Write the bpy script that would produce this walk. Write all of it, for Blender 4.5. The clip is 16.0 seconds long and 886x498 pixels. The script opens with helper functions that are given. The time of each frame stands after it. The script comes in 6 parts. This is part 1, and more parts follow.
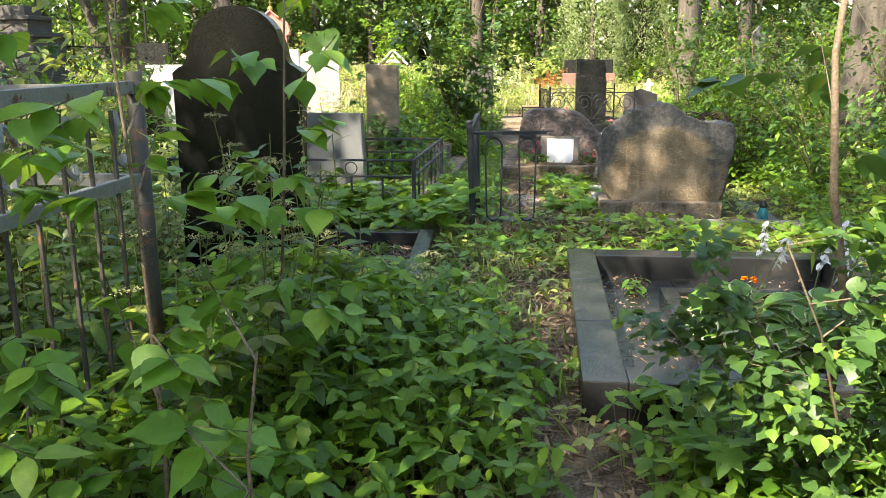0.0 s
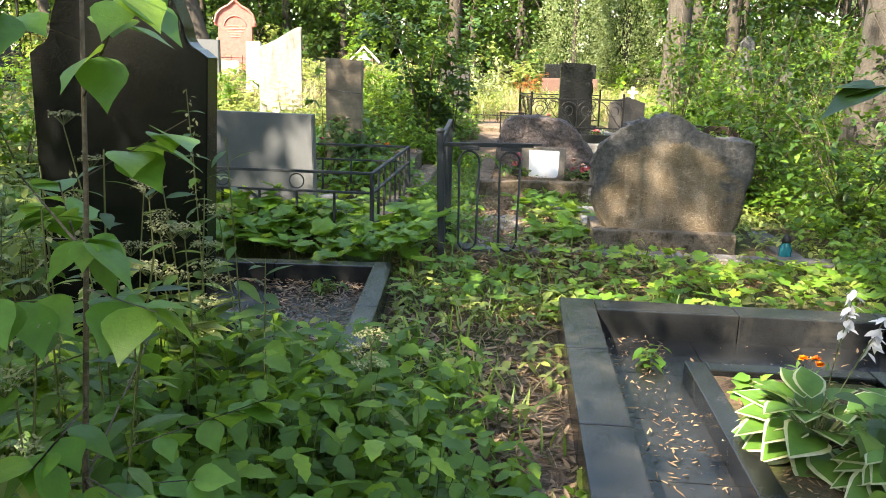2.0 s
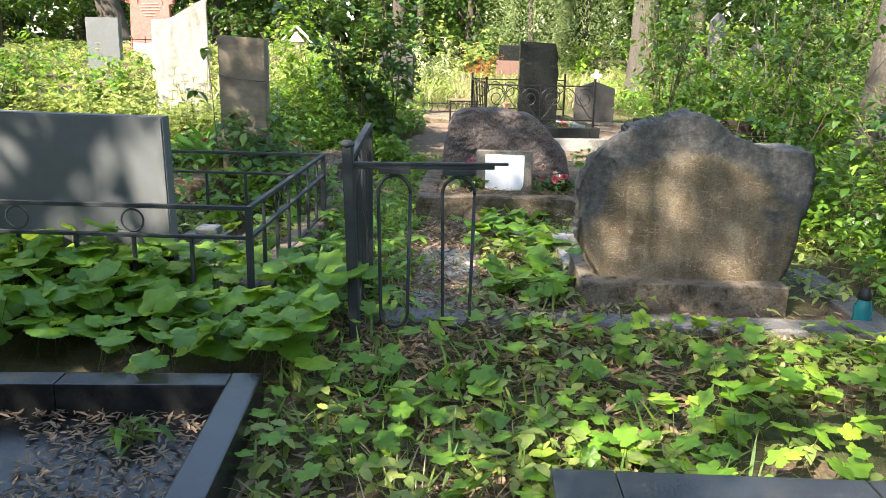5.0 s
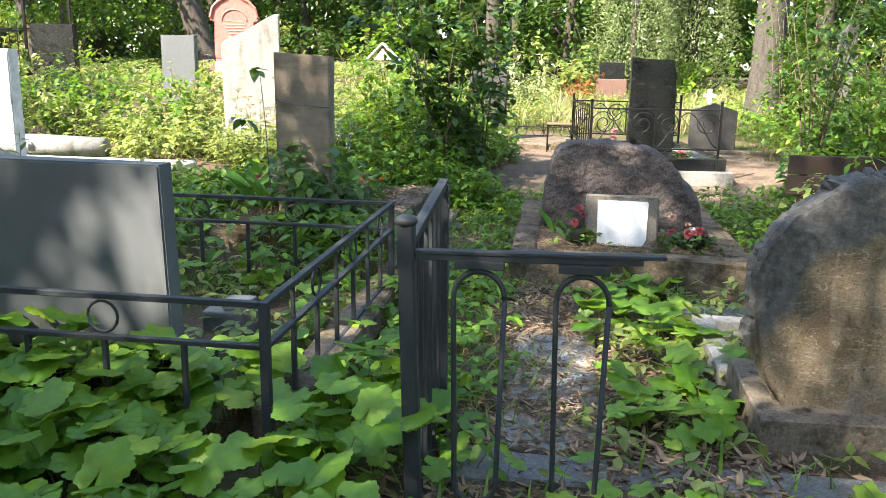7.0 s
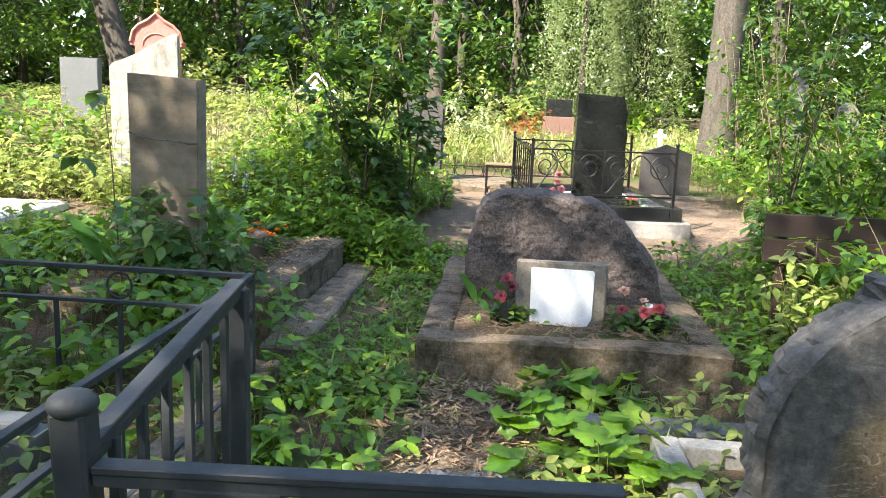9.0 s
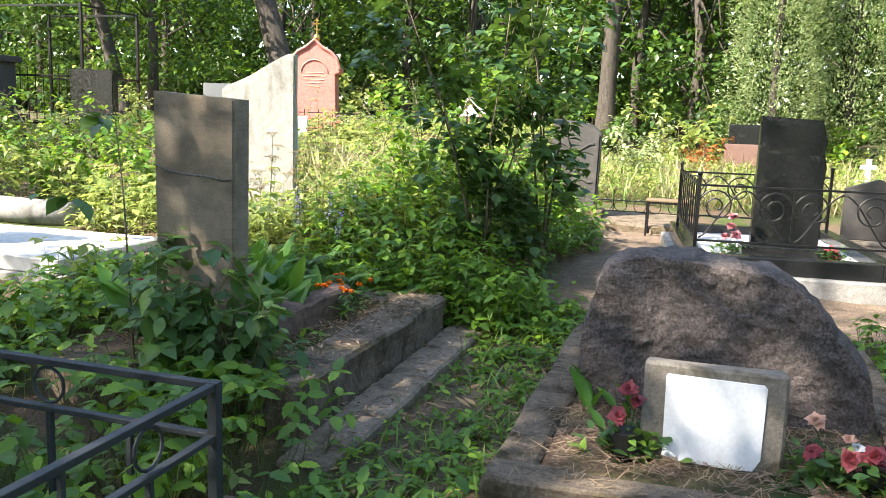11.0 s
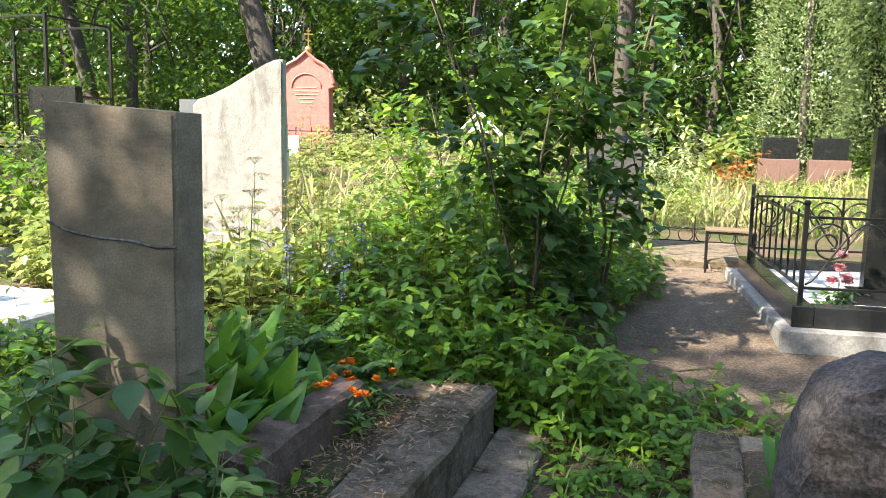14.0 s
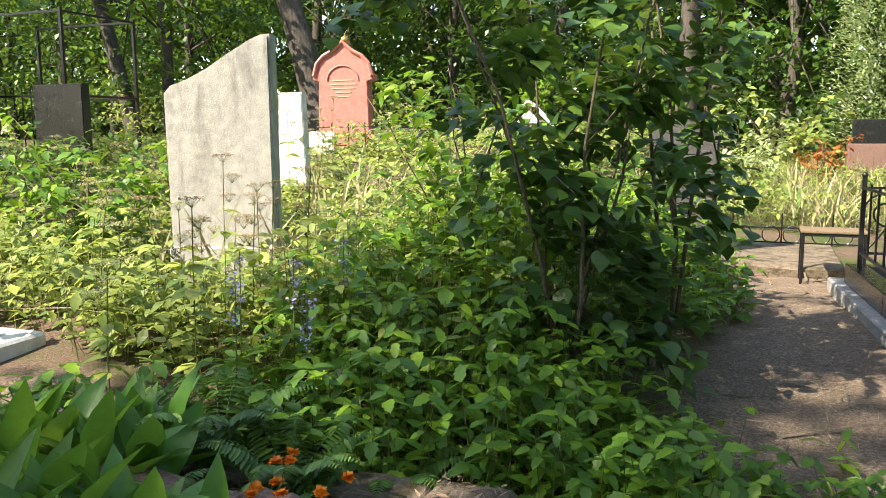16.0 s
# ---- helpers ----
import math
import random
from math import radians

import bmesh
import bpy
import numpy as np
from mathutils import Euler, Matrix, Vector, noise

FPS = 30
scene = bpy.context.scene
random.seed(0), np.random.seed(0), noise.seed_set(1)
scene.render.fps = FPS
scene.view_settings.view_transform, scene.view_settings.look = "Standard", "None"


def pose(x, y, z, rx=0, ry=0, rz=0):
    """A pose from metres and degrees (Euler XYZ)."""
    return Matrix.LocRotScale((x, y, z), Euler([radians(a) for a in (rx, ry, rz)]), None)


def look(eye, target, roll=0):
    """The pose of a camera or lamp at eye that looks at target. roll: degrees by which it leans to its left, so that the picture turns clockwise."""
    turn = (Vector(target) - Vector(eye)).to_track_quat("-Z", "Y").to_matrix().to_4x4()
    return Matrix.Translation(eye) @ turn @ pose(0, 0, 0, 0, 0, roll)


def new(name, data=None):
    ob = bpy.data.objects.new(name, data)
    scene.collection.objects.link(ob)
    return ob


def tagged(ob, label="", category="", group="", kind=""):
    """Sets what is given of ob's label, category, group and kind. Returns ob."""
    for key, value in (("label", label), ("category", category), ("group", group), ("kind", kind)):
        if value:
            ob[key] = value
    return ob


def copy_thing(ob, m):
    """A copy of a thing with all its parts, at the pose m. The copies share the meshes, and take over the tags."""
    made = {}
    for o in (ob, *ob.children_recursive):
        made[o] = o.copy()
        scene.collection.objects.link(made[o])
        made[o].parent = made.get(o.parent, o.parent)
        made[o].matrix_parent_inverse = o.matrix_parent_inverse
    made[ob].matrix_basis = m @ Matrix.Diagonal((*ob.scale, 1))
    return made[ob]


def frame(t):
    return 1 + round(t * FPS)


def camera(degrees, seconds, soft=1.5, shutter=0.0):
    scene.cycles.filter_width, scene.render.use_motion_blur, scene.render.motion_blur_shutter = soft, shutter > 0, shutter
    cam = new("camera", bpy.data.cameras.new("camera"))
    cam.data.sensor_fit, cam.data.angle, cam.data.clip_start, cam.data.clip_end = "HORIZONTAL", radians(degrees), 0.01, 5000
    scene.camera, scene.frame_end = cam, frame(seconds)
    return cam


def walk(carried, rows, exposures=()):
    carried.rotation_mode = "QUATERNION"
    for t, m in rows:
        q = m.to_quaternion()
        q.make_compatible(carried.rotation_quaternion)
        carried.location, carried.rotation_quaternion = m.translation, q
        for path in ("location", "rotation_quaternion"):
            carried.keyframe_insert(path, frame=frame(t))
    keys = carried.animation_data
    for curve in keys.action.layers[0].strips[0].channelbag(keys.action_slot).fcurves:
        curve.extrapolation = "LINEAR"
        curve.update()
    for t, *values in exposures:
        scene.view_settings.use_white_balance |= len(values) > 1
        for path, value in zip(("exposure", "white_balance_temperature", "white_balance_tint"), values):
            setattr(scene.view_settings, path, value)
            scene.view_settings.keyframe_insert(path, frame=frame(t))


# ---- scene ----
cam = camera(56.7, 16.0, 0.9)
METRES, EYE, TILT, LEAN, TURN = 11.3, 1.5, 2.6, 3.0, 6.3
ROWS = [
    (0.0, 0.0, 0.0, 0.0, 0.69, -15.55, -2.46),
    (0.5, 0.0079, 0.0169, -0.0003, 0.66, -15.55, -2.68),
    (1.0, 0.0024, 0.044, -0.0048, 1.07, -15.7, -4.02),
    (1.5, 0.0064, 0.0794, -0.0082, -0.19, -15.83, -3.8),
    (2.0, 0.0056, 0.1209, -0.01, -0.78, -15.34, -4.54),
    (2.5, 0.0028, 0.1573, -0.0115, -4.19, -15.88, -4.07),
    (3.0, 0.0061, 0.1913, -0.0115, -5.01, -16.06, -3.48),
    (5.5, 0.0334, 0.363, -0.0239, -3.09, -16.29, -5.11),
    (6.0, 0.0366, 0.4033, -0.0231, 0.63, -15.87, -4.11),
    (6.5, 0.0295, 0.4331, -0.0226, 0.76, -15.53, -3.78),
    (7.0, 0.0313, 0.4589, -0.0272, 2.2, -15.49, -3.85),
    (7.5, 0.0381, 0.4863, -0.0263, 2.57, -13.95, -4.92),
    (8.0, 0.0352, 0.5143, -0.0292, -1.25, -13.65, -5.31),
    (10.5, 0.0953, 0.6728, -0.0366, 3.53, -11.39, -4.69),
    (11.0, 0.0881, 0.7038, -0.038, 11.43, -12.11, -4.43),
    (11.5, 0.082, 0.7277, -0.0365, 16.08, -12.35, -3.56),
    (12.0, 0.0657, 0.7452, -0.0391, 15.88, -12.14, -2.82),
    (12.5, 0.0538, 0.7594, -0.0398, 11.51, -12.45, -3.28),
    (13.0, 0.0509, 0.7891, -0.0433, 10.08, -12.49, -4.35),
    (13.5, 0.0439, 0.8155, -0.0438, 9.83, -11.4, -4.9),
    (14.0, 0.038, 0.8389, -0.0459, 10.82, -10.96, -3.63),
    (14.5, 0.0408, 0.8687, -0.0463, 12.2, -11.41, -2.34),
    (15.0, 0.0392, 0.8965, -0.049, 15.58, -11.39, -2.7),
    (15.5, 0.0346, 0.9218, -0.0496, 16.36, -11.49, -2.65),
    (16.0, 0.0371, 0.9583, -0.057, 14.9, -11.39, -1.85),
]
walk(cam, [(t, pose(0, 0, EYE, TILT, LEAN, TURN) @ pose(METRES * x, METRES * y, METRES * z, 90 + pitch, roll, yaw)) for t, x, y, z, yaw, pitch, roll in ROWS],
     [(0.0, 2.44, 7800, 12), (3.0, 2.44, 7550, 13), (6.0, 2.28, 7050, 11), (8.2, 2.3, 7050, 11), (11.5, 2.15, 6950, 11), (14.0, 2.1, 6950, 10), (16.0, 1.8, 7350, 10)])

# ---- light ----
SUN_DIR = Vector((-0.52, -0.62, 0.80)).normalized()
world = bpy.data.worlds.new("sky")
scene.world = world
world.use_nodes = True
wn = world.node_tree
sky = wn.nodes.new("ShaderNodeTexSky")
sky.sky_type, sky.sun_disc = "NISHITA", False
sky.sun_elevation = math.asin(SUN_DIR.z)
sky.sun_rotation = math.atan2(SUN_DIR.x, SUN_DIR.y)
wn.links.new(sky.outputs[0], wn.nodes["Background"].inputs[0])
wn.nodes["Background"].inputs[1].default_value = 0.135
sun_data = bpy.data.lights.new("sun", "SUN")
sun_data.energy, sun_data.angle, sun_data.color = 4.5, radians(0.6), (1.0, 0.94, 0.84)
sun = new("sun", sun_data)
sun.matrix_world = look((0, 0, 0), -SUN_DIR)
sun.location = (-20, -25, 30)


# ---- materials ----
def nodes_of(name):
    m = bpy.data.materials.new(name)
    m.use_nodes = True
    t = m.node_tree
    return m, t, t.nodes, t.nodes["Principled BSDF"]


def ramp(t, fac, stops):
    r = t.nodes.new("ShaderNodeValToRGB")
    el = r.color_ramp.elements
    while len(el) < len(stops):
        el.new(0.5)
    for e, (p, c) in zip(el, stops):
        e.position, e.color = p, (*c, 1)
    t.links.new(fac, r.inputs[0])
    return r.outputs[0]


def noise_tex(t, scale, detail=6, rough=0.6, distort=0.0, vec=None):
    n = t.nodes.new("ShaderNodeTexNoise")
    n.inputs["Scale"].default_value, n.inputs["Detail"].default_value = scale, detail
    n.inputs["Roughness"].default_value, n.inputs["Distortion"].default_value = rough, distort
    t.links.new(vec or coords(t), n.inputs["Vector"])
    return n.outputs["Fac"]


def coords(t, stretch=None):
    c = t.nodes.new("ShaderNodeTexCoord")
    if not stretch:
        return c.outputs["Object"]
    m = t.nodes.new("ShaderNodeMapping")
    m.inputs["Scale"].default_value = stretch
    t.links.new(c.outputs["Object"], m.inputs[0])
    return m.outputs[0]


def blend(t, fac, a, b, mode="MIX"):
    n = t.nodes.new("ShaderNodeMix")
    n.data_type, n.blend_type = "RGBA", mode
    if isinstance(fac, float):
        n.inputs[0].default_value = fac
    else:
        t.links.new(fac, n.inputs[0])
    for sock, v in ((n.inputs[6], a), (n.inputs[7], b)):
        if isinstance(v, tuple):
            sock.default_value = (*v, 1)
        else:
            t.links.new(v, sock)
    return n.outputs[2]


def bump(t, p, height, strength, dist=0.01):
    b = t.nodes.new("ShaderNodeBump")
    b.inputs["Strength"].default_value, b.inputs["Distance"].default_value = strength, dist
    t.links.new(height, b.inputs["Height"])
    t.links.new(b.outputs[0], p.inputs["Normal"])


def stone(name, dark, light, stain, rough=0.75, grain=180, blot=5, bumps=0.4, stained=0.5, stretch=None, bumpscale=None, mott=0.5):
    """Two-scale mineral surface: fine grain, larger blotches and stains."""
    m, t, n, p = nodes_of(name)
    g = noise_tex(t, grain, 3, 0.7)
    big = noise_tex(t, blot, 7, 0.65, 0.4, coords(t, stretch) if stretch else None)
    col = ramp(t, g, [(0.35, dark), (0.65, light)])
    mask = ramp(t, big, [(0.62 - 0.25 * stained, (0, 0, 0)), (0.78 - 0.2 * stained, (1, 1, 1))])
    col = blend(t, mask, col, stain)
    mid = noise_tex(t, blot * 5, 5, 0.6)
    col = blend(t, mott, col, ramp(t, mid, [(0.3, (0.55, 0.55, 0.55)), (0.7, (1.3, 1.3, 1.3))]), "MULTIPLY")
    t.links.new(col, p.inputs["Base Color"])
    t.links.new(ramp(t, big, [(0.3, (rough * 0.85,) * 3), (0.7, (min(1, rough * 1.2),) * 3)]), p.inputs["Roughness"])
    bump(t, p, noise_tex(t, bumpscale or grain * 0.4, 6, 0.75), bumps, 0.012)
    return m


def leaf_mat(name, dark, light, glow, trans=0.3, rough=0.42, rim=None):
    """A leaf: varied from piece to piece, glossy above, letting light through."""
    m, t, n, p = nodes_of(name)
    g = n.new("ShaderNodeNewGeometry")
    col = ramp(t, g.outputs["Random Per Island"], [(0.0, dark), (0.78, light), (0.97, tuple(0.45 * a + 0.55 * b for a, b in zip(light, glow)))])
    col = blend(t, 0.45, col, ramp(t, noise_tex(t, 35, 4), [(0.3, (0.6, 0.6, 0.6)), (0.7, (1.35, 1.35, 1.2))]), "MULTIPLY")
    t.links.new(col, p.inputs["Base Color"])
    p.inputs["Roughness"].default_value = rough
    p.inputs["Specular IOR Level"].default_value = 0.45
    bump(t, p, noise_tex(t, 110, 3, 0.6), 0.35, 0.004)
    tr = n.new("ShaderNodeBsdfTranslucent")
    t.links.new(blend(t, 0.55, col, glow), tr.inputs[0])
    mix = n.new("ShaderNodeMixShader")
    mix.inputs[0].default_value = trans
    t.links.new(p.outputs[0], mix.inputs[1])
    t.links.new(tr.outputs[0], mix.inputs[2])
    t.links.new(mix.outputs[0], n["Material Output"].inputs[0])
    return m


def paint(name, col, rough=0.5, worn=(0.1, 0.05, 0.03), amount=0.3, metal=0.0, scale=14):
    m, t, n, p = nodes_of(name)
    w = noise_tex(t, scale, 8, 0.7)
    lo = 0.75 - 0.35 * amount
    c = blend(t, ramp(t, w, [(lo, (0, 0, 0)), (lo + 0.06, (1, 1, 1))]), col, worn)
    c = blend(t, 0.4, c, ramp(t, noise_tex(t, scale * 6, 4), [(0.3, (0.6, 0.6, 0.6)), (0.7, (1.3, 1.3, 1.3))]), "MULTIPLY")
    t.links.new(c, p.inputs["Base Color"])
    t.links.new(ramp(t, w, [(0.3, (rough * 0.8,) * 3), (0.7, (min(1, rough * 1.3),) * 3)]), p.inputs["Roughness"])
    p.inputs["Metallic"].default_value = metal
    bump(t, p, noise_tex(t, scale * 8, 5), 0.25, 0.004)
    return m


M = {}
M["black_granite"] = stone("black_granite", (0.007, 0.008, 0.008), (0.016, 0.017, 0.018), (0.025, 0.025, 0.023), 0.24, 260, 6, 0.05, 0.35)
M["kerb_granite"] = stone("kerb_granite", (0.010, 0.011, 0.012), (0.026, 0.028, 0.030), (0.04, 0.039, 0.035), 0.2, 240, 5, 0.10, 0.35, None, None, 0.35)
M["stele_black"] = stone("stele_black", (0.004, 0.0045, 0.0045), (0.008, 0.009, 0.009), (0.012, 0.013, 0.012), 0.16, 200, 4, 0.05, 0.3)
M["grey_slab"] = stone("grey_slab", (0.085, 0.095, 0.10), (0.13, 0.14, 0.15), (0.16, 0.165, 0.165), 0.5, 220, 3, 0.08, 0.25, (1, 1, 0.4), None, 0.2)
M["beige_stone"] = stone("beige_stone", (0.20, 0.158, 0.112), (0.31, 0.25, 0.185), (0.125, 0.095, 0.068), 0.85, 150, 2.2, 0.25, 0.55, (0.6, 0.6, 1.6))
M["white_stone"] = stone("white_stone", (0.30, 0.29, 0.265), (0.46, 0.445, 0.41), (0.21, 0.20, 0.18), 0.85, 120, 3, 0.6, 0.4, (2.0, 2.0, 0.6))
M["pale_slab"] = stone("pale_slab", (0.5, 0.5, 0.49), (0.66, 0.66, 0.65), (0.38, 0.38, 0.36), 0.7, 140, 3, 0.2, 0.3)
M["concrete"] = stone("concrete", (0.18, 0.142, 0.105), (0.31, 0.255, 0.195), (0.09, 0.07, 0.045), 0.92, 90, 5, 0.8, 0.6)
M["concrete_moss"] = stone("concrete_moss", (0.125, 0.094, 0.066), (0.235, 0.185, 0.135), (0.05, 0.04, 0.016), 0.95, 80, 6, 1.0, 0.7, None, 30, 0.7)
M["concrete_light"] = stone("concrete_light", (0.24, 0.235, 0.225), (0.36, 0.35, 0.335), (0.16, 0.15, 0.135), 0.9, 90, 4, 0.5, 0.4)
# pale concrete darkened, with the shade put into its colour
M["shaded_stone"] = stone("shaded_stone", (0.10, 0.10, 0.10), (0.19, 0.19, 0.19), (0.12, 0.095, 0.07), 0.85, 100, 7, 0.7, 0.5)
M["plaque_stone"] = stone("plaque_stone", (0.15, 0.132, 0.11), (0.23, 0.205, 0.175), (0.075, 0.064, 0.042), 0.85, 120, 7, 0.3, 0.35)
M["white_plate"] = stone("white_plate", (0.80, 0.81, 0.83), (0.88, 0.89, 0.91), (0.76, 0.76, 0.75), 0.55, 60, 6, 0.06, 0.15, None, None, 0.06)
M["boulder_edge"] = stone("boulder_edge", (0.10, 0.10, 0.10), (0.22, 0.22, 0.22), (0.07, 0.065, 0.06), 0.9, 60, 6, 1.0, 0.45)
M["boulder_rough"] = stone("boulder_rough", (0.05, 0.04, 0.038), (0.175, 0.145, 0.137), (0.036, 0.03, 0.029), 0.92, 85, 9, 1.0, 0.4, (0.7, 0.7, 1.5), 48)
M["spotted"] = stone("spotted", (0.13, 0.105, 0.08), (0.23, 0.19, 0.145), (0.028, 0.022, 0.007), 0.93, 90, 11, 0.8, 0.5)
M["concrete_red"] = stone("concrete_red", (0.13, 0.08, 0.058), (0.22, 0.145, 0.11), (0.08, 0.055, 0.04), 0.92, 80, 5, 0.9, 0.5)
M["red_stone"] = stone("red_stone", (0.46, 0.155, 0.125), (0.54, 0.195, 0.165), (0.40, 0.13, 0.105), 0.6, 120, 3, 0.15, 0.3)
# pink darkened to include the shade on the twin headstones
M["pink_granite"] = stone("pink_granite", (0.135, 0.078, 0.062), (0.2, 0.12, 0.098), (0.11, 0.062, 0.05), 0.45, 160, 5, 0.1, 0.3)
M["dark_relief"] = stone("dark_relief", (0.03, 0.029, 0.028), (0.065, 0.062, 0.06), (0.085, 0.08, 0.07), 0.7, 130, 5, 0.8, 0.45, None, 18)
M["fence_dark"] = paint("fence_dark", (0.03, 0.035, 0.04), 0.62, (0.09, 0.055, 0.035), 0.25)
M["fence_rusty"] = paint("fence_rusty", (0.05, 0.047, 0.042), 0.6, (0.14, 0.075, 0.045), 0.6)
M["fence_silver"] = paint("fence_silver", (0.20, 0.21, 0.21), 0.5, (0.13, 0.07, 0.04), 0.5, 0.3)
M["iron_black"] = paint("iron_black", (0.008, 0.008, 0.009), 0.35, (0.03, 0.02, 0.015), 0.12)
M["brown_paint"] = paint("brown_paint", (0.042, 0.025, 0.02), 0.7, (0.09, 0.06, 0.045), 0.3)
M["bench_wood"] = paint("bench_wood", (0.17, 0.12, 0.07), 0.75, (0.09, 0.06, 0.04), 0.5)
M["gold"] = paint("gold", (0.75, 0.50, 0.16), 0.3, (0.5, 0.33, 0.1), 0.2, 1.0)
M["white_paint"] = paint("white_paint", (0.78, 0.77, 0.72), 0.6, (0.45, 0.4, 0.33), 0.3)
M["black_plastic"] = paint("black_plastic", (0.012, 0.012, 0.012), 0.45, (0.04, 0.04, 0.035), 0.2)
M["inscription"] = paint("inscription", (0.62, 0.42, 0.30), 0.6, (0.5, 0.25, 0.2), 0.45)
M["letters"] = paint("letters", (0.62, 0.62, 0.60), 0.6, (0.4, 0.4, 0.4), 0.2)
M["red_petal"] = leaf_mat("red_petal", (0.16, 0.02, 0.03), (0.36, 0.06, 0.08), (0.42, 0.12, 0.1), 0.2, 0.5)
M["pink_petal"] = leaf_mat("pink_petal", (0.5, 0.12, 0.16), (0.7, 0.3, 0.34), (0.8, 0.4, 0.4), 0.25, 0.5)
M["dusty_petal"] = leaf_mat("dusty_petal", (0.35, 0.2, 0.16), (0.5, 0.3, 0.24), (0.6, 0.4, 0.3), 0.2, 0.6)
M["orange_petal"] = leaf_mat("orange_petal", (0.75, 0.14, 0.005), (0.9, 0.26, 0.01), (0.95, 0.4, 0.02), 0.3, 0.5)
M["white_petal"] = leaf_mat("white_petal", (0.62, 0.6, 0.66), (0.8, 0.78, 0.84), (0.8, 0.8, 0.8), 0.3, 0.5)
M["lilac_petal"] = leaf_mat("lilac_petal", (0.28, 0.25, 0.5), (0.42, 0.38, 0.62), (0.5, 0.45, 0.7), 0.25, 0.5)
M["cream_umbel"] = leaf_mat("cream_umbel", (0.26, 0.27, 0.12), (0.40, 0.40, 0.22), (0.45, 0.45, 0.2), 0.25, 0.7)
M["dry_umbel"] = leaf_mat("dry_umbel", (0.20, 0.15, 0.08), (0.36, 0.27, 0.15), (0.4, 0.3, 0.12), 0.2, 0.8)
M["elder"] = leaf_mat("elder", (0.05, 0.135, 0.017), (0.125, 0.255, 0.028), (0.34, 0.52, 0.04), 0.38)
# paler, yellower copy of elder with sunlight put into its colour
M["elder_sunlit"] = leaf_mat("elder_sunlit", (0.11, 0.185, 0.045), (0.28, 0.345, 0.10), (0.50, 0.55, 0.13), 0.42)
M["straw"] = leaf_mat("straw", (0.24, 0.215, 0.11), (0.42, 0.38, 0.225), (0.48, 0.44, 0.22), 0.35, 0.6)
M["round_leaf"] = leaf_mat("round_leaf", (0.075, 0.20, 0.018), (0.17, 0.33, 0.034), (0.40, 0.53, 0.06), 0.38)
M["nettle"] = leaf_mat("nettle", (0.032, 0.085, 0.018), (0.08, 0.16, 0.03), (0.25, 0.38, 0.04), 0.32)
M["shrub"] = leaf_mat("shrub", (0.028, 0.075, 0.018), (0.065, 0.145, 0.035), (0.22, 0.36, 0.04), 0.28)
M["poplar"] = leaf_mat("poplar", (0.075, 0.20, 0.03), (0.14, 0.31, 0.045), (0.35, 0.52, 0.06), 0.38, 0.38)
# these two leaf colours are darkened to carry the shade of the wood
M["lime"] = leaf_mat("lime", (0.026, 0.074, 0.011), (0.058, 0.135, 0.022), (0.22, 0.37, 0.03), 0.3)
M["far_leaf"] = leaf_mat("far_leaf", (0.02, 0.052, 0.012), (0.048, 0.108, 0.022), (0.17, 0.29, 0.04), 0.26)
M["thuja"] = leaf_mat("thuja", (0.20, 0.28, 0.13), (0.36, 0.44, 0.24), (0.42, 0.5, 0.2), 0.35, 0.6)
M["canna"] = leaf_mat("canna", (0.05, 0.15, 0.02), (0.09, 0.24, 0.03), (0.28, 0.48, 0.05), 0.35, 0.35)
M["fern"] = leaf_mat("fern", (0.05, 0.12, 0.025), (0.09, 0.19, 0.04), (0.25, 0.38, 0.05), 0.3)
M["dry_leaf"] = leaf_mat("dry_leaf", (0.12, 0.07, 0.04), (0.33, 0.22, 0.13), (0.4, 0.26, 0.1), 0.15, 0.75)
M["needle"] = leaf_mat("needle", (0.12, 0.075, 0.05), (0.33, 0.235, 0.165), (0.33, 0.24, 0.13), 0.1, 0.8)
M["grass"] = leaf_mat("grass", (0.07, 0.16, 0.025), (0.17, 0.28, 0.05), (0.35, 0.45, 0.06), 0.3, 0.5)
M["lilac"] = leaf_mat("lilac", (0.04, 0.105, 0.03), (0.085, 0.18, 0.05), (0.28, 0.42, 0.06), 0.32, 0.35)
M["rust_leaf"] = leaf_mat("rust_leaf", (0.25, 0.07, 0.02), (0.4, 0.15, 0.04), (0.5, 0.2, 0.05), 0.3)
M["stem"] = leaf_mat("stem", (0.075, 0.10, 0.03), (0.16, 0.17, 0.06), (0.2, 0.2, 0.05), 0.05, 0.6)
M["twig"] = stone("twig", (0.10, 0.075, 0.05), (0.20, 0.155, 0.11), (0.07, 0.055, 0.04), 0.9, 120, 10, 0.5, 0.4)
M["bark"] = stone("bark", (0.04, 0.033, 0.026), (0.095, 0.08, 0.064), (0.028, 0.024, 0.018), 0.95, 40, 6, 1.0, 0.5, (3, 3, 0.5), 14)
M["bark_grey"] = stone("bark_grey", (0.045, 0.04, 0.033), (0.095, 0.083, 0.068), (0.035, 0.032, 0.024), 0.95, 40, 5, 1.0, 0.5, (3, 3, 0.5), 14)


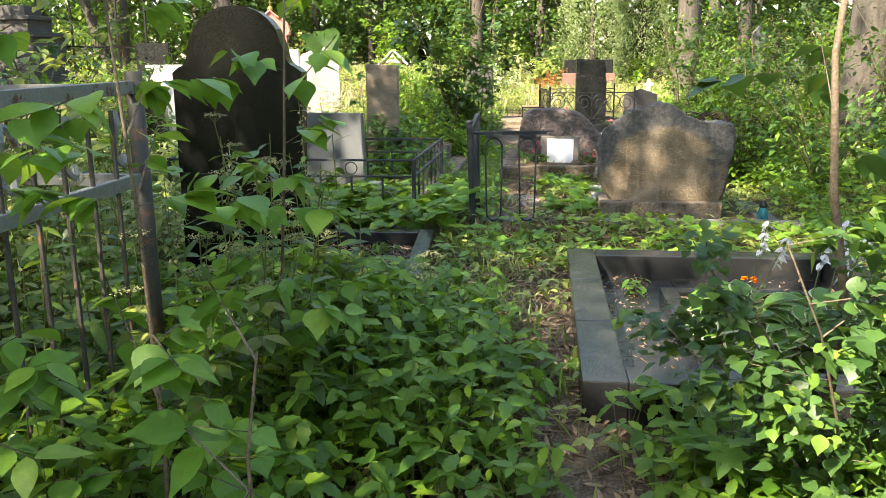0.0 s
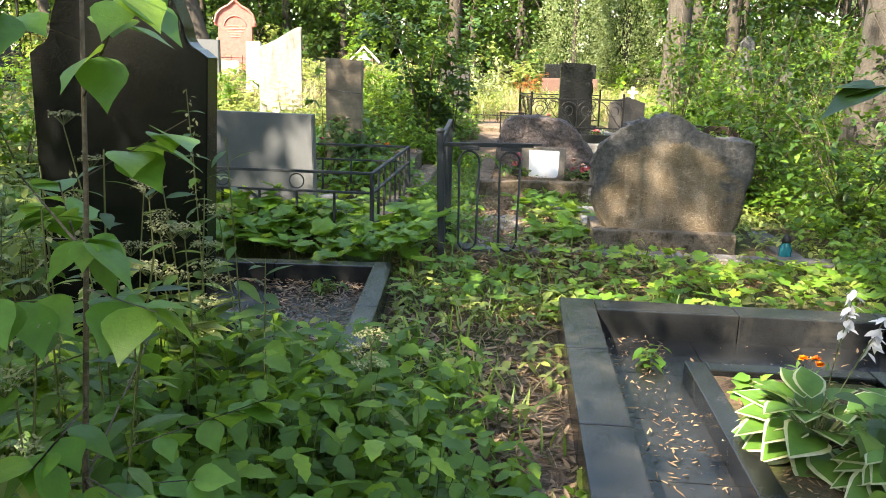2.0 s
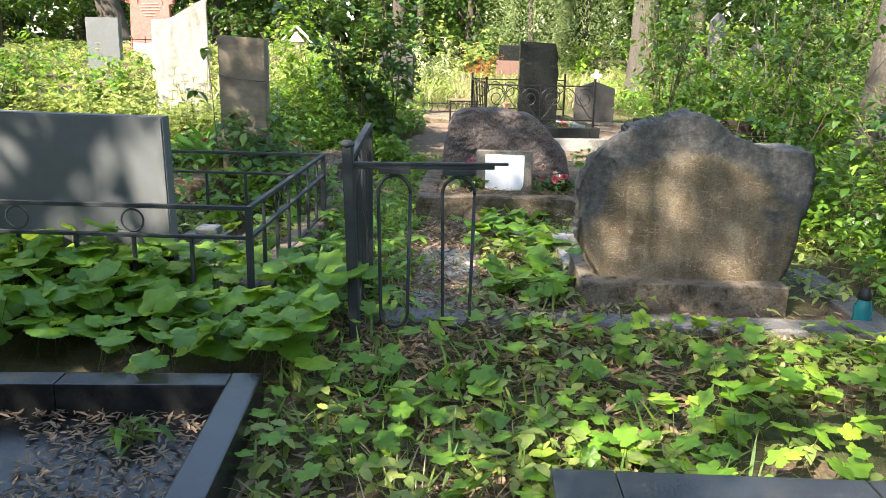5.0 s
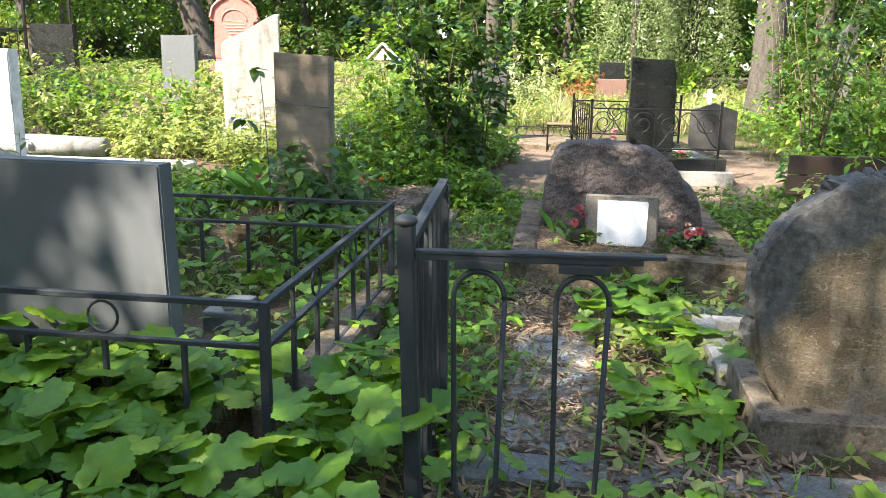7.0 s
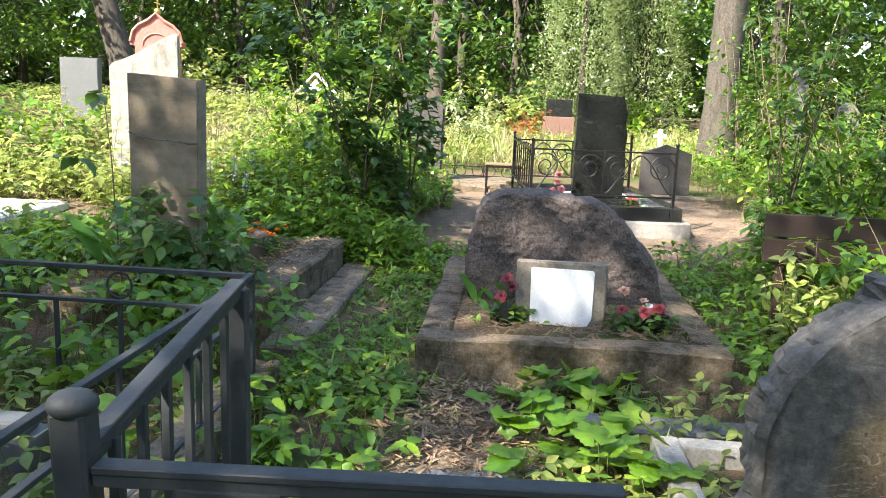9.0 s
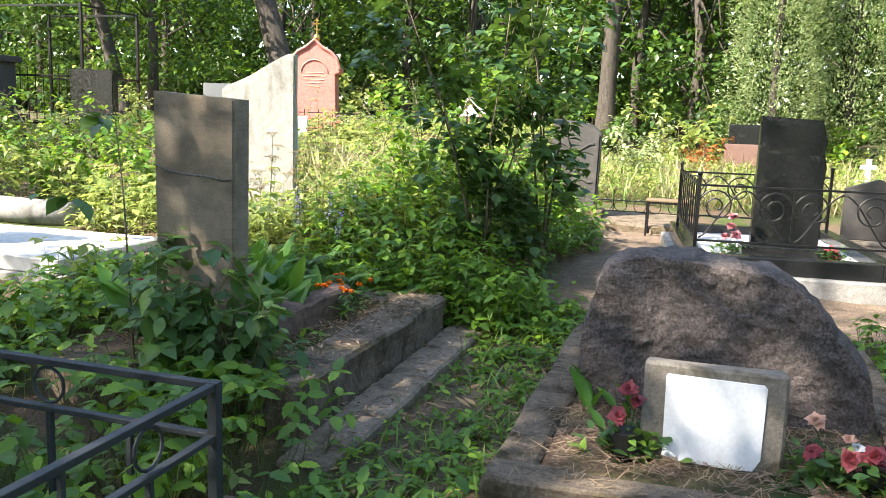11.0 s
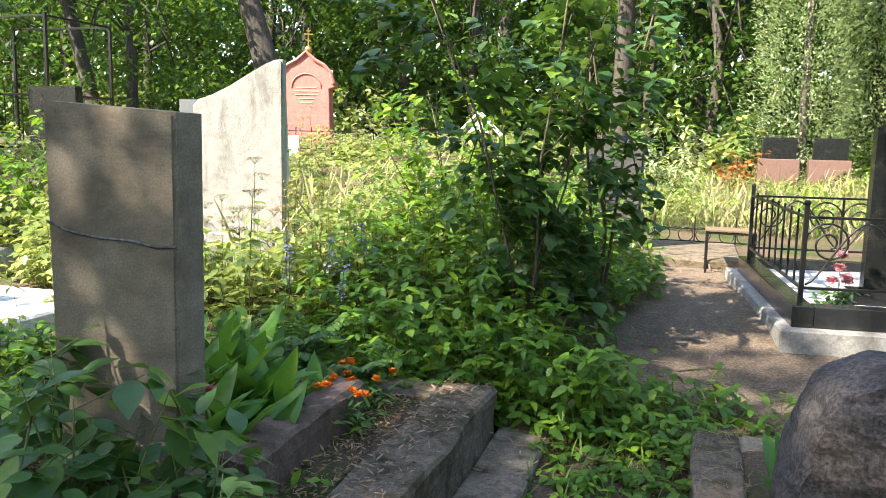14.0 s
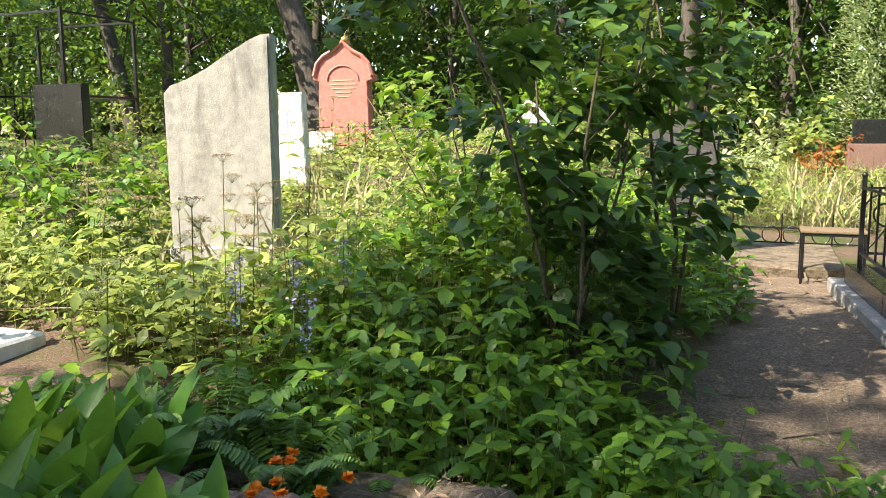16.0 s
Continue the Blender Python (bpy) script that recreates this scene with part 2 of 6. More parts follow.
def boulder_mat():
    """Brown weathered face, broken dark grey rim by the rock's own rim value, pale runs and rust."""
    m, t, n, p = nodes_of("boulder_rimmed")
    a = n.new("ShaderNodeAttribute")
    a.attribute_name = "rim"
    runs = noise_tex(t, 9, 6, 0.6, 0.3, coords(t, (2.2, 2.2, 0.35)))
    blots = noise_tex(t, 3.2, 8, 0.7, 0.5)
    grain = noise_tex(t, 95, 4, 0.75)
    face = ramp(t, blots, [(0.3, (0.10, 0.066, 0.036)), (0.48, (0.19, 0.142, 0.088)), (0.7, (0.30, 0.24, 0.17))])
    face = blend(t, ramp(t, runs, [(0.5, (0, 0, 0)), (0.68, (0.8, 0.8, 0.8))]), face, (0.28, 0.235, 0.175))
    veins = noise_tex(t, 5.5, 3, 0.55, 1.6, coords(t, (0.8, 0.8, 2.2)))
    line = ramp(t, veins, [(0.485, (0, 0, 0)), (0.497, (0.75, 0.75, 0.75)), (0.503, (0.75, 0.75, 0.75)), (0.515, (0, 0, 0))])
    face = blend(t, line, face, (0.36, 0.31, 0.24))
    pits = noise_tex(t, 48, 3, 0.6)
    face = blend(t, ramp(t, pits, [(0.64, (0, 0, 0)), (0.7, (0.7, 0.7, 0.7))]), face, (0.05, 0.036, 0.024))
    face = blend(t, 0.7, face, ramp(t, grain, [(0.3, (0.35, 0.35, 0.35)), (0.7, (1.45, 1.45, 1.45))]), "MULTIPLY")
    edge = ramp(t, noise_tex(t, 26, 8, 0.75), [(0.3, (0.03, 0.03, 0.03)), (0.52, (0.10, 0.096, 0.092)), (0.72, (0.20, 0.19, 0.18))])
    t.links.new(blend(t, a.outputs["Fac"], face, edge), p.inputs["Base Color"])
    p.inputs["Roughness"].default_value = 0.8
    chips = noise_tex(t, 11, 8, 0.7, 0.8, coords(t, (1, 1, 1.6)))
    hmix = blend(t, a.outputs["Fac"], blend(t, 0.35, noise_tex(t, 120, 6, 0.75), noise_tex(t, 22, 8, 0.8, 1.2)), chips)
    bump(t, p, hmix, 0.9, 0.018)
    return m


M["boulder_rimmed"] = boulder_mat()


def hosta_mat():
    m = leaf_mat("hosta", (0.06, 0.16, 0.03), (0.10, 0.23, 0.04), (0.3, 0.45, 0.06), 0.3, 0.4)
    return m


M["hosta"] = hosta_mat()
M["hosta_rim"] = leaf_mat("hosta_rim", (0.62, 0.66, 0.45), (0.74, 0.76, 0.58), (0.7, 0.75, 0.4), 0.35, 0.4)


def ground_mat():
    m, t, n, p = nodes_of("forest_floor")
    a = n.new("ShaderNodeAttribute")
    a.attribute_name = "bare"
    fine, mid, big = noise_tex(t, 60, 6, 0.7), noise_tex(t, 9, 6, 0.65), noise_tex(t, 1.3, 5, 0.6)
    soil = ramp(t, fine, [(0.3, (0.05, 0.034, 0.024)), (0.55, (0.145, 0.10, 0.072)), (0.75, (0.28, 0.20, 0.145))])
    moss = ramp(t, mid, [(0.3, (0.03, 0.05, 0.012)), (0.7, (0.08, 0.11, 0.03))])
    wild = blend(t, ramp(t, big, [(0.42, (0, 0, 0)), (0.6, (1, 1, 1))]), soil, moss)
    dirt = ramp(t, fine, [(0.3, (0.11, 0.08, 0.062)), (0.5, (0.19, 0.148, 0.112)), (0.72, (0.40, 0.32, 0.26))])
    dirt = blend(t, 0.6, dirt, ramp(t, mid, [(0.3, (0.55, 0.52, 0.48)), (0.7, (1.25, 1.2, 1.15))]), "MULTIPLY")
    t.links.new(blend(t, a.outputs["Fac"], wild, dirt), p.inputs["Base Color"])
    p.inputs["Roughness"].default_value = 0.95
    p.inputs["Specular IOR Level"].default_value = 0.2
    bump(t, p, fine, 0.8, 0.02)
    return m


M["ground"] = ground_mat()


def glass_mat(name, col):
    m, t, n, p = nodes_of(name)
    p.inputs["Base Color"].default_value = (*col, 1)
    p.inputs["Roughness"].default_value = 0.15
    p.inputs["Transmission Weight"].default_value = 0.6
    return m


M["teal_glass"] = glass_mat("teal_glass", (0.02, 0.42, 0.5))


# ---- mesh helpers ----
def smooth01(a, b, v):
    u = np.clip((np.asarray(v, float) - a) / (b - a), 0, 1)
    return u * u * (3 - 2 * u)


def height(x, y):
    """The lie of the land: level by the path, rising behind and to the west."""
    x, y = np.asarray(x, float), np.asarray(y, float)
    west = np.clip((y - 11.2) * 0.082, 0, 1.15) * smooth01(-1.7, -3.2, x)
    north = np.clip((y - 18.5) * 0.03, 0, 0.8) * smooth01(-3.4, -1.4, x)
    yard = 0.16 * smooth01(13.7, 16.2, y) * smooth01(-2.4, -1.2, x)
    lump = 0.025 * np.sin(x * 2.1 + 1) * np.sin(y * 1.7) + 0.012 * np.sin(x * 5.3) * np.sin(y * 4.7 + 2)
    return -0.05 + west + north + yard + lump


def hz(x, y):
    return float(height(x, y))


def mesh_np(name, V, T, mats, mat_index=None):
    """A mesh of triangles from arrays."""
    me = bpy.data.meshes.new(name)
    me.vertices.add(len(V))
    me.vertices.foreach_set("co", np.asarray(V, np.float32).ravel())
    n = len(T)
    me.loops.add(n * 3)
    me.loops.foreach_set("vertex_index", np.asarray(T, np.int32).ravel())
    me.polygons.add(n)
    me.polygons.foreach_set("loop_start", np.arange(0, n * 3, 3, dtype=np.int32))
    for m in mats:
        me.materials.append(m)
    if mat_index is not None:
        me.polygons.foreach_set("material_index", np.asarray(mat_index, np.int32))
        me.polygons.foreach_set("use_smooth", np.ones(n, bool))
    me.update(calc_edges=True)
    return me


def thing(name, label, cat, m=None, group="", kind=""):
    ob = new(name)
    ob.empty_display_size = 0.1
    ob.matrix_world = m or Matrix()
    return tagged(ob, label, cat, group, kind)


def part(name, bm, mat, parent=None, label="", smooth=False):
    me = bpy.data.meshes.new(name)
    bmesh.ops.recalc_face_normals(bm, faces=bm.faces)
    bm.to_mesh(me)
    bm.free()
    me.materials.append(mat)
    if smooth:
        me.polygons.foreach_set("use_smooth", [True] * len(me.polygons))
    ob = new(name, me)
    if parent:
        ob.parent = parent
    if label:
        ob["label"] = label
    return ob


def part_np(name, V, T, mats, parent=None, label="", mat_index=None):
    ob = new(name, mesh_np(name, V, T, mats, mat_index))
    if parent:
        ob.parent = parent
    if label:
        ob["label"] = label
    return ob


def box(x0, x1, y0, y1, z0, z1, bev=0.006, rough=0.0, cuts=0):
    bm = bmesh.new()
    bmesh.ops.create_cube(bm, size=1, matrix=Matrix.LocRotScale(((x0 + x1) / 2, (y0 + y1) / 2, (z0 + z1) / 2), None, (x1 - x0, y1 - y0, z1 - z0)))
    if bev:
        bmesh.ops.bevel(bm, geom=list(bm.edges), offset=bev, segments=1 if cuts else 2, affect="EDGES", profile=0.6)
    if cuts:
        bmesh.ops.subdivide_edges(bm, edges=list(bm.edges), cuts=cuts, use_grid_fill=True)
    if rough:
        for v in bm.verts:
            v.co += noise.noise_vector(v.co * 4.3) * rough + noise.noise_vector(v.co * 17) * rough * 0.5
    return bm


def prism(outline, y0, y1, bev=0.006):
    """A shape given as x, z outline, pulled through from y0 to y1."""
    bm = bmesh.new()
    f = bm.faces.new([bm.verts.new((x, y0, z)) for x, z in outline])
    ext = bmesh.ops.extrude_face_region(bm, geom=[f])
    for g in ext["geom"]:
        if isinstance(g, bmesh.types.BMVert):
            g.co.y = y1
    if bev:
        bmesh.ops.bevel(bm, geom=[e for e in bm.edges if len(e.link_faces) == 2 and e.calc_face_angle(0) > 0.6], offset=bev, segments=2, affect="EDGES")
    return bm


def tube_arrays(pts, radii, sides=6):
    pts = [Vector(p) for p in pts]
    V, T = [], []
    q = None
    for i, p in enumerate(pts):
        d = (pts[min(i + 1, len(pts) - 1)] - pts[max(i - 1, 0)]).normalized()
        q = d.to_track_quat("Z", "Y") if q is None else (q @ Vector((0, 0, 1))).rotation_difference(d) @ q
        for k in range(sides):
            a = 2 * math.pi * k / sides
            V.append(p + q @ Vector((math.cos(a) * radii[i], math.sin(a) * radii[i], 0)))
    for i in range(len(pts) - 1):
        for k in range(sides):
            a, b = i * sides + k, i * sides + (k + 1) % sides
            T += [(a, b, a + sides), (b, b + sides, a + sides)]
    V += [pts[0], pts[-1]]
    e, l = len(V) - 2, (len(pts) - 1) * sides
    for k in range(sides):
        T += [(e, (k + 1) % sides, k), (e + 1, l + k, l + (k + 1) % sides)]
    return np.array([tuple(v) for v in V]), np.array(T)


def tube(pts, r, sides=6):
    V, T = tube_arrays(pts, [r] * len(pts) if not hasattr(r, "__len__") else r, sides)
    bm = bmesh.new()
    vs = [bm.verts.new(v) for v in V]
    for t in T:
        bm.faces.new([vs[i] for i in t])
    return bm


def bar(p, q, w, h=None, bev=0.002):
    """A rectangular rod from p to q."""
    p, q = Vector(p), Vector(q)
    d = q - p
    bm = bmesh.new()
    m = Matrix.Translation((p + q) / 2) @ d.to_track_quat("Y", "Z").to_matrix().to_4x4() @ Matrix.Diagonal((w, d.length, h or w, 1))
    bmesh.ops.create_cube(bm, size=1, matrix=m)
    if bev:
        bmesh.ops.bevel(bm, geom=list(bm.edges), offset=bev, segments=1, affect="EDGES")
    return bm


def join_bm(*bms):
    out = bmesh.new()
    for b in bms:
        me = bpy.data.meshes.new("tmp")
        b.to_mesh(me)
        b.free()
        out.from_mesh(me)
        bpy.data.meshes.remove(me)
    return out


def rock(outline, depth, rings=9, seg=72, bulge=0.35, amp=0.03, freq=5.0, fine=0.008, seed=0.0):
    """A standing rock: flat broken faces front and back and a rounded rough rim, by an x, z outline."""
    cx = sum(p[0] for p in outline) / len(outline)
    cz = sum(p[1] for p in outline) / len(outline)
    pol = sorted((math.atan2(z - cz, x - cx), math.hypot(x - cx, z - cz)) for x, z in outline)
    pa = np.array([p[0] for p in pol])
    pr = np.array([p[1] for p in pol])
    pa = np.r_[pa - 2 * math.pi, pa, pa + 2 * math.pi]
    pr = np.r_[pr, pr, pr]
    prof = [(i / rings, 0.0) for i in range(1, rings)] + [(0.93, 0.02), (0.985, 0.16), (1.0, 0.38), (0.995, 0.62), (0.97, 0.85), (0.9, 0.98)] + [(1 - i / 4, 1.0) for i in range(1, 4)]
    bm = bmesh.new()
    ringv = []
    for s, d in prof:
        row = []
        for k in range(seg):
            a = -math.pi + 2 * math.pi * k / seg
            r = float(np.interp(a, pa, pr)) * s
            row.append(bm.verts.new((cx + r * math.cos(a), depth * d - bulge * 0.04 * math.cos(s * 1.5), cz + r * math.sin(a))))
        ringv.append(row)
    c0, c1 = bm.verts.new((cx, -bulge * 0.04, cz)), bm.verts.new((cx, depth, cz))
    for k in range(seg):
        j = (k + 1) % seg
        bm.faces.new((c0, ringv[0][k], ringv[0][j]))
        bm.faces.new((c1, ringv[-1][j], ringv[-1][k]))
        for a, b in zip(ringv, ringv[1:]):
            bm.faces.new((a[k], b[k], b[j], a[j]))
    for v in bm.verts:
        q = v.co + Vector((seed, seed, 0))
        w = noise.fractal(q * freq, 1.0, 2.0, 4)
        v.co += noise.noise_vector(q * freq) * amp + Vector((0, 1, 0)) * w * amp * 0.8
        v.co += noise.noise_vector(q * freq * 5) * fine
    return bm


# leaf shapes: along +y from 0 to 1, folded a little on the midrib
def leaf_shape(widths, fold=0.10, bend=-0.18):
    n = len(widths)
    ts = [(i + 1) / (n + 1) for i in range(n)]
    V = [(0, 0, 0)] + [(0, t, bend * t * t) for t in ts] + [(0, 1, bend)]
    V += [(-w, t - 0.02, bend * t * t + fold * w * 2) for t, w in zip(ts, widths)]
    V += [(w, t - 0.02, bend * t * t + fold * w * 2) for t, w in zip(ts, widths)]
    L, R = n + 2, 2 * n + 2
    T = [(0, 1, L), (0, R, 1)]
    for i in range(n - 1):
        T += [(1 + i, 2 + i, L + i), (2 + i, L + i + 1, L + i), (1 + i, R + i, 2 + i), (2 + i, R + i, R + i + 1)]
    T += [(n, n + 1, L + n - 1), (n, R + n - 1, n + 1)]
    return np.array(V, float), np.array(T)


def fan_shape(rim, cup=0.10, centre=0.35, ruffle=0.0, lobes=5):
    V = [(0, centre, 0)] + [(x, y, cup * math.hypot(x, y - centre) * 1.2 - ruffle * math.cos(lobes * math.atan2(x, 0.42 - y))) for x, y in rim]
    n = len(rim)
    T = [(0, 1 + (k + 1) % n, 1 + k) for k in range(n)]
    return np.array(V, float), np.array(T)


OVATE = leaf_shape([0.17, 0.26, 0.28, 0.22, 0.11])
TOOTHED = leaf_shape([0.15, 0.27, 0.215, 0.28, 0.19, 0.2, 0.09])
OVATE_M = leaf_shape([0.27, 0.2])
OVATE_LO = leaf_shape([0.33], 0.12)
LANCE = leaf_shape([0.10, 0.13, 0.09], 0.1, -0.3)
BROAD = leaf_shape([0.26, 0.38, 0.42, 0.36, 0.22, 0.1], 0.08, -0.25)
HOSTA = leaf_shape([0.2, 0.3, 0.33, 0.27, 0.15], 0.14, -0.35)
LONG = leaf_shape([0.12, 0.19, 0.2, 0.13], 0.2, -0.2)
BLADE = leaf_shape([0.035, 0.03], 0.1, -0.35)
NEEDLE = (np.array([(-0.03, 0, 0), (0.03, 0, 0), (0, 1, 0)], float), np.array([(0, 1, 2)]))
def lobed(n, lobes, depth):
    rim = []
    for i in range(n):
        a = 2 * math.pi * i / n
        r = 0.5 * (1 - depth * math.cos(a * lobes) + 0.045 * (-1) ** i)
        rim.append((r * math.sin(a), 0.42 - r * math.cos(a)) if i else (0, 0.26))
    return rim


ROUND = fan_shape(lobed(40, 5, 0.10), -0.12, 0.36, 0.035)
LOBED = fan_shape(lobed(36, 5, 0.15), -0.1, 0.36, 0.03)
CURL = leaf_shape([0.13, 0.10], 0.3, 0.22)
MAPLE = fan_shape([(0.02, 0), (0.3, -0.08), (0.26, 0.12), (0.55, 0.22), (0.36, 0.38), (0.48, 0.68), (0.2, 0.62), (0.13, 0.8), (0, 1.05), (-0.13, 0.8), (-0.2, 0.62), (-0.48, 0.68), (-0.36, 0.38), (-0.55, 0.22), (-0.26, 0.12), (-0.3, -0.08)], 0.06, 0.3)


class Leaves:
    """Gathers leaves and stems of one patch or crown into arrays."""

    def __init__(self, seed):
        self.r = np.random.default_rng(seed)
        self.V, self.T, self.I, self.n = [], [], [], 0

    def add(self, shape, pos, yaw, pitch, size, roll=None, mat=0, wide=1.0):
        V0, T0 = shape
        pos = np.asarray(pos, float)
        n, k = len(pos), len(V0)
        if not n:
            return
        yaw, pitch, size = (np.broadcast_to(np.asarray(a, float), n) for a in (yaw, pitch, size))
        roll = self.r.normal(0, 0.25, n) if roll is None else np.broadcast_to(np.asarray(roll, float), n)
        P = V0[None] * size[:, None, None] * np.array([wide, 1, 1])
        x, y, z = P[..., 0], P[..., 1], P[..., 2]
        c, s = np.cos(roll)[:, None], np.sin(roll)[:, None]
        x, z = x * c + z * s, -x * s + z * c
        c, s = np.cos(pitch)[:, None], np.sin(pitch)[:, None]
        y, z = y * c - z * s, y * s + z * c
        c, s = np.cos(yaw)[:, None], np.sin(yaw)[:, None]
        x, y = x * c + y * s, -x * s + y * c
        self.V.append((np.stack([x, y, z], -1) + pos[:, None]).reshape(-1, 3))
        T = (T0[None] + (self.n + np.arange(n) * k)[:, None, None]).reshape(-1, 3)
        self.T.append(T)
        self.I.append(np.full(len(T), mat))
        self.n += n * k

    def rods(self, a, b, r, mat=1):
        """Thin three-sided stems from points a to points b."""
        a, b = np.asarray(a, float), np.asarray(b, float)
        n = len(a)
        r = np.broadcast_to(np.asarray(r, float), n)
        off = np.array([(math.cos(q), math.sin(q), 0) for q in (0.3, 2.4, 4.5)])
        V = np.concatenate([a[:, None] + off[None] * r[:, None, None], b[:, None] + off[None] * r[:, None, None] * 0.6], 1).reshape(-1, 3)
        T0 = np.array([(0, 1, 3), (1, 4, 3), (1, 2, 4), (2, 5, 4), (2, 0, 5), (0, 3, 5)])
        T = (T0[None] + (self.n + np.arange(n) * 6)[:, None, None]).reshape(-1, 3)
        self.V.append(V)
        self.T.append(T)
        self.I.append(np.full(len(T), mat))
        self.n += n * 6

    def make(self, name, mats, parent=None, label=""):
        return part_np(name, np.concatenate(self.V), np.concatenate(self.T), mats, parent, label, np.concatenate(self.I))


def scatter(rng, x0, x1, y0, y1, per_m2, keep=None):
    n = int((x1 - x0) * (y1 - y0) * per_m2)
    x, y = rng.uniform(x0, x1, n), rng.uniform(y0, y1, n)
    if keep is not None:
        k = keep(x, y)
        x, y = x[k], y[k]
    return x, y


def patchy(x, y, f=1.0, s=0.0):
    """Uneven cover, 0 to 1, at about one metre."""
    return 0.5 + 0.25 * (np.sin(x * 2.3 * f + s) + np.sin(y * 1.9 * f + 1.3 * s + x * f)) 


def trios(L, x, y, z0, h, size, shape=OVATE, spread=0.12, leaflets=3, mat=0, flat=-0.15, tiers=1):
    """Plants of stalks that each carry a spread of leaflets at the top."""
    n = len(x)
    r = L.r
    hh = h * r.uniform(0.45, 1.1, n)
    a = r.uniform(0, 2 * np.pi, n)
    base = np.stack([x, y, z0 - 0.02], -1)
    top = base + np.stack([np.sin(a) * spread * r.uniform(0.3, 1.3, n), np.cos(a) * spread * r.uniform(0.3, 1.3, n), hh], -1)
    L.rods(base, top, 0.0022)
    for tier in range(tiers):
        at = base + (top - base) * (1 - tier * r.uniform(0.22, 0.36, n)[:, None])
        if tier:
            q = r.uniform(0, 2 * np.pi, n)
            off = np.stack([np.sin(q), np.cos(q), 0 * q], -1) * size * 0.7
            L.rods(at, at + off, 0.0015)
            at, a = at + off, q
        for k in range(leaflets):
            ya = a + (k - (leaflets - 1) / 2) * (1.7 if leaflets == 3 else 1.25) + r.normal(0, 0.2, n)
            L.add(shape, at, ya, flat + r.normal(0, 0.33, n), size * r.uniform(0.6, 1.25, n), mat=mat)


# ---- ground ----
def build_ground():
    xs = np.unique(np.r_[np.linspace(-160, -14, 22), np.linspace(-14, -5, 25), np.linspace(-5, 5, 101), np.linspace(5, 14, 25), np.linspace(14, 160, 22)])
    ys = np.unique(np.r_[np.linspace(-120, -3, 20), np.linspace(-3, 20, 185), np.linspace(20, 36, 33), np.linspace(36, 200, 25)])
    X, Y = np.meshgrid(xs, ys)
    Z = height(X, Y)
    V = np.stack([X, Y, Z], -1).reshape(-1, 3)
    w, h = len(xs), len(ys)
    q = (np.arange(h - 1)[:, None] * w + np.arange(w - 1)[None]).ravel()
    T = np.concatenate([np.stack([q, q + 1, q + w], -1), np.stack([q + 1, q + w + 1, q + w], -1)])
    ob = part_np("ground", V, T, [M["ground"]])
    x, y = V[:, 0], V[:, 1]
    wob = 0.25 * np.sin(x * 3.1) * np.sin(y * 2.3 + 1)
    yard = smooth01(-1.35, -0.95, x + wob) * smooth01(3.4, 2.6, x + wob) * smooth01(13.3, 14.2, y + wob) * smooth01(18.8, 18.2, y)
    lane = smooth01(0.32, 0.12, np.abs(x + 0.22 + wob * 0.3)) * smooth01(7.9, 8.3, y) * smooth01(10.6, 10.0, y) * 0.9
    lane2 = smooth01(0.36, 0.1, np.abs(x - 0.16 + wob * 0.4)) * smooth01(1.4, 2.0, y) * smooth01(6.6, 5.8, y) * 0.8
    patch0 = smooth01(0.5, 0.2, np.hypot(x + 3.75, y - 13.45)) * 0.9
    lane3 = smooth01(0.45, 0.1, np.abs(x + 0.85)) * smooth01(10.3, 10.8, y) * smooth01(13.4, 12.8, y) * 0.5
    at = ob.data.attributes.new("bare", "FLOAT", "POINT")
    at.data.foreach_set("value", np.clip(np.maximum.reduce([yard, lane, lane2, lane3, patch0]), 0, 1).astype(np.float32))
    ob.data.polygons.foreach_set("use_smooth", [True] * len(T))
    tagged(ob, "forest floor of dark soil, moss and bare dirt", "ground", kind="structure")


build_ground()


# ---- the two granite graves ----
def kerb_frame(t, x0, x1, y0, y1, z0, z1, w, mat, split=1, names="kerb_stone"):
    """Four kerbs, long ones cut into lengths, mitred end to end."""
    step = (y1 - y0) / split
    for i in range(split):
        a, b = y0 + i * step + 0.0015, y0 + (i + 1) * step - 0.0015
        part(names, box(x0, x0 + w, a, b, z0, z1, 0.008), mat, t)
        part(names, box(x1 - w, x1, a, b, z0, z1, 0.008), mat, t)
    mid = (x0 + x1) / 2
    for a, b in ((x0 + w + 0.002, mid - 0.0015), (mid + 0.0015, x1 - w - 0.002)):
        part(names, box(a, b, y1 - w, y1, z0, z1 - 0.002, 0.008), mat, t)
    part(names, box(x0 + w + 0.002, x1 - w - 0.002, y0, y0 + w, z0, z1 - 0.002, 0.008), mat, t)


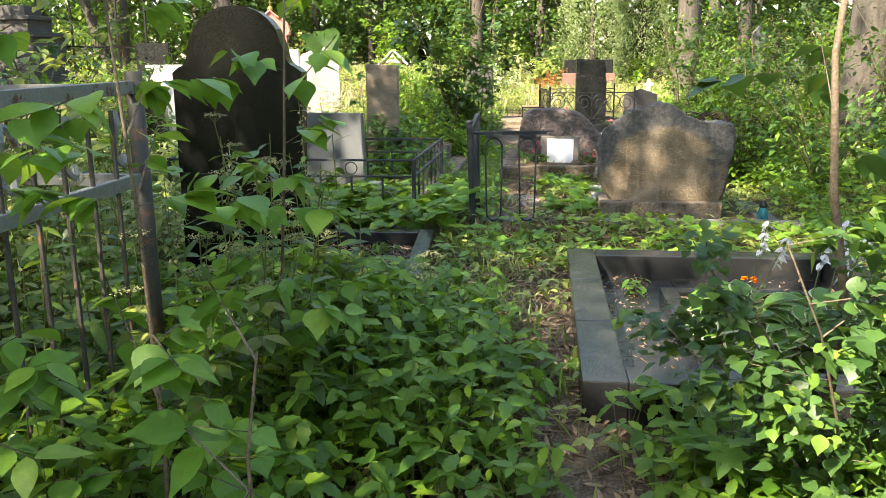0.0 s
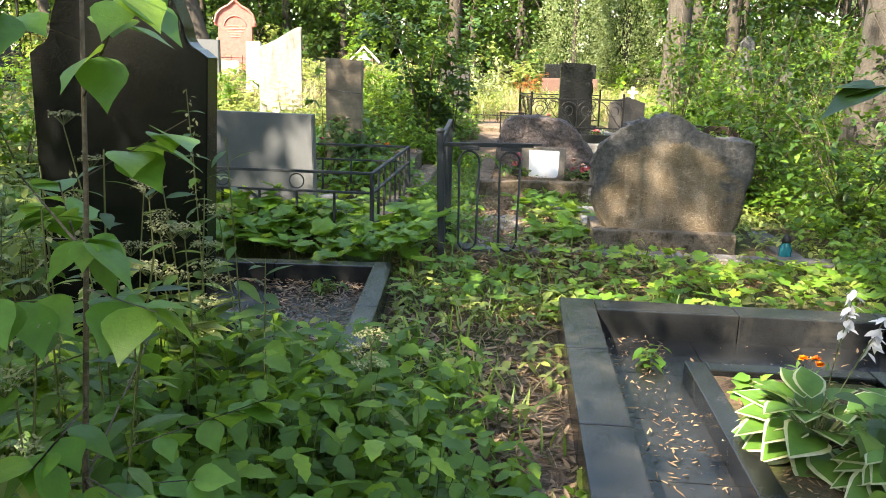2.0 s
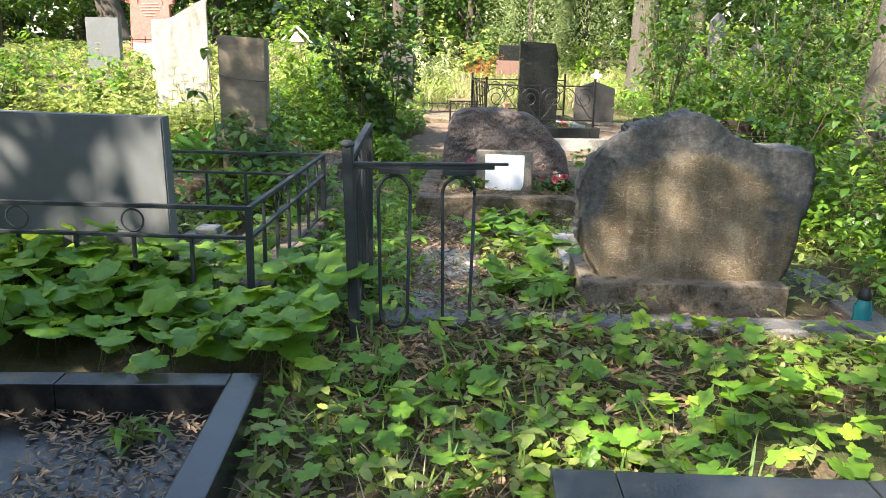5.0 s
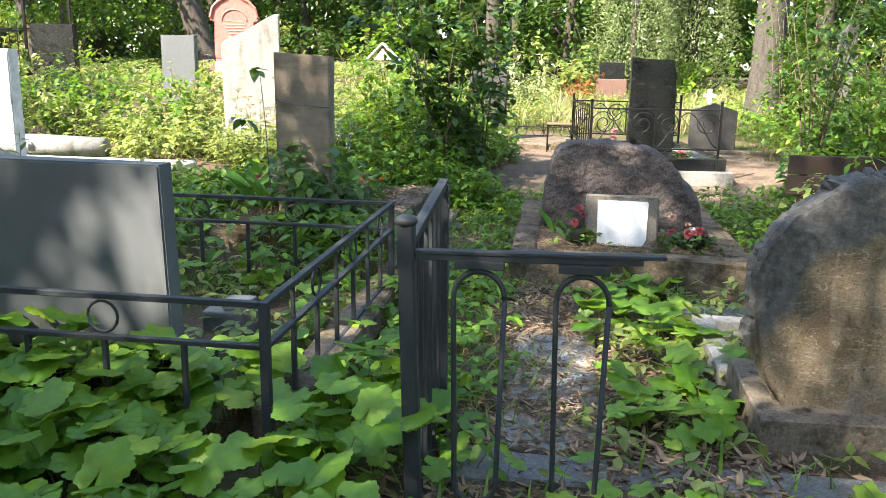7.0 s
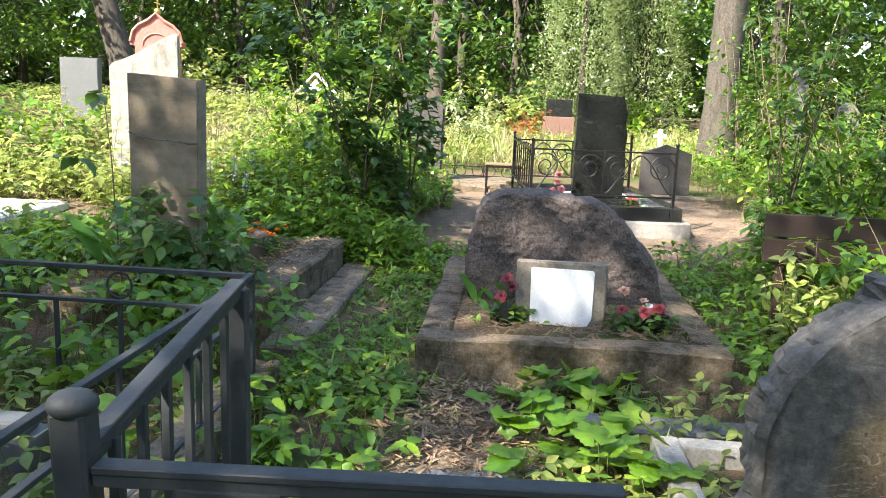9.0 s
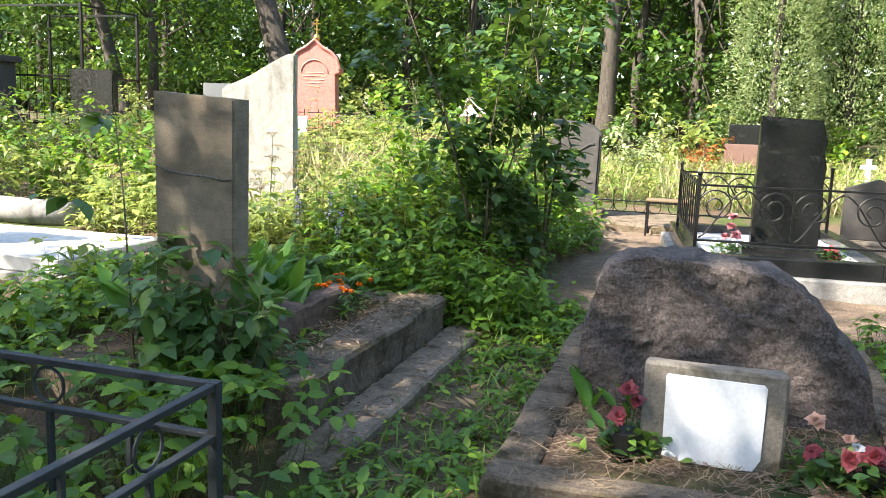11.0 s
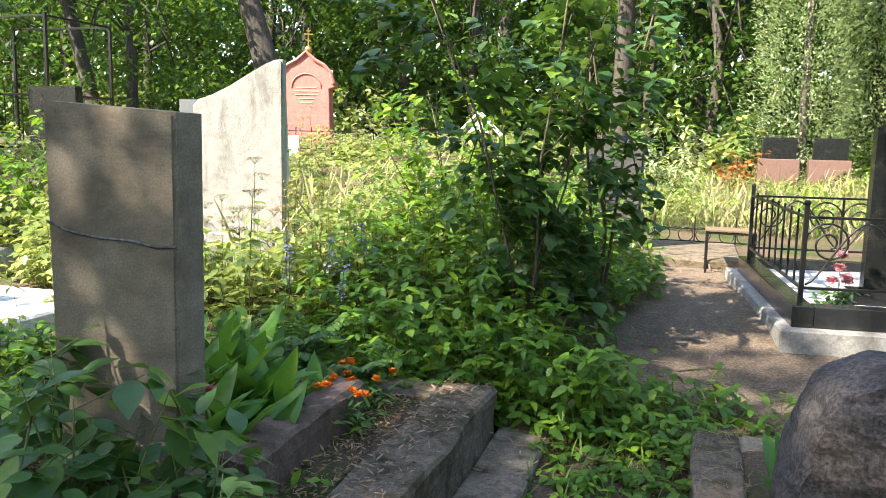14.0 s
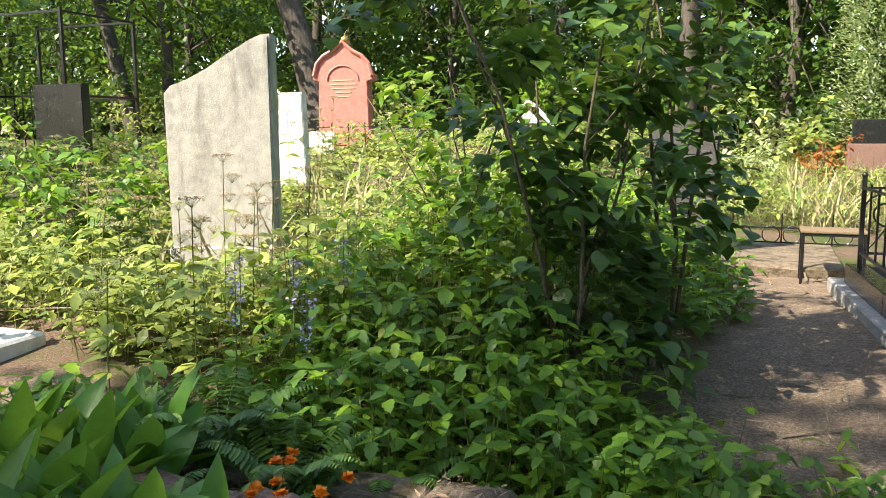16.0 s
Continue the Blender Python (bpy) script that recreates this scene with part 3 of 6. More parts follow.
def right_grave():
    t = thing("granite_grave", "grave with wide black polished granite kerbs and slabs", "grave", Matrix.Translation((0, 0, -0.06)))
    kerb_frame(t, 0.19, 2.15, 3.42, 6.03, -0.05, 0.19, 0.2, M["kerb_granite"], 3)
    xs, ys = (0.393, 0.91, 1.43, 1.947), (3.623, 4.18, 4.73, 5.28, 5.827)
    for x0, x1 in zip(xs, xs[1:]):
        for y0, y1 in zip(ys, ys[1:]):
            part("slab_tile", box(x0 + 0.002, x1 - 0.002, y0 + 0.002, y1 - 0.002, -0.05, 0.032, 0.003), M["kerb_granite"], t)
    part("flower_bed_soil", box(0.86, 1.62, 3.84, 5.12, 0.03, 0.10, 0.01, 0.01, 5), M["ground"], t, "soil of the flower bed")
    for b in (box(0.76, 0.86, 3.74, 5.22, 0.034, 0.13, 0.006), box(1.62, 1.72, 3.74, 5.22, 0.034, 0.13, 0.006),
              box(0.862, 1.618, 5.12, 5.22, 0.034, 0.128, 0.006), box(0.862, 1.618, 3.74, 3.84, 0.034, 0.128, 0.006)):
        part("bed_kerb", b, M["black_granite"], t)
    return t


def left_grave():
    t = thing("litter_grave", "grave with dark granite kerbs, its slab strewn with brown litter", "grave", pose(-0.9, 6.76, -0.06, 0, 0, 4) @ pose(0.88, -6.78, 0))
    kerb_frame(t, -2.45, -0.88, 4.7, 6.78, -0.05, 0.17, 0.125, M["kerb_granite"], 2)
    part("base_slab", box(-2.323, -1.007, 4.827, 6.653, -0.05, 0.04, 0.004), M["kerb_granite"], t)


def black_stele():
    t = thing("black_stele", "tall black polished granite gravestone with rounded shoulders", "gravestone", pose(-1.89, 5.05, -0.06))
    out = [(-0.42, 0.28), (0.36, 0.28), (0.415, 1.5), (0.37, 1.535)]
    for i in range(7):
        a = math.pi * 0.5 * i / 6
        out.append((0.37 - 0.06 * math.sin(a), 1.535 + 0.075 * (1 - math.cos(a)) + 0.02 * i / 6))
    for i in range(11):
        a = math.pi * (i + 0.5) / 11
        out.append((0.29 * math.cos(a), 1.66 + 0.24 * math.sin(a)))
    out += [(-x, z) for x, z in reversed(out[2:11])]
    part("slab", prism(out, -0.06, 0.07, 0.006), M["stele_black"], t)
    part("plinth", box(-0.47, 0.47, -0.12, 0.12, 0.0, 0.28, 0.01), M["black_granite"], t)


def name_block():
    t = thing("name_block", "low sloping black granite block with carved light letters", "gravestone", pose(-1.72, 4.62, -0.06))
    part("block", prism([(-0.36, 0), (0.36, 0), (0.36, 0.24), (0.33, 0.27), (-0.36, 0.27)], -0.05, 0.16, 0.008), M["black_granite"], t)
    for i, (row, word) in enumerate(((0.20, "КИ"), (0.12, "Я"))):
        cu = bpy.data.curves.new("letters", "FONT")
        cu.body, cu.size, cu.extrude = word, 0.075, 0.002
        ob = new("letters", cu)
        ob.parent = t
        ob.matrix_local = pose(-0.16, -0.0535, row - 0.02, 90)
        cu.materials.append(M["letters"])
        ob["label"] = "light carved letters"


right_grave()
left_grave()
black_stele()
name_block()


def grave_lamp(x, y):
    t = thing("grave_lantern", "teal glass grave lantern with a dark cap standing in weeds", "lantern", pose(x, y, hz(x, y) + 0.02))
    prof = [(0.0, 0.0), (0.05, 0.0), (0.055, 0.02), (0.048, 0.06), (0.05, 0.10), (0.035, 0.14), (0.03, 0.15)]
    def spun(prof, seg=20):
        bm = bmesh.new()
        rows = [[bm.verts.new((r * math.cos(6.2832 * k / seg), r * math.sin(6.2832 * k / seg), z)) for k in range(seg)] for r, z in prof if r > 0]
        for a, b in zip(rows, rows[1:]):
            for k in range(seg):
                bm.faces.new((a[k], a[(k + 1) % seg], b[(k + 1) % seg], b[k]))
        bm.faces.new(rows[0])
        bm.faces.new(rows[-1])
        return bm
    part("glass", spun(prof), M["teal_glass"], t, "teal glass body", True)
    part("cap", spun([(0.036, 0.15), (0.04, 0.17), (0.025, 0.2), (0.012, 0.215)]), M["black_plastic"], t, "dark plastic cap", True)


grave_lamp(2.12, 8.12)


# ---- grey slab and its low fence ----
def grey_slab():
    t = thing("grey_headstone", "broad smooth grey granite headstone", "gravestone", pose(-2.44, 8.36, -0.05))
    part("slab", prism([(-0.62, 0.2), (0.6, 0.2), (0.58, 1.03), (-0.64, 1.04)], 0.0, 0.12, 0.008), M["grey_slab"], t)
    part("plinth", box(-0.72, 0.70, -0.08, 0.24, -0.03, 0.2, 0.012), M["kerb_granite"], t)


grey_slab()


def low_fence():
    """Low welded enclosure: corner posts, two rails a side and short bars and rings between them."""
    t = thing("low_fence", "low dark welded steel grave fence with two rails", "fence")
    X0, X1, Y0, Y1, top, mid = -3.75, -1.25, 7.9, 10.12, 0.555, 0.395
    for x, y in ((X1, Y0), (X1, Y1), (X0, Y0), (X0, Y1)):
        part("post", bar((x, y, hz(x, y) - 0.03), (x, y, top + 0.012), 0.034), M["fence_dark"], t)
    mats = M["fence_dark"]
    runs = [((X0, Y0), (X1, Y0)), ((X1, Y0), (X1, Y1)), ((X0, Y1), (X1, Y1)), ((X0, Y0), (X0, Y1))]
    for (ax, ay), (bx, by) in runs:
        d = Vector((bx - ax, by - ay, 0)).normalized() * 0.019
        for z, h in ((top, 0.022), (mid, 0.018)):
            part("rail", bar((ax + d.x, ay + d.y, z), (bx - d.x, by - d.y, z), 0.03, h), mats, t)
        ln = math.hypot(bx - ax, by - ay)
        n = max(2, round(ln / 0.33))
        for i in range(1, n):
            u = i / n
            x, y = ax + (bx - ax) * u, ay + (by - ay) * u
            if i % 2:
                part("short_bar", bar((x, y, 0.06), (x, y, mid - 0.01), 0.02), mats, t)
                if ax == bx:
                    part("short_bar", bar((x, y, mid + 0.01), (x, y, top - 0.012), 0.016), mats, t)
            else:
                along = Vector((bx - ax, by - ay, 0)).normalized()
                pts = [Vector((x, y, (top + mid) / 2)) + along * 0.06 * math.cos(a) + Vector((0, 0, 0.06 * math.sin(a))) for a in [2 * math.pi * k / 14 for k in range(15)]]
                part("ring", tube(pts, 0.006, 5), mats, t)
                part("short_bar", bar((x, y, 0.02), (x, y, mid - 0.01), 0.02), mats, t)
    for z in (0.06,):
        part("bottom_rail", bar((X1, Y0 + 0.019, z + 0.03), (X1, Y1 - 0.019, z + 0.03), 0.022, 0.022), mats, t)


low_fence()


def enclosure_kerb():
    t = thing("enclosure_kerb", "mossy crumbling concrete kerb under the low fence", "kerb")
    part("kerb_length", box(-1.36, -1.18, 8.02, 9.1, -0.1, 0.10, 0.012, 0.012, 4), M["concrete_moss"], t)
    part("kerb_length", box(-1.37, -1.17, 9.12, 10.35, -0.1, 0.09, 0.012, 0.012, 4), M["concrete_moss"], t)


enclosure_kerb()


def small_grave():
    t = thing("small_urn_stone", "small grey granite flower stand inside the low fence", "grave", pose(-1.92, 9.35, -0.05))
    part("block", box(-0.2, 0.1, -0.1, 0.1, 0, 0.12, 0.01), M["grey_slab"], t)
    part("cap", box(-0.1, 0.06, -0.07, 0.07, 0.12, 0.18, 0.02), M["grey_slab"], t)


small_grave()


# ---- gate by the path ----
def gate():
    t = thing("grave_gate", "dark painted steel corner of a grave fence with arched loops", "fence", pose(-0.67, 7.58, -0.06))
    m = M["fence_dark"]
    post = part("post", bar((0.03, 0, -0.05), (-0.005, 0, 1.0), 0.052, None, 0.006), m, t)
    cap = bmesh.new()
    bmesh.ops.create_uvsphere(cap, u_segments=14, v_segments=8, radius=0.036, matrix=Matrix.Translation((-0.005, 0, 1.005)) @ Matrix.Diagonal((1, 1, 0.6, 1)))
    part("cap", cap, m, post, "", True)
    part("top_rail", join_bm(bar((0.025, 0, 0.915), (0.765, 0.02, 0.925), 0.035, 0.012), bar((0.025, 0, 0.899), (0.70, 0.02, 0.909), 0.028, 0.02)), m, t)
    for cx, r in ((0.22, 0.078), (0.53, 0.078)):
        part("spacer", box(cx - 0.075, cx + 0.075, -0.012, 0.026, 0.868, 0.896, 0.004), m, t)
        arc = [(cx + r * math.cos(a), 0.008, 0.775 + 0.085 * math.sin(a)) for a in [math.pi * k / 14 for k in range(15)]]
        low = [(cx - r + 0.014, 0.008, 0.16)] + [(cx - (r - 0.012) * math.cos(a), 0.008, 0.16 - 0.065 * math.sin(a)) for a in [math.pi * k / 12 for k in range(1, 12)]] + [(cx + r - 0.01, 0.008, 0.16), (cx + r, 0.008, 0.775)]
        part("loop", tube(arc + low, 0.0095, 6), m, t, "", True)
    # side panel running back from the post
    part("side_rail", join_bm(bar((-0.005, 0.027, 0.93), (0.02, 0.62, 1.045), 0.035, 0.014), bar((-0.003, 0.027, 0.912), (0.02, 0.60, 1.025), 0.028, 0.02)), m, t)
    for i in range(6):
        y = 0.08 + i * 0.095
        part("side_bar", bar((0.02, y, 0.02), (0.012, y, 0.91 + y * 0.185), 0.016), m, t)
    part("side_post", bar((0.03, 0.62, -0.04), (0.022, 0.62, 1.03), 0.035), m, t)


gate()


# ---- weathered boulder ----
def boulder_grave():
    t = thing("boulder_gravestone", "large weathered brownish granite boulder headstone with chipped grey rim", "gravestone", pose(0.015, 8.42, 0))
    out = [(0.54, 0.33), (0.513, 0.62), (0.56, 0.77), (0.64, 0.88), (0.78, 0.98), (0.99, 1.045), (1.16, 1.075), (1.26, 1.055), (1.41, 0.955), (1.55, 0.91), (1.69, 0.885), (1.88, 0.87),
           (1.915, 0.74), (1.84, 0.45), (1.76, 0.05), (1.25, 0.04), (0.68, 0.04), (0.6, 0.17)]
    bm = rock(out, 0.30, 26, 220, 0.3, 0.016, 4.2, 0.005, 3.0)
    for v in bm.verts:
        deep = max(0.0, min(1.0, (v.co.y - 0.02) * 14))
        top = max(0.0, min(1.0, (v.co.z - 0.74 - 0.25 * (v.co.x - 0.6)) * 6)) * (v.co.x < 1.5) * 0.15
        w = max(deep, top)
        if w > 0:
            cell = noise.voronoi(v.co * Vector((9, 9, 6)) + Vector((2, 5, 1)))[1][0]
            pull = 0.5 + 0.5 * noise.cell(cell * 31.7)
            small = noise.cell(noise.voronoi(v.co * 24)[1][0] * 17.3)
            mid = Vector((1.2, v.co.y, 0.55))
            v.co += (mid - v.co).normalized() * w * (0.045 * pull + 0.014 * small) + Vector((0, w * 0.02 * pull, 0))
    ob = part("rock", bm, M["boulder_rimmed"], t)
    me = ob.data
    rim = []
    for v in me.vertices:
        c = v.co
        w = 0.05 * noise.noise(c * 5) + 0.03 * noise.noise(c * 14)
        edge = 0.985 - 0.62 * (c.x - 1.22) ** 2 - 0.18 * max(0, c.x - 1.3)
        rim.append(max(0.0, min(1.0, (c.y - 0.005 + w) * 14, 1)) if c.z < edge - 0.16 + w and c.x > 0.70 + w else max(0.0, min(1.0, 0.5 + (c.z - edge + 0.17 + w) * 9 + max(0, 0.72 - c.x + w) * 12)))
    # cavities by the right edge: their darkness is painted with rim colour, not hollowed
    for i, v in enumerate(me.vertices):
        c = v.co
        if c.x > 1.6 and 0.35 < c.z < 0.85:
            rim[i] = max(rim[i], min(1.0, max(0.0, (noise.noise(c * 11) + 0.15 + (c.x - 1.72) * 3) * 4)))
    at = me.attributes.new("rim", "FLOAT", "POINT")
    at.data.foreach_set("value", rim)
    me.polygons.foreach_set("use_smooth", [p.center.y < 0.02 for p in me.polygons])
    part("base", box(0.57, 1.755, -0.14, 0.53, -0.1, 0.1, 0.006, 0.004, 5), M["spotted"], t, "mossy concrete base block")
    base = thing("boulder_grave_kerb", "pale concrete kerbs of the grave behind the boulder", "kerb")
    for b in (box(0.55, 0.66, 8.96, 9.85, -0.09, 0.04, 0.012), box(1.68, 1.79, 8.96, 9.85, -0.09, 0.04, 0.012), box(0.662, 1.678, 9.75, 9.85, -0.09, 0.038, 0.012)):
        part("kerb_length", b, M["concrete_light"], base, "pale concrete kerb")


boulder_grave()


def kerb_path():
    """Concrete edging laid in lengths in front of and beside the boulder."""
    t = thing("concrete_edging", "cracked grey concrete edging sunk in litter and weeds", "kerb", kind="structure")
    x = -0.6
    for i, ln in enumerate((0.62, 0.58, 0.7, 0.66, 0.6, 0.62)):
        part("edging_length", box(x, x + ln - 0.012, 7.86 + 0.01 * (i % 2), 8.08, -0.12, -0.02 + 0.004 * (i % 3), 0.014, 0.008, 3), M["shaded_stone"], t)
        x += ln
    part("edging_length", box(0.10, 1.2, 10.02, 10.2, -0.12, -0.015, 0.012, 0.01, 3), M["shaded_stone"], t)
    # lane slabs take the lighter concrete to brighten the shaded lane
    for i, y in enumerate((8.14, 8.6, 9.1)):
        part("edging_length", box(-0.42, 0.0, y, y + 0.42, -0.12, -0.035 + 0.005 * i, 0.014, 0.012, 3), M["concrete_light"], t)
    part("edging_length", box(2.1, 2.28, 7.9, 9.2, -0.12, -0.02, 0.012, 0.008, 3), M["shaded_stone"], t)


kerb_path()


# ---- rough boulder with the white plate ----
def plaque_grave():
    base = thing("plaque_plinth", "low mossy concrete plinth strewn with dry needles", "plinth")
    part("front_kerb", box(-0.55, 1.10, 10.68, 10.86, -0.1, 0.15, 0.014, 0.02, 6), M["concrete_moss"], base)
    part("side_kerb", box(-0.55, -0.37, 10.862, 13.12, -0.1, 0.145, 0.014, 0.02, 6), M["concrete_moss"], base)
    part("side_kerb", box(0.92, 1.10, 10.862, 13.12, -0.1, 0.145, 0.014, 0.02, 6), M["concrete_moss"], base)
    part("back_kerb", box(-0.368, 0.918, 12.94, 13.12, -0.1, 0.14, 0.014, 0.012, 4), M["concrete"], base)
    part("earth_fill", box(-0.368, 0.918, 10.862, 12.938, -0.1, 0.145, 0.02, 0.012, 7), M["ground"], base, "earth between the kerbs")
    t = thing("rough_boulder", "rough dark reddish granite boulder headstone", "gravestone", pose(0, 11.62, 0))
    out = [(-0.33, 0.1), (-0.36, 0.28), (-0.35, 0.42), (-0.33, 0.56), (-0.29, 0.69), (-0.24, 0.79), (-0.10, 0.832), (0.05, 0.825), (0.2, 0.82), (0.33, 0.81), (0.47, 0.786), (0.59, 0.70), (0.73, 0.55), (0.863, 0.34), (0.89, 0.2), (0.84, 0.1), (0.3, 0.08)]
    part("rock", rock(out, 0.42, 26, 150, 0.3, 0.02, 5.0, 0.012, 9.0), M["boulder_rough"], t)
    s = thing("plaque_stone", "grey stone block holding a plain white plate", "plaque", pose(0, 11.07, 0.11, -6))
    part("block", box(-0.03, 0.48, 0.0, 0.13, 0, 0.40, 0.012, 0.006, 4), M["plaque_stone"], s)
    bm = prism([(0.055, 0.06), (0.10, 0.045), (0.30, 0.04), (0.375, 0.045), (0.40, 0.09), (0.405, 0.35), (0.395, 0.362), (0.055, 0.365), (0.05, 0.355)], -0.014, 0.004, 0.002)
    part("plate", bm, M["white_plate"], s, "blank white plate")


plaque_grave()


def bunch(name, label, x, y, z, spots, petal, pot=None, seed=1):
    """A bunch of cloth roses with dark leaves, in a pot or lying."""
    t = thing(name, label, "flowers", pose(x, y, z))
    L = Leaves(seed)
    if pot:
        part("pot", tube([(0, 0, -0.01), (0, 0, 0.06), (0, 0, 0.13)], [0.045, 0.055, 0.065], 14), M["black_plastic"], t, "black plastic pot")
    for i, (dx, dy, dz, r, m) in enumerate(spots):
        F = Leaves(seed * 31 + i)
        n = 16
        for ring in range(3):
            k = n // (ring + 1)
            F.add(BROAD, np.tile((0, 0, -r * 0.3), (k, 1)), np.linspace(0, 6.28, k, endpoint=False) + ring + F.r.normal(0, 0.25, k), 0.3 + 0.42 * ring + F.r.normal(0, 0.25, k), r * (1.2 - 0.2 * ring) * F.r.uniform(0.65, 1.25, k), wide=1.2)
        f = F.make("bloom", [M[m]], t)
        f.location = (dx, dy, dz)
        f.rotation_euler = (0.5 * (dy < 0) + 0.3, 0.4 * dx * 5, 0)
    n = 130
    P = np.stack([L.r.normal(0, 0.075, n), L.r.normal(0, 0.05, n), L.r.uniform(0.0, 0.13, n)], -1)
    L.add(OVATE, P, L.r.uniform(0, 6.28, n), L.r.normal(0.2, 0.5, n), L.r.uniform(0.04, 0.075, n))
    L.rods([(0, 0, 0)] * len(spots), [s[:3] for s in spots], 0.003, 0)
    L.make("foliage", [M["shrub"]], t, "dusty dark green leaves")


bunch("cloth_roses", "faded red cloth roses in a black pot on the plinth", -0.08, 11.05, 0.12, [(0.0, -0.02, 0.30, 0.031, "red_petal"), (-0.03, -0.04, 0.20, 0.032, "red_petal"), (0.03, 0.02, 0.25, 0.028, "red_petal")], None, True, 3)
bunch("cloth_rose_heap", "heap of faded cloth roses lying beside the white plate", 0.62, 11.03, 0.13, [(-0.06, 0, 0.15, 0.031, "red_petal"), (0.06, -0.03, 0.15, 0.034, "red_petal"), (0.15, 0, 0.14, 0.037, "red_petal"), (-0.05, 0.05, 0.25, 0.031, "dusty_petal"), (-0.02, -0.08, 0.03, 0.031, "dusty_petal"), (0.06, 0.03, 0.2, 0.022, "dusty_petal")], None, False, 4)
bunch("cloth_rose_pot", "cloth roses with a pale ribbon in a dark pot", 0.76, 11.05, 0.13, [(0.0, -0.02, 0.16, 0.037, "red_petal"), (-0.05, 0.02, 0.17, 0.025, "white_petal"), (0.05, 0.01, 0.12, 0.025, "dusty_petal")], None, True, 5)


# ---- long concrete grave with the beige stele ----
def beige_grave():
    t = thing("concrete_grave", "long grave with raised crumbling concrete kerbs filled with litter", "grave")
    c = M["concrete_moss"]
    part("outer_kerb", box(-1.72, -1.46, 11.12, 13.2, -0.12, 0.21, 0.016, 0.022, 7), c, t)
    part("end_kerb", box(-2.9, -1.722, 13.0, 13.2, 0.0, 0.2, 0.016, 0.02, 6), c, t)
    part("near_kerb", box(-2.9, -1.722, 11.12, 11.29, -0.1, 0.18, 0.016, 0.02, 6), c, t)
    part("earth_fill", box(-2.9, -1.722, 11.292, 12.998, -0.1, 0.17, 0.02, 0.025, 8), M["ground"], t, "reddish litter and earth")
    part("inner_kerb", box(-2.1, -1.93, 11.76, 12.72, 0.1, 0.33, 0.016, 0.02, 6), M["concrete_red"], t)
    part("inner_kerb", box(-2.88, -2.102, 12.55, 12.72, 0.1, 0.32, 0.016, 0.02, 6), M["concrete_red"], t)
    s = thing("beige_stele", "tall beige stone stele with a crack and grey streaks", "gravestone", pose(-2.255, 11.6, 0.08, 0, 0, 1))
    part("slab", prism([(-0.215, 0.08), (0.215, 0.08), (0.225, 1.36), (0.08, 1.37), (-0.225, 1.39)], -0.1, 0.05, 0.01), M["beige_stone"], s)
    part("plinth", box(-0.27, 0.27, -0.17, 0.12, -0.1, 0.08, 0.02, 0.008, 3), M["concrete"], s)
    pts = [(-0.222, -0.1, 1.03), (-0.15, -0.101, 1.005), (-0.05, -0.101, 0.99), (0.08, -0.101, 0.985), (0.16, -0.101, 0.97), (0.221, -0.1, 0.975)]
    part("crack", tube(pts, 0.0045, 4), M["boulder_edge"], s, "dark crack across the face")
    st = thing("sunken_slabs", "row of pale concrete slabs beside the long grave", "paving")
    y = 10.86
    for ln in (0.62, 0.64, 0.6, 0.66):
        part("slab", box(-1.455, -1.2, y, y + ln - 0.015, -0.13, -0.01, 0.014, 0.008, 3), M["concrete"], st)
        y += ln


beige_grave()


# ---- black monument with the wrought fence ----
def spiral(cx, cz, r0, turns, a0, sign=1, n=26):
    return [(cx + r0 * (1 - 0.8 * i / n) * math.cos(a0 + sign * turns * 6.2832 * i / n), cz + r0 * (1 - 0.8 * i / n) * math.sin(a0 + sign * turns * 6.2832 * i / n)) for i in range(n + 1)]


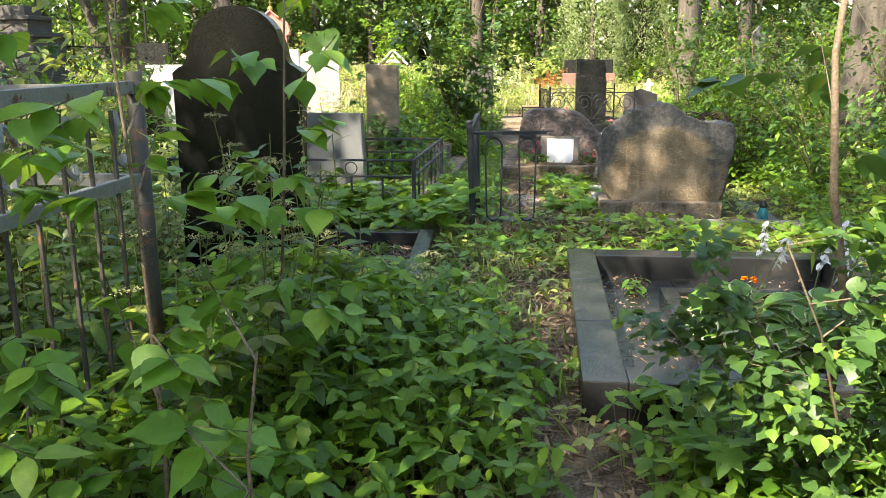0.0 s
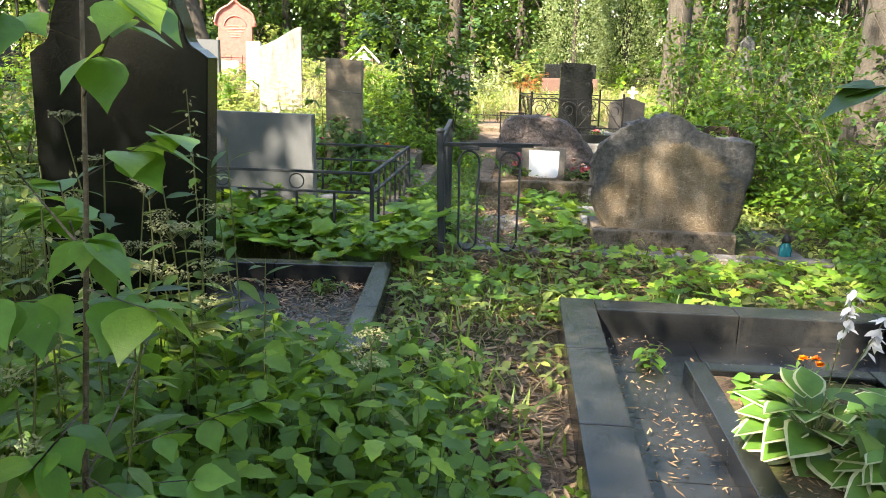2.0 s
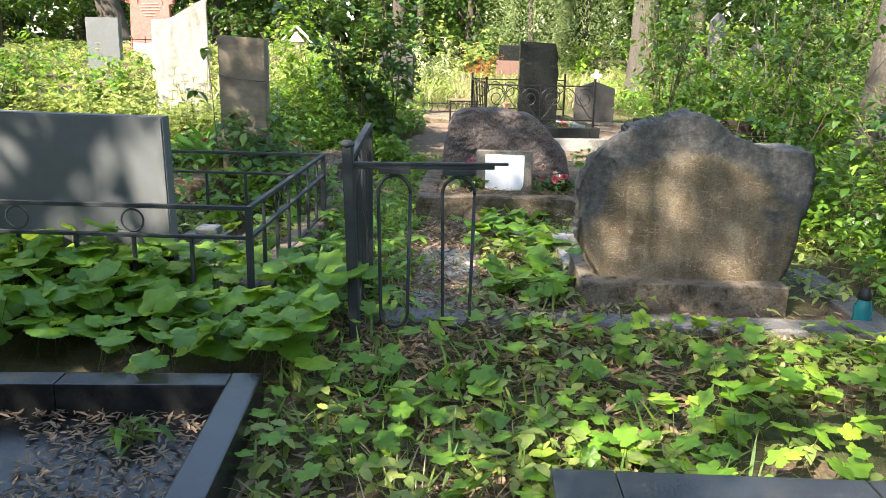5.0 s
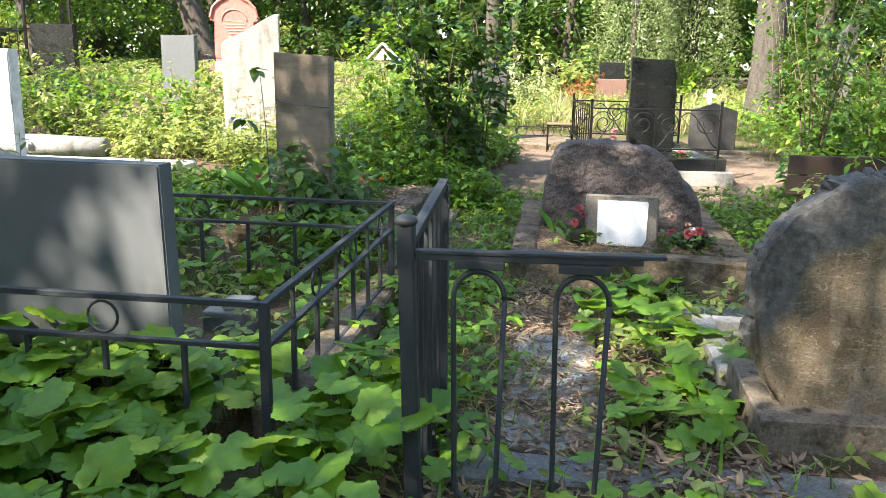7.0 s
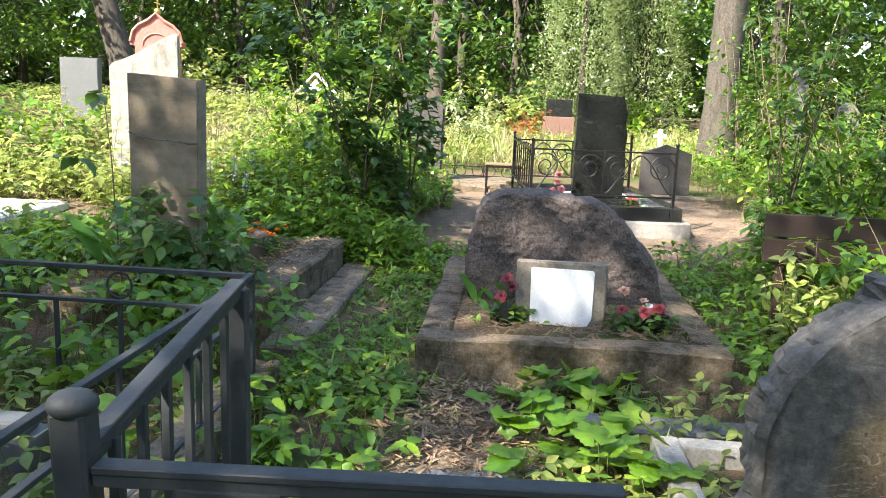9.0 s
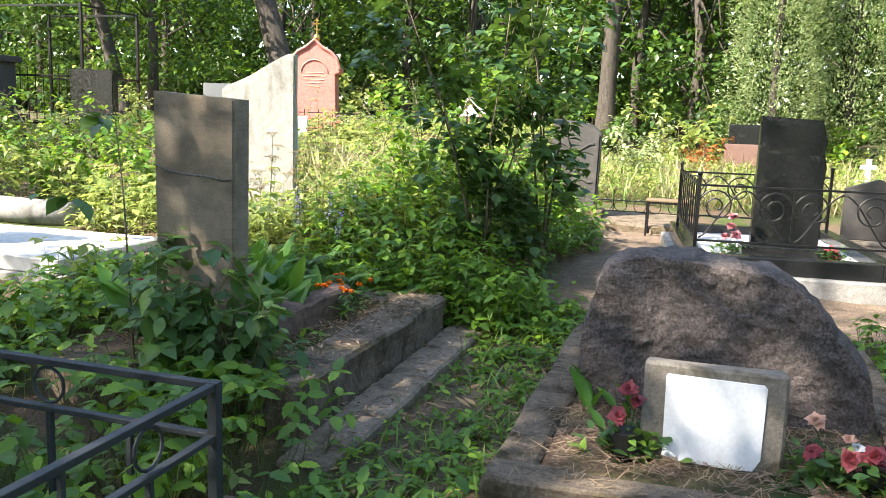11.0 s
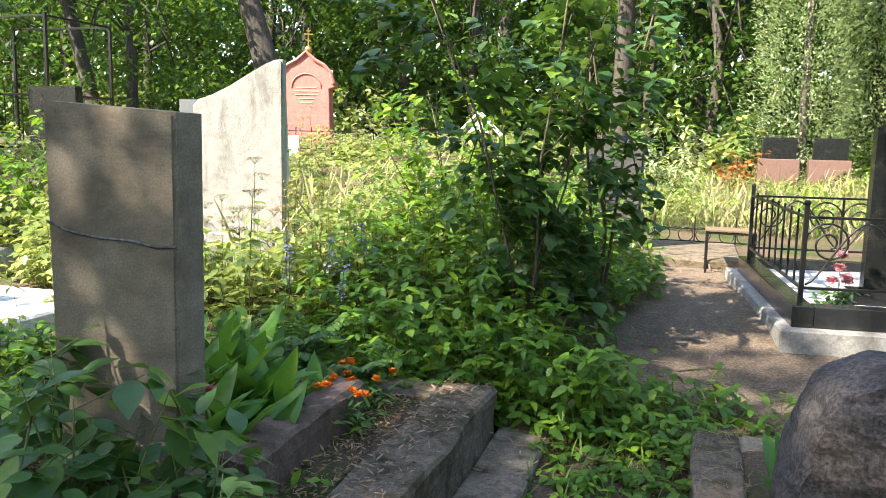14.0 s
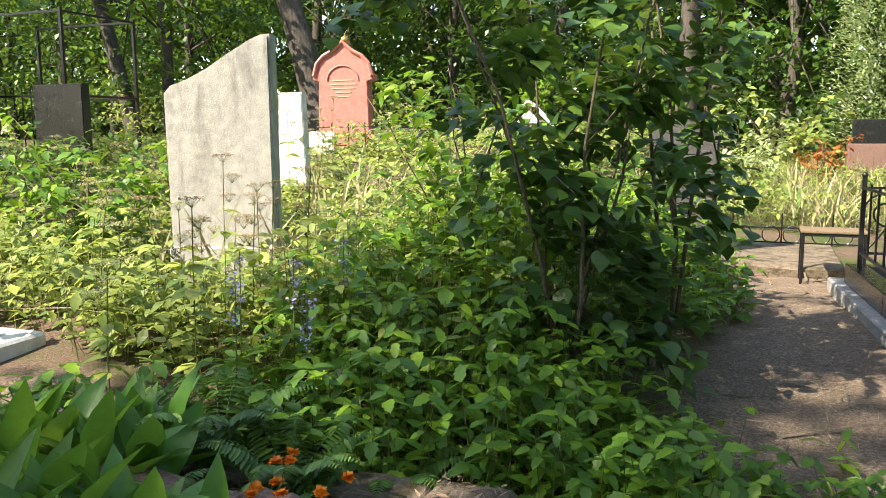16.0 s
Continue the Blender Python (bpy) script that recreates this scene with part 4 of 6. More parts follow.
def monument():
    at0 = pose(0.11, 15.31, 0, 0, 0, 5.4)
    b = thing("monument_base", "pale concrete footing with a black granite kerb around gravel", "grave", at0 @ pose(0, 0, 0.08))
    part("footing", box(-0.15, 1.68, -0.24, 2.43, -0.06, 0.12, 0.012, 0.002, 3), M["concrete_light"], b)
    kerb_frame(b, -0.075, 1.6, -0.15, 2.2, 0.122, 0.265, 0.135, M["kerb_granite"], 2, "granite_kerb")
    part("gravel_bed", box(0.062, 1.463, -0.013, 2.063, 0.122, 0.18, 0.0, 0.012, 9), M["pale_slab"], b, "white gravel")
    m = thing("black_monument", "tall black polished granite monument with one broken edge", "gravestone", at0 @ pose(0.81, 0.56, 0.22))
    edge = [(0.29, 0.14), (0.30, 0.5), (0.285, 0.7), (0.298, 0.85), (0.27, 0.98), (0.285, 1.08), (0.25, 1.2), (0.235, 1.265)]
    part("slab", prism([(-0.28, 0.14)] + edge + [(-0.275, 1.29)], -0.05, 0.06, 0.006), M["black_granite"], m)
    part("plinth", box(-0.36, 0.36, -0.12, 0.12, 0.03, 0.14, 0.008), M["black_granite"], m)
    f = thing("wrought_fence", "black wrought iron grave fence with spiral scrolls", "fence", at0 @ pose(0, 0, 0.34))
    k = M["iron_black"]
    X0, X1, Y0, Y1, T = 0.0, 1.53, 0.0, 2.09, 0.60
    for x, y in ((X0, Y0), (X1, Y0), (X0, Y1), (X1, Y1)):
        post = part("post", bar((x, y, 0), (x, y, T + 0.05), 0.03), k, f)
        kb = bmesh.new()
        bmesh.ops.create_uvsphere(kb, u_segments=10, v_segments=6, radius=0.022, matrix=Matrix.Translation((x, y, T + 0.062)))
        part("knob", kb, k, post, "", True)
    def panel(a, c, n):
        a, c = Vector((*a, 0)), Vector((*c, 0))
        d = c - a
        u = d.normalized()
        at = lambda s, z: a + u * s + Vector((0, 0, z))
        for z in (0.10, T - 0.03):
            part("rail", bar(at(0.016, z), at(d.length - 0.016, z), 0.022, 0.018), k, f)
        w = d.length / n
        for i in range(n):
            cx = w * (i + 0.5)
            for sgn in (-1, 1):
                sp = spiral(cx + sgn * w * 0.30, T * 0.66, w * 0.2, 1.7, 0.0 if sgn > 0 else math.pi, sgn)
                part("scroll", tube([at(x, z) for x, z in sp], 0.008, 5), k, f, "", True)
                low = [at(cx + sgn * w * (0.47 - 0.47 * s), 0.12 + 0.42 * math.sin(s * 1.5) ** 1.5) for s in [j / 10 for j in range(11)]]
                part("scroll", tube(low, 0.008, 5), k, f, "", True)
            if i:
                part("bar", bar(at(w * i, 0.1), at(w * i, T - 0.04), 0.018), k, f)
    panel((X0, Y0), (X1, Y0), 2)
    panel((X0, Y1), (X1, Y1), 2)
    def pickets(a, c, n):
        for z in (0.10, T - 0.03):
            part("rail", bar((a[0], a[1] + 0.016, z), (c[0], c[1] - 0.016, z), 0.022, 0.018), k, f)
        for i in range(1, n):
            y = a[1] + (c[1] - a[1]) * i / n
            part("bar", bar((a[0], y, 0.1), (a[0], y, T + 0.01), 0.014), k, f)
    pickets((X0, Y0), (X0, Y1), 9)
    bunch("cloth_peonies", "pink cloth peonies beside the black monument", *(at0 @ Vector((0.34, 0.42, 0.24))), [(0, 0, 0.3, 0.042, "pink_petal"), (0.05, -0.03, 0.22, 0.042, "pink_petal"), (-0.04, 0.02, 0.2, 0.042, "pink_petal"), (0.02, 0.04, 0.38, 0.042, "pink_petal")], None, False, 7)
    bunch("red_carnations", "small bunch of red cloth flowers by the monument", *(at0 @ Vector((1.2, 0.45, 0.24))), [(0, 0, 0.12, 0.05, "red_petal"), (0.04, -0.02, 0.08, 0.045, "red_petal")], None, False, 8)


monument()


def bench():
    t = thing("bench", "small wooden bench on thin black iron legs", "bench", pose(-0.25, 17.95, 0.05))
    part("seat", box(-0.22, 0.26, -0.15, 0.15, 0.475, 0.495, 0.005), M["bench_wood"], t)
    for x, y in ((-0.2, -0.13), (0.24, -0.13), (-0.2, 0.13), (0.24, 0.13)):
        part("leg", bar((x, y, -0.03), (x, y, 0.475), 0.024), M["iron_black"], t)
    part("apron", bar((-0.19, -0.13, 0.46), (0.23, -0.13, 0.46), 0.02), M["iron_black"], t)


bench()


def steps():
    t = thing("concrete_edge", "low worn concrete step along the bare dirt yard", "kerb", kind="structure")
    part("edge_length", box(-1.95, -0.1, 18.1, 18.38, 0.0, 0.21, 0.02, 0.012, 4), M["concrete_moss"], t)
    part("edge_length", box(1.75, 4.2, 18.2, 18.4, 0.0, 0.17, 0.02, 0.012, 4), M["concrete"], t)
    # the dark mossy concrete stands in for shade on this strip
    part("paved_strip", box(-1.95, -0.1, 18.39, 19.7, 0.0, 0.195, 0.015, 0.01, 5), M["concrete_moss"], t)
    f = thing("scroll_edging", "low black iron edging of rings and scrolls", "fence", pose(-1.75, 19.8, 0.17))
    for z in (0.02, 0.17):
        part("rail", bar((0, 0, z), (1.9, 0, z), 0.014), M["iron_black"], f)
    for i in range(4):
        cx = 0.25 + i * 0.47
        part("upright", bar((cx, 0, -0.06), (cx, 0, 0.32), 0.014), M["iron_black"], f)
        for s in (-1, 1):
            pts = [(cx + s * 0.1 + 0.085 * math.cos(a), 0, 0.1 + 0.085 * math.sin(a)) for a in [6.2832 * k / 16 for k in range(17)]]
            part("ring", tube(pts, 0.006, 5), M["iron_black"], f)


steps()


def dark_stele():
    t = thing("relief_stele", "dark grey carved stone stele half hidden by bushes", "gravestone", pose(-1.48, 18.75, 0.19))
    part("slab", prism([(-0.3, 0.1), (0.32, 0.1), (0.34, 1.08), (0.2, 1.2), (-0.28, 1.26)], 0, 0.2, 0.02), M["dark_relief"], t)
    part("plinth", box(-0.4, 0.42, -0.12, 0.3, -0.05, 0.1, 0.02), M["concrete_moss"], t)
    for z in (0.35, 0.5, 0.9):
        pts = [(-0.28 + 0.06 * i, -0.004, z + 0.05 * math.sin(i * 0.9 + z * 7)) for i in range(10)]
        part("relief", tube(pts, 0.014, 5), M["dark_relief"], t)


dark_stele()


# ---- stones on the rise ----
def white_stele():
    x, y = -4.2, 15.5
    t = thing("white_stele", "weathered pale stone stele with a sloping curved top", "gravestone", pose(x, y, hz(x, y) - 0.02, 0, 0, 18))
    h = 2.0 - hz(x, y)
    top = [(0.36, h), (0.30, h - 0.005), (0.22, h - 0.04), (0.08, h - 0.125), (-0.08, h - 0.225), (-0.22, h - 0.295), (-0.33, h - 0.335), (-0.375, h - 0.385)]
    part("slab", prism([(-0.36, 0.0), (0.36, 0.0)] + top, 0, 0.19, 0.014), M["white_stone"], t)
    part("foot_block", box(-0.375, 0.38, -0.03, 0.23, 0.002, 0.3, 0.012, 0.004, 3), M["white_stone"], t)
    part("plinth", box(-0.45, 0.46, -0.12, 0.25, -0.12, 0.0, 0.02), M["concrete"], t)
    w = thing("narrow_stele", "narrow tapered white stone stele on a stepped base", "gravestone", pose(-5.85, 19.1, hz(-5.85, 19.1) - 0.03))
    part("slab", prism([(-0.19, 0.12), (0.19, 0.12), (0.15, 1.2), (-0.15, 1.2)], 0, 0.12, 0.01), M["pale_slab"], w)
    part("plinth", box(-0.4, 0.4, -0.15, 0.3, -0.05, 0.12, 0.012), M["kerb_granite"], w)


white_stele()


def red_monument():
    x, y = -8.28, 25.0
    t = thing("red_monument", "red painted chapel-shaped gravestone with an onion arch and gilt cross", "gravestone", pose(x, y, hz(x, y), 0, 0, 14))
    out = [(-0.5, 0.22), (0.5, 0.22), (0.47, 1.22), (0.58, 1.26), (0.58, 1.36), (0.52, 1.40), (0.47, 1.55), (0.36, 1.68), (0.18, 1.78), (0.06, 1.88), (0, 1.98)]
    out += [(-a, z) for a, z in reversed(out[2:-1])]
    part("body", prism(out, -0.02, 0.42, 0.015), M["red_stone"], t)
    part("plinth", box(-0.62, 0.62, -0.14, 0.5, -0.08, 0.22, 0.02), M["red_stone"], t)
    rim = [(0.56, 1.33), (0.5, 1.56), (0.37, 1.70), (0.18, 1.80), (0.0, 1.96), (-0.18, 1.80), (-0.37, 1.70), (-0.5, 1.56), (-0.56, 1.33)]
    part("arch_moulding", tube([(a, -0.03, z) for a, z in rim], 0.04, 6), M["red_stone"], t)
    part("niche", tube([(0.3 * math.cos(a), -0.025, 1.25 + 0.27 * math.sin(a)) for a in [math.pi * k / 14 for k in range(15)]], 0.018, 5), M["red_stone"], t)
    for i in range(5):
        w = (0.2, 0.26, 0.23, 0.16, 0.12)[i]
        part("inscription", box(-w, w, -0.03, -0.015, 1.24 - i * 0.075, 1.255 - i * 0.075, 0.0), M["inscription"], t, "worn pale line of writing")
    dome = bmesh.new()
    bmesh.ops.create_uvsphere(dome, u_segments=12, v_segments=8, radius=0.085, matrix=Matrix.Translation((0, 0.2, 2.02)))
    part("dome", dome, M["gold"], t, "gilt onion dome", True)
    part("cross", join_bm(bar((0, 0.2, 2.05), (0, 0.2, 2.46), 0.028), bar((-0.09, 0.2, 2.33), (0.09, 0.2, 2.33), 0.028), bar((-0.05, 0.2, 2.40), (0.05, 0.2, 2.40), 0.022), bar((-0.06, 0.2, 2.22), (0.06, 0.2, 2.19), 0.022)), M["gold"], t, "gilt cross")
    p = thing("white_tablet", "small pale stone tablet in front of the red monument", "gravestone", pose(-7.9, 23.4, hz(-7.9, 23.4), -12, 0, 14))
    part("tablet", box(-0.22, 0.22, 0, 0.06, -0.05, 0.42, 0.01), M["pale_slab"], p)
    f = thing("scroll_fence", "low grey wrought fence in front of the red monument", "fence", pose(-8.9, 24.2, hz(-8.9, 24.2), 0, 0, 14))
    for z in (0.08, 0.42):
        part("rail", bar((0, 0, z), (5.2, 0, z), 0.02), M["iron_black"], f)
    for i in range(17):
        cx = 0.1 + i * 0.31
        part("upright", bar((cx, 0, -0.35), (cx, 0, 0.5), 0.02), M["iron_black"], f)
        part("ring", tube([(cx + 0.155 + 0.11 * math.cos(a), 0, 0.25 + 0.13 * math.sin(a)) for a in [6.2832 * k / 10 for k in range(11)]], 0.01, 4), M["fence_silver"], f)


red_monument()


def plain_stone(name, label, x, y, w, h, d, mat, top=0.0, rz=0, plinth=True):
    t = thing(name, label, "gravestone", pose(x, y, hz(x, y) - 0.03, 0, 0, rz))
    part("slab", prism([(-w / 2, 0.08), (w / 2, 0.08), (w / 2, h - top), (0, h), (-w / 2, h - top)] if top else [(-w / 2, 0.08), (w / 2, 0.08), (w / 2, h), (-w / 2, h)], 0, d, 0.01), mat, t)
    if plinth:
        part("plinth", box(-w / 2 - 0.1, w / 2 + 0.1, -0.1, d + 0.1, -0.06, 0.08, 0.012), M["concrete"], t)
    return t


plain_stone("grey_stele", "plain grey granite gravestone among bushes", -6.93, 19.1, 0.62, 1.26, 0.14, M["grey_slab"])
plain_stone("black_headstone", "black granite gravestone under the trees", -9.22, 19.0, 0.82, 1.4, 0.14, M["black_granite"])
plain_stone("dark_headstone", "dark gravestone behind bushes", -6.2, 12.3, 0.7, 0.9, 0.14, M["stele_black"], 0.1)
plain_stone("grey_headstone_far", "grey gravestone behind the wrought fence", 2.1, 18.6, 0.7, 0.8, 0.12, M["dark_relief"], 0.12)
# both take the shade-darkened stone to stay dim
plain_stone("pale_headstone", "weathered pale gravestone with a pointed top", 7.35, 26.0, 0.5, 1.45, 0.16, M["shaded_stone"], 0.28)
plain_stone("pale_headstone", "narrow weathered pale obelisk gravestone", 6.45, 26.6, 0.36, 2.1, 0.3, M["shaded_stone"], 0.2)


plain_stone("pale_headstone", "tall pale gravestone at the head of the white tomb", -5.96, 12.72, 0.7, 1.42, 0.16, M["pale_slab"])


def pedestal():
    x, y = -13.1, 20.0
    t = thing("stepped_pedestal", "dark stepped stone pedestal monument under trees", "gravestone", pose(x, y, hz(x, y) - 0.05))
    z = 0.0
    for w, h in ((0.85, 0.6), (0.72, 0.95), (0.8, 0.12), (0.5, 0.3), (0.58, 0.1), (0.36, 0.25)):
        part("block", box(-w, w, -w, w, z, z + h - 0.002, 0.02), M["dark_relief"], t)
        z += h
    c = thing("fallen_column", "grey stone column lying in the grass", "stone", pose(-6.5, 14.5, hz(-6.5, 14.5) + 0.06))
    part("shaft", tube([(-0.8, 0, 0.05), (0, 0.05, 0.05), (0.75, 0.1, 0.05)], [0.15, 0.14, 0.12], 16), M["concrete_light"], c, "", True)


pedestal()


def twin_stones():
    for x in (0.9, 1.78):
        t = thing("two_tone_headstone", "gravestone with a black slab on a pink granite block", "gravestone", pose(x, 26.0, hz(x, 26) - 0.03), "twin gravestones")
        part("block", box(-0.36, 0.36, 0, 0.26, 0, 1.12 - hz(x, 26), 0.015), M["pink_granite"], t, "pink granite block")
        part("slab", box(-0.30, 0.30, 0.06, 0.18, 1.12 - hz(x, 26), 1.52 - hz(x, 26), 0.012), M["black_granite"], t, "black granite slab")


twin_stones()


def white_slab():
    t = thing("white_tomb", "low pale stone tomb slab in bright light", "grave", pose(-5.3, 13.6, 0.08))
    part("slab", box(-1.3, 0.95, -0.75, 0.5, 0.06, 0.19, 0.015, 0.004, 3), M["pale_slab"], t)
    part("footing", box(-1.35, 1.0, -0.8, 0.55, -0.1, 0.06, 0.012), M["concrete_light"], t)


white_slab()


def white_cross():
    t = thing("white_cross", "small white painted stone cross on a block", "cross", pose(2.9, 24.0, hz(2.9, 24) - 0.05))
    part("block", prism([(-0.28, 0), (0.28, 0), (0.2, 0.35), (-0.2, 0.35)], -0.1, 0.12, 0.01), M["white_paint"], t)
    part("cross", join_bm(bar((0, 0, 0.35), (0, 0, 0.72), 0.08), bar((-0.13, 0, 0.58), (0.13, 0, 0.58), 0.07)), M["white_paint"], t)


white_cross()


def roofed_cross():
    t = thing("roofed_cross", "white wooden grave cross under a small gabled roof", "cross", pose(-4.35, 24.0, hz(-4.35, 24) - 0.05))
    part("post", bar((0, 0, 0), (0, 0, 0.75), 0.1), M["bench_wood"], t)
    part("arm", bar((-0.25, 0, 0.5), (0.25, 0, 0.5), 0.09), M["bench_wood"], t)
    for s in (-1, 1):
        part("roof_board", bar((0, 0, 0.86), (s * 0.42, 0, 0.45), 0.22, 0.035), M["white_paint"], t)
    part("face", prism([(-0.2, 0.5), (0.2, 0.5), (0, 0.74)], -0.07, -0.055, 0.0), M["white_paint"], t)


roofed_cross()


def brown_panel():
    t = thing("plank_fence", "low fence of two dark brown painted planks on posts", "fence", pose(1.44, 11.55, 0.0))
    for i, z in enumerate((0.50, 0.65)):
        part("plank", box(0.0, 1.5, 0, 0.03, z, z + 0.14, 0.006), M["brown_paint"], t)
    for x in (0.12, 1.38):
        part("post", bar((x, 0.05, -0.05), (x, 0.05, 0.77), 0.045), M["brown_paint"], t)


brown_panel()


def street_fence():
    """Tall iron grille behind bushes at the west edge, with a flat canopy frame."""
    t = thing("iron_canopy", "black iron frame of a tall grave enclosure", "fence", pose(-11.1, 21.0, hz(-11.1, 21.0)))
    for x, y in ((0, 0), (-2.2, 0), (0, 1.6), (-2.2, 1.6)):
        part("post", bar((x, y, -0.1), (x, y, 2.55), 0.05), M["iron_black"], t)
    for z in (0.3, 1.2, 2.5):
        part("rail", bar((0, 0, z), (-2.2, 0, z), 0.035), M["iron_black"], t)
        part("rail", bar((0, 1.6, z), (-2.2, 1.6, z), 0.035), M["iron_black"], t)
        part("rail", bar((0, 0, z), (0, 1.6, z), 0.035), M["iron_black"], t)
    for i in range(1, 12):
        part("bar", bar((-2.2 * i / 12, 0, 0.3), (-2.2 * i / 12, 0, 1.35), 0.016), M["iron_black"], t)


street_fence()


def near_fence():
    """Old pipe fence close by at the start of the walk, with twisted bars."""
    t = thing("old_pipe_fence", "old rusty steel grave fence with twisted hooks, overgrown", "fence", pose(0, 0, 0))
    x, y0, y1 = -1.6, 0.4, 3.12
    for y in (y1, 1.2):
        part("post", tube([(x, y, -0.1), (x, y, 0.7), (x, y, 1.47)], 0.034, 10), M["fence_rusty"], t, "rusty pipe post", True)
    for z in (1.41, 1.05):
        part("rail", bar((x, y0, z - 0.03), (x, y1 - 0.035, z), 0.03, 0.05), M["fence_silver"], t, "grey painted rail")
    for i in range(15):
        y = y1 - 0.2 - i * 0.17
        part("upright", bar((x, y, 0.1), (x, y, 1.33), 0.014), M["fence_rusty"], t)
        if i % 2 == 0:
            pts = [(x + 0.01 * math.sin(a * 3), y + 0.05 + 0.04 * math.cos(a), 1.22 + 0.1 * math.sin(a)) for a in [0.4 + 5.2 * k / 12 for k in range(13)]]
            part("hook", tube(pts, 0.012, 5), M["fence_silver"], t, "twisted grey hook")
    part("cross_rail", bar((x - 0.035, y1, 1.40), (x - 2.2, y1 + 0.25, 1.38), 0.03, 0.05), M["fence_silver"], t)
    part("cross_rail", bar((x - 0.035, y1, 1.04), (x - 2.2, y1 + 0.25, 1.02), 0.03, 0.05), M["fence_silver"], t)
    part("post", tube([(x - 2.2, y1 + 0.25, -0.1), (x - 2.2, y1 + 0.25, 1.45)], 0.034, 10), M["fence_rusty"], t, "rusty pipe post", True)


near_fence()


# ---- plants ----
BLOCKS = [(0.17, 2.17, 3.4, 6.06), (-2.55, -0.82, 4.5, 6.85), (-2.4, -1.4, 4.9, 5.2), (0.5, 1.85, 8.2, 9.0), (-0.57, 1.12, 10.65, 13.15), (-1.75, -1.2, 11.2, 13.25),
          (-0.1, 1.7, 15.0, 17.75), (-2.2, 0.0, 18.0, 19.85), (-3.1, -1.75, 8.25, 8.6), (-2.55, -1.95, 11.4, 11.75), (-6.7, -4.1, 12.0, 14.25), (-7.6, -5.6, 14.1, 15.0), (-4.15, -3.45, 13.2, 13.75)]
YARD = (-1.0, 2.5, 13.7, 18.5)


def clear(x, y, extra=()):
    k = np.ones(len(x), bool)
    for a, b, c, d in [*BLOCKS, *extra]:
        k &= ~((x > a) & (x < b) & (y > c) & (y < d))
    return k


def stuff(L, name, label, mats, cat="plants"):
    tagged(L.make(name, mats), label, cat, kind="stuff")


def patch(name, label, mat, x0, x1, y0, y1, dens, h, size, seed, shape=OVATE, extra=(), cover=1.6, leaflets=3, flat=-0.15, hfun=None, shaped=None, tiers=1):
    L = Leaves(seed)
    x, y = scatter(L.r, x0, x1, y0, y1, dens, lambda x, y: clear(x, y, extra))
    k = L.r.uniform(0, 1, len(x)) < patchy(x, y, 1.0, seed) * cover
    if shaped is not None:
        k &= L.r.uniform(0, 1, len(x)) < shaped(x, y)
    x, y = x[k], y[k]
    hh = h * (0.65 + 0.5 * patchy(x, y, 1.7, seed + 2))
    if hfun is not None:
        hh = hh * hfun(x, y)
    trios(L, x, y, height(x, y), hh, size, shape, min(0.14, size * 1.2), leaflets, 0, flat, tiers)
    stuff(L, name, label, [M[mat], M["stem"]])
    return L


lane_gap = lambda x, y: np.clip(np.abs(x - 0.02 - 0.1 * np.sin(y)) / 0.45, 0.12, 1)
patch("ground_elder", "dense dark green ground elder beside the track", "elder", -3.4, 1.2, 0.7, 4.8, 230, 0.45, 0.088, 11, TOOTHED, cover=1.9, tiers=2,
      hfun=lambda x, y: np.where(x < -0.25, 1.15, 0.6), shaped=lambda x, y: np.where(y > 1.7, np.clip(np.abs(x - 0.28 + 0.06 * (y - 2)) / 0.5, 0.12, 1) ** 1.3, 1))
patch("ground_elder", "light green low ground elder on the track", "elder_sunlit", -0.85, 0.3, 1.9, 7.8, 150, 0.13, 0.07, 12, TOOTHED, shaped=lambda x, y: np.clip(lane_gap(x, y) + 0.2, 0, 1))
patch("wild_cover", "low sunny carpet of yellow-green weeds", "elder_sunlit", 0.1, 4.2, 6.08, 7.84, 130, 0.12, 0.07, 13, OVATE_M, cover=1.9)
patch("wild_cover", "lobed light green weeds between kerbs and gate", "round_leaf", -0.8, 3.6, 6.1, 7.84, 135, 0.18, 0.088, 14, LOBED, leaflets=1, cover=1.8, flat=0.0, shaped=lambda x, y: np.where(x < 1.6, smooth01(7.8, 6.6, y + 0.25 * np.sin(x * 4)) * 0.8 + 0.2, 1))
patch("round_leaves", "lush round-leaved plants in front of the low fence", "round_leaf", -4.2, -0.78, 6.85, 8.3, 150, 0.38, 0.145, 15, ROUND, ((-1.45, -0.98, 7.6, 8.4),), cover=1.9, leaflets=2, flat=0.0)
patch("round_leaves", "round-leaved plants inside the low fence", "round_leaf", -3.7, -1.35, 8.1, 10.4, 50, 0.25, 0.11, 16, ROUND, leaflets=2)
patch("ground_elder", "weeds inside the low fence", "elder_sunlit", -3.7, -1.35, 8.1, 10.6, 90, 0.2, 0.07, 17)
patch("ground_elder", "weeds along the narrow lane", "elder", -1.2, -0.45, 7.7, 10.6, 200, 0.22, 0.08, 18, TOOTHED, cover=1.8)
patch("round_leaves", "round leaves along the lane", "round_leaf", 0.0, 0.6, 8.15, 10.6, 75, 0.2, 0.125, 19, LOBED, leaflets=2, flat=0.0)
patch("ground_elder", "weeds around the boulder grave", "elder_sunlit", 0.0, 3.2, 8.1, 10.6, 120, 0.14, 0.07, 20, OVATE_M, cover=1.5)
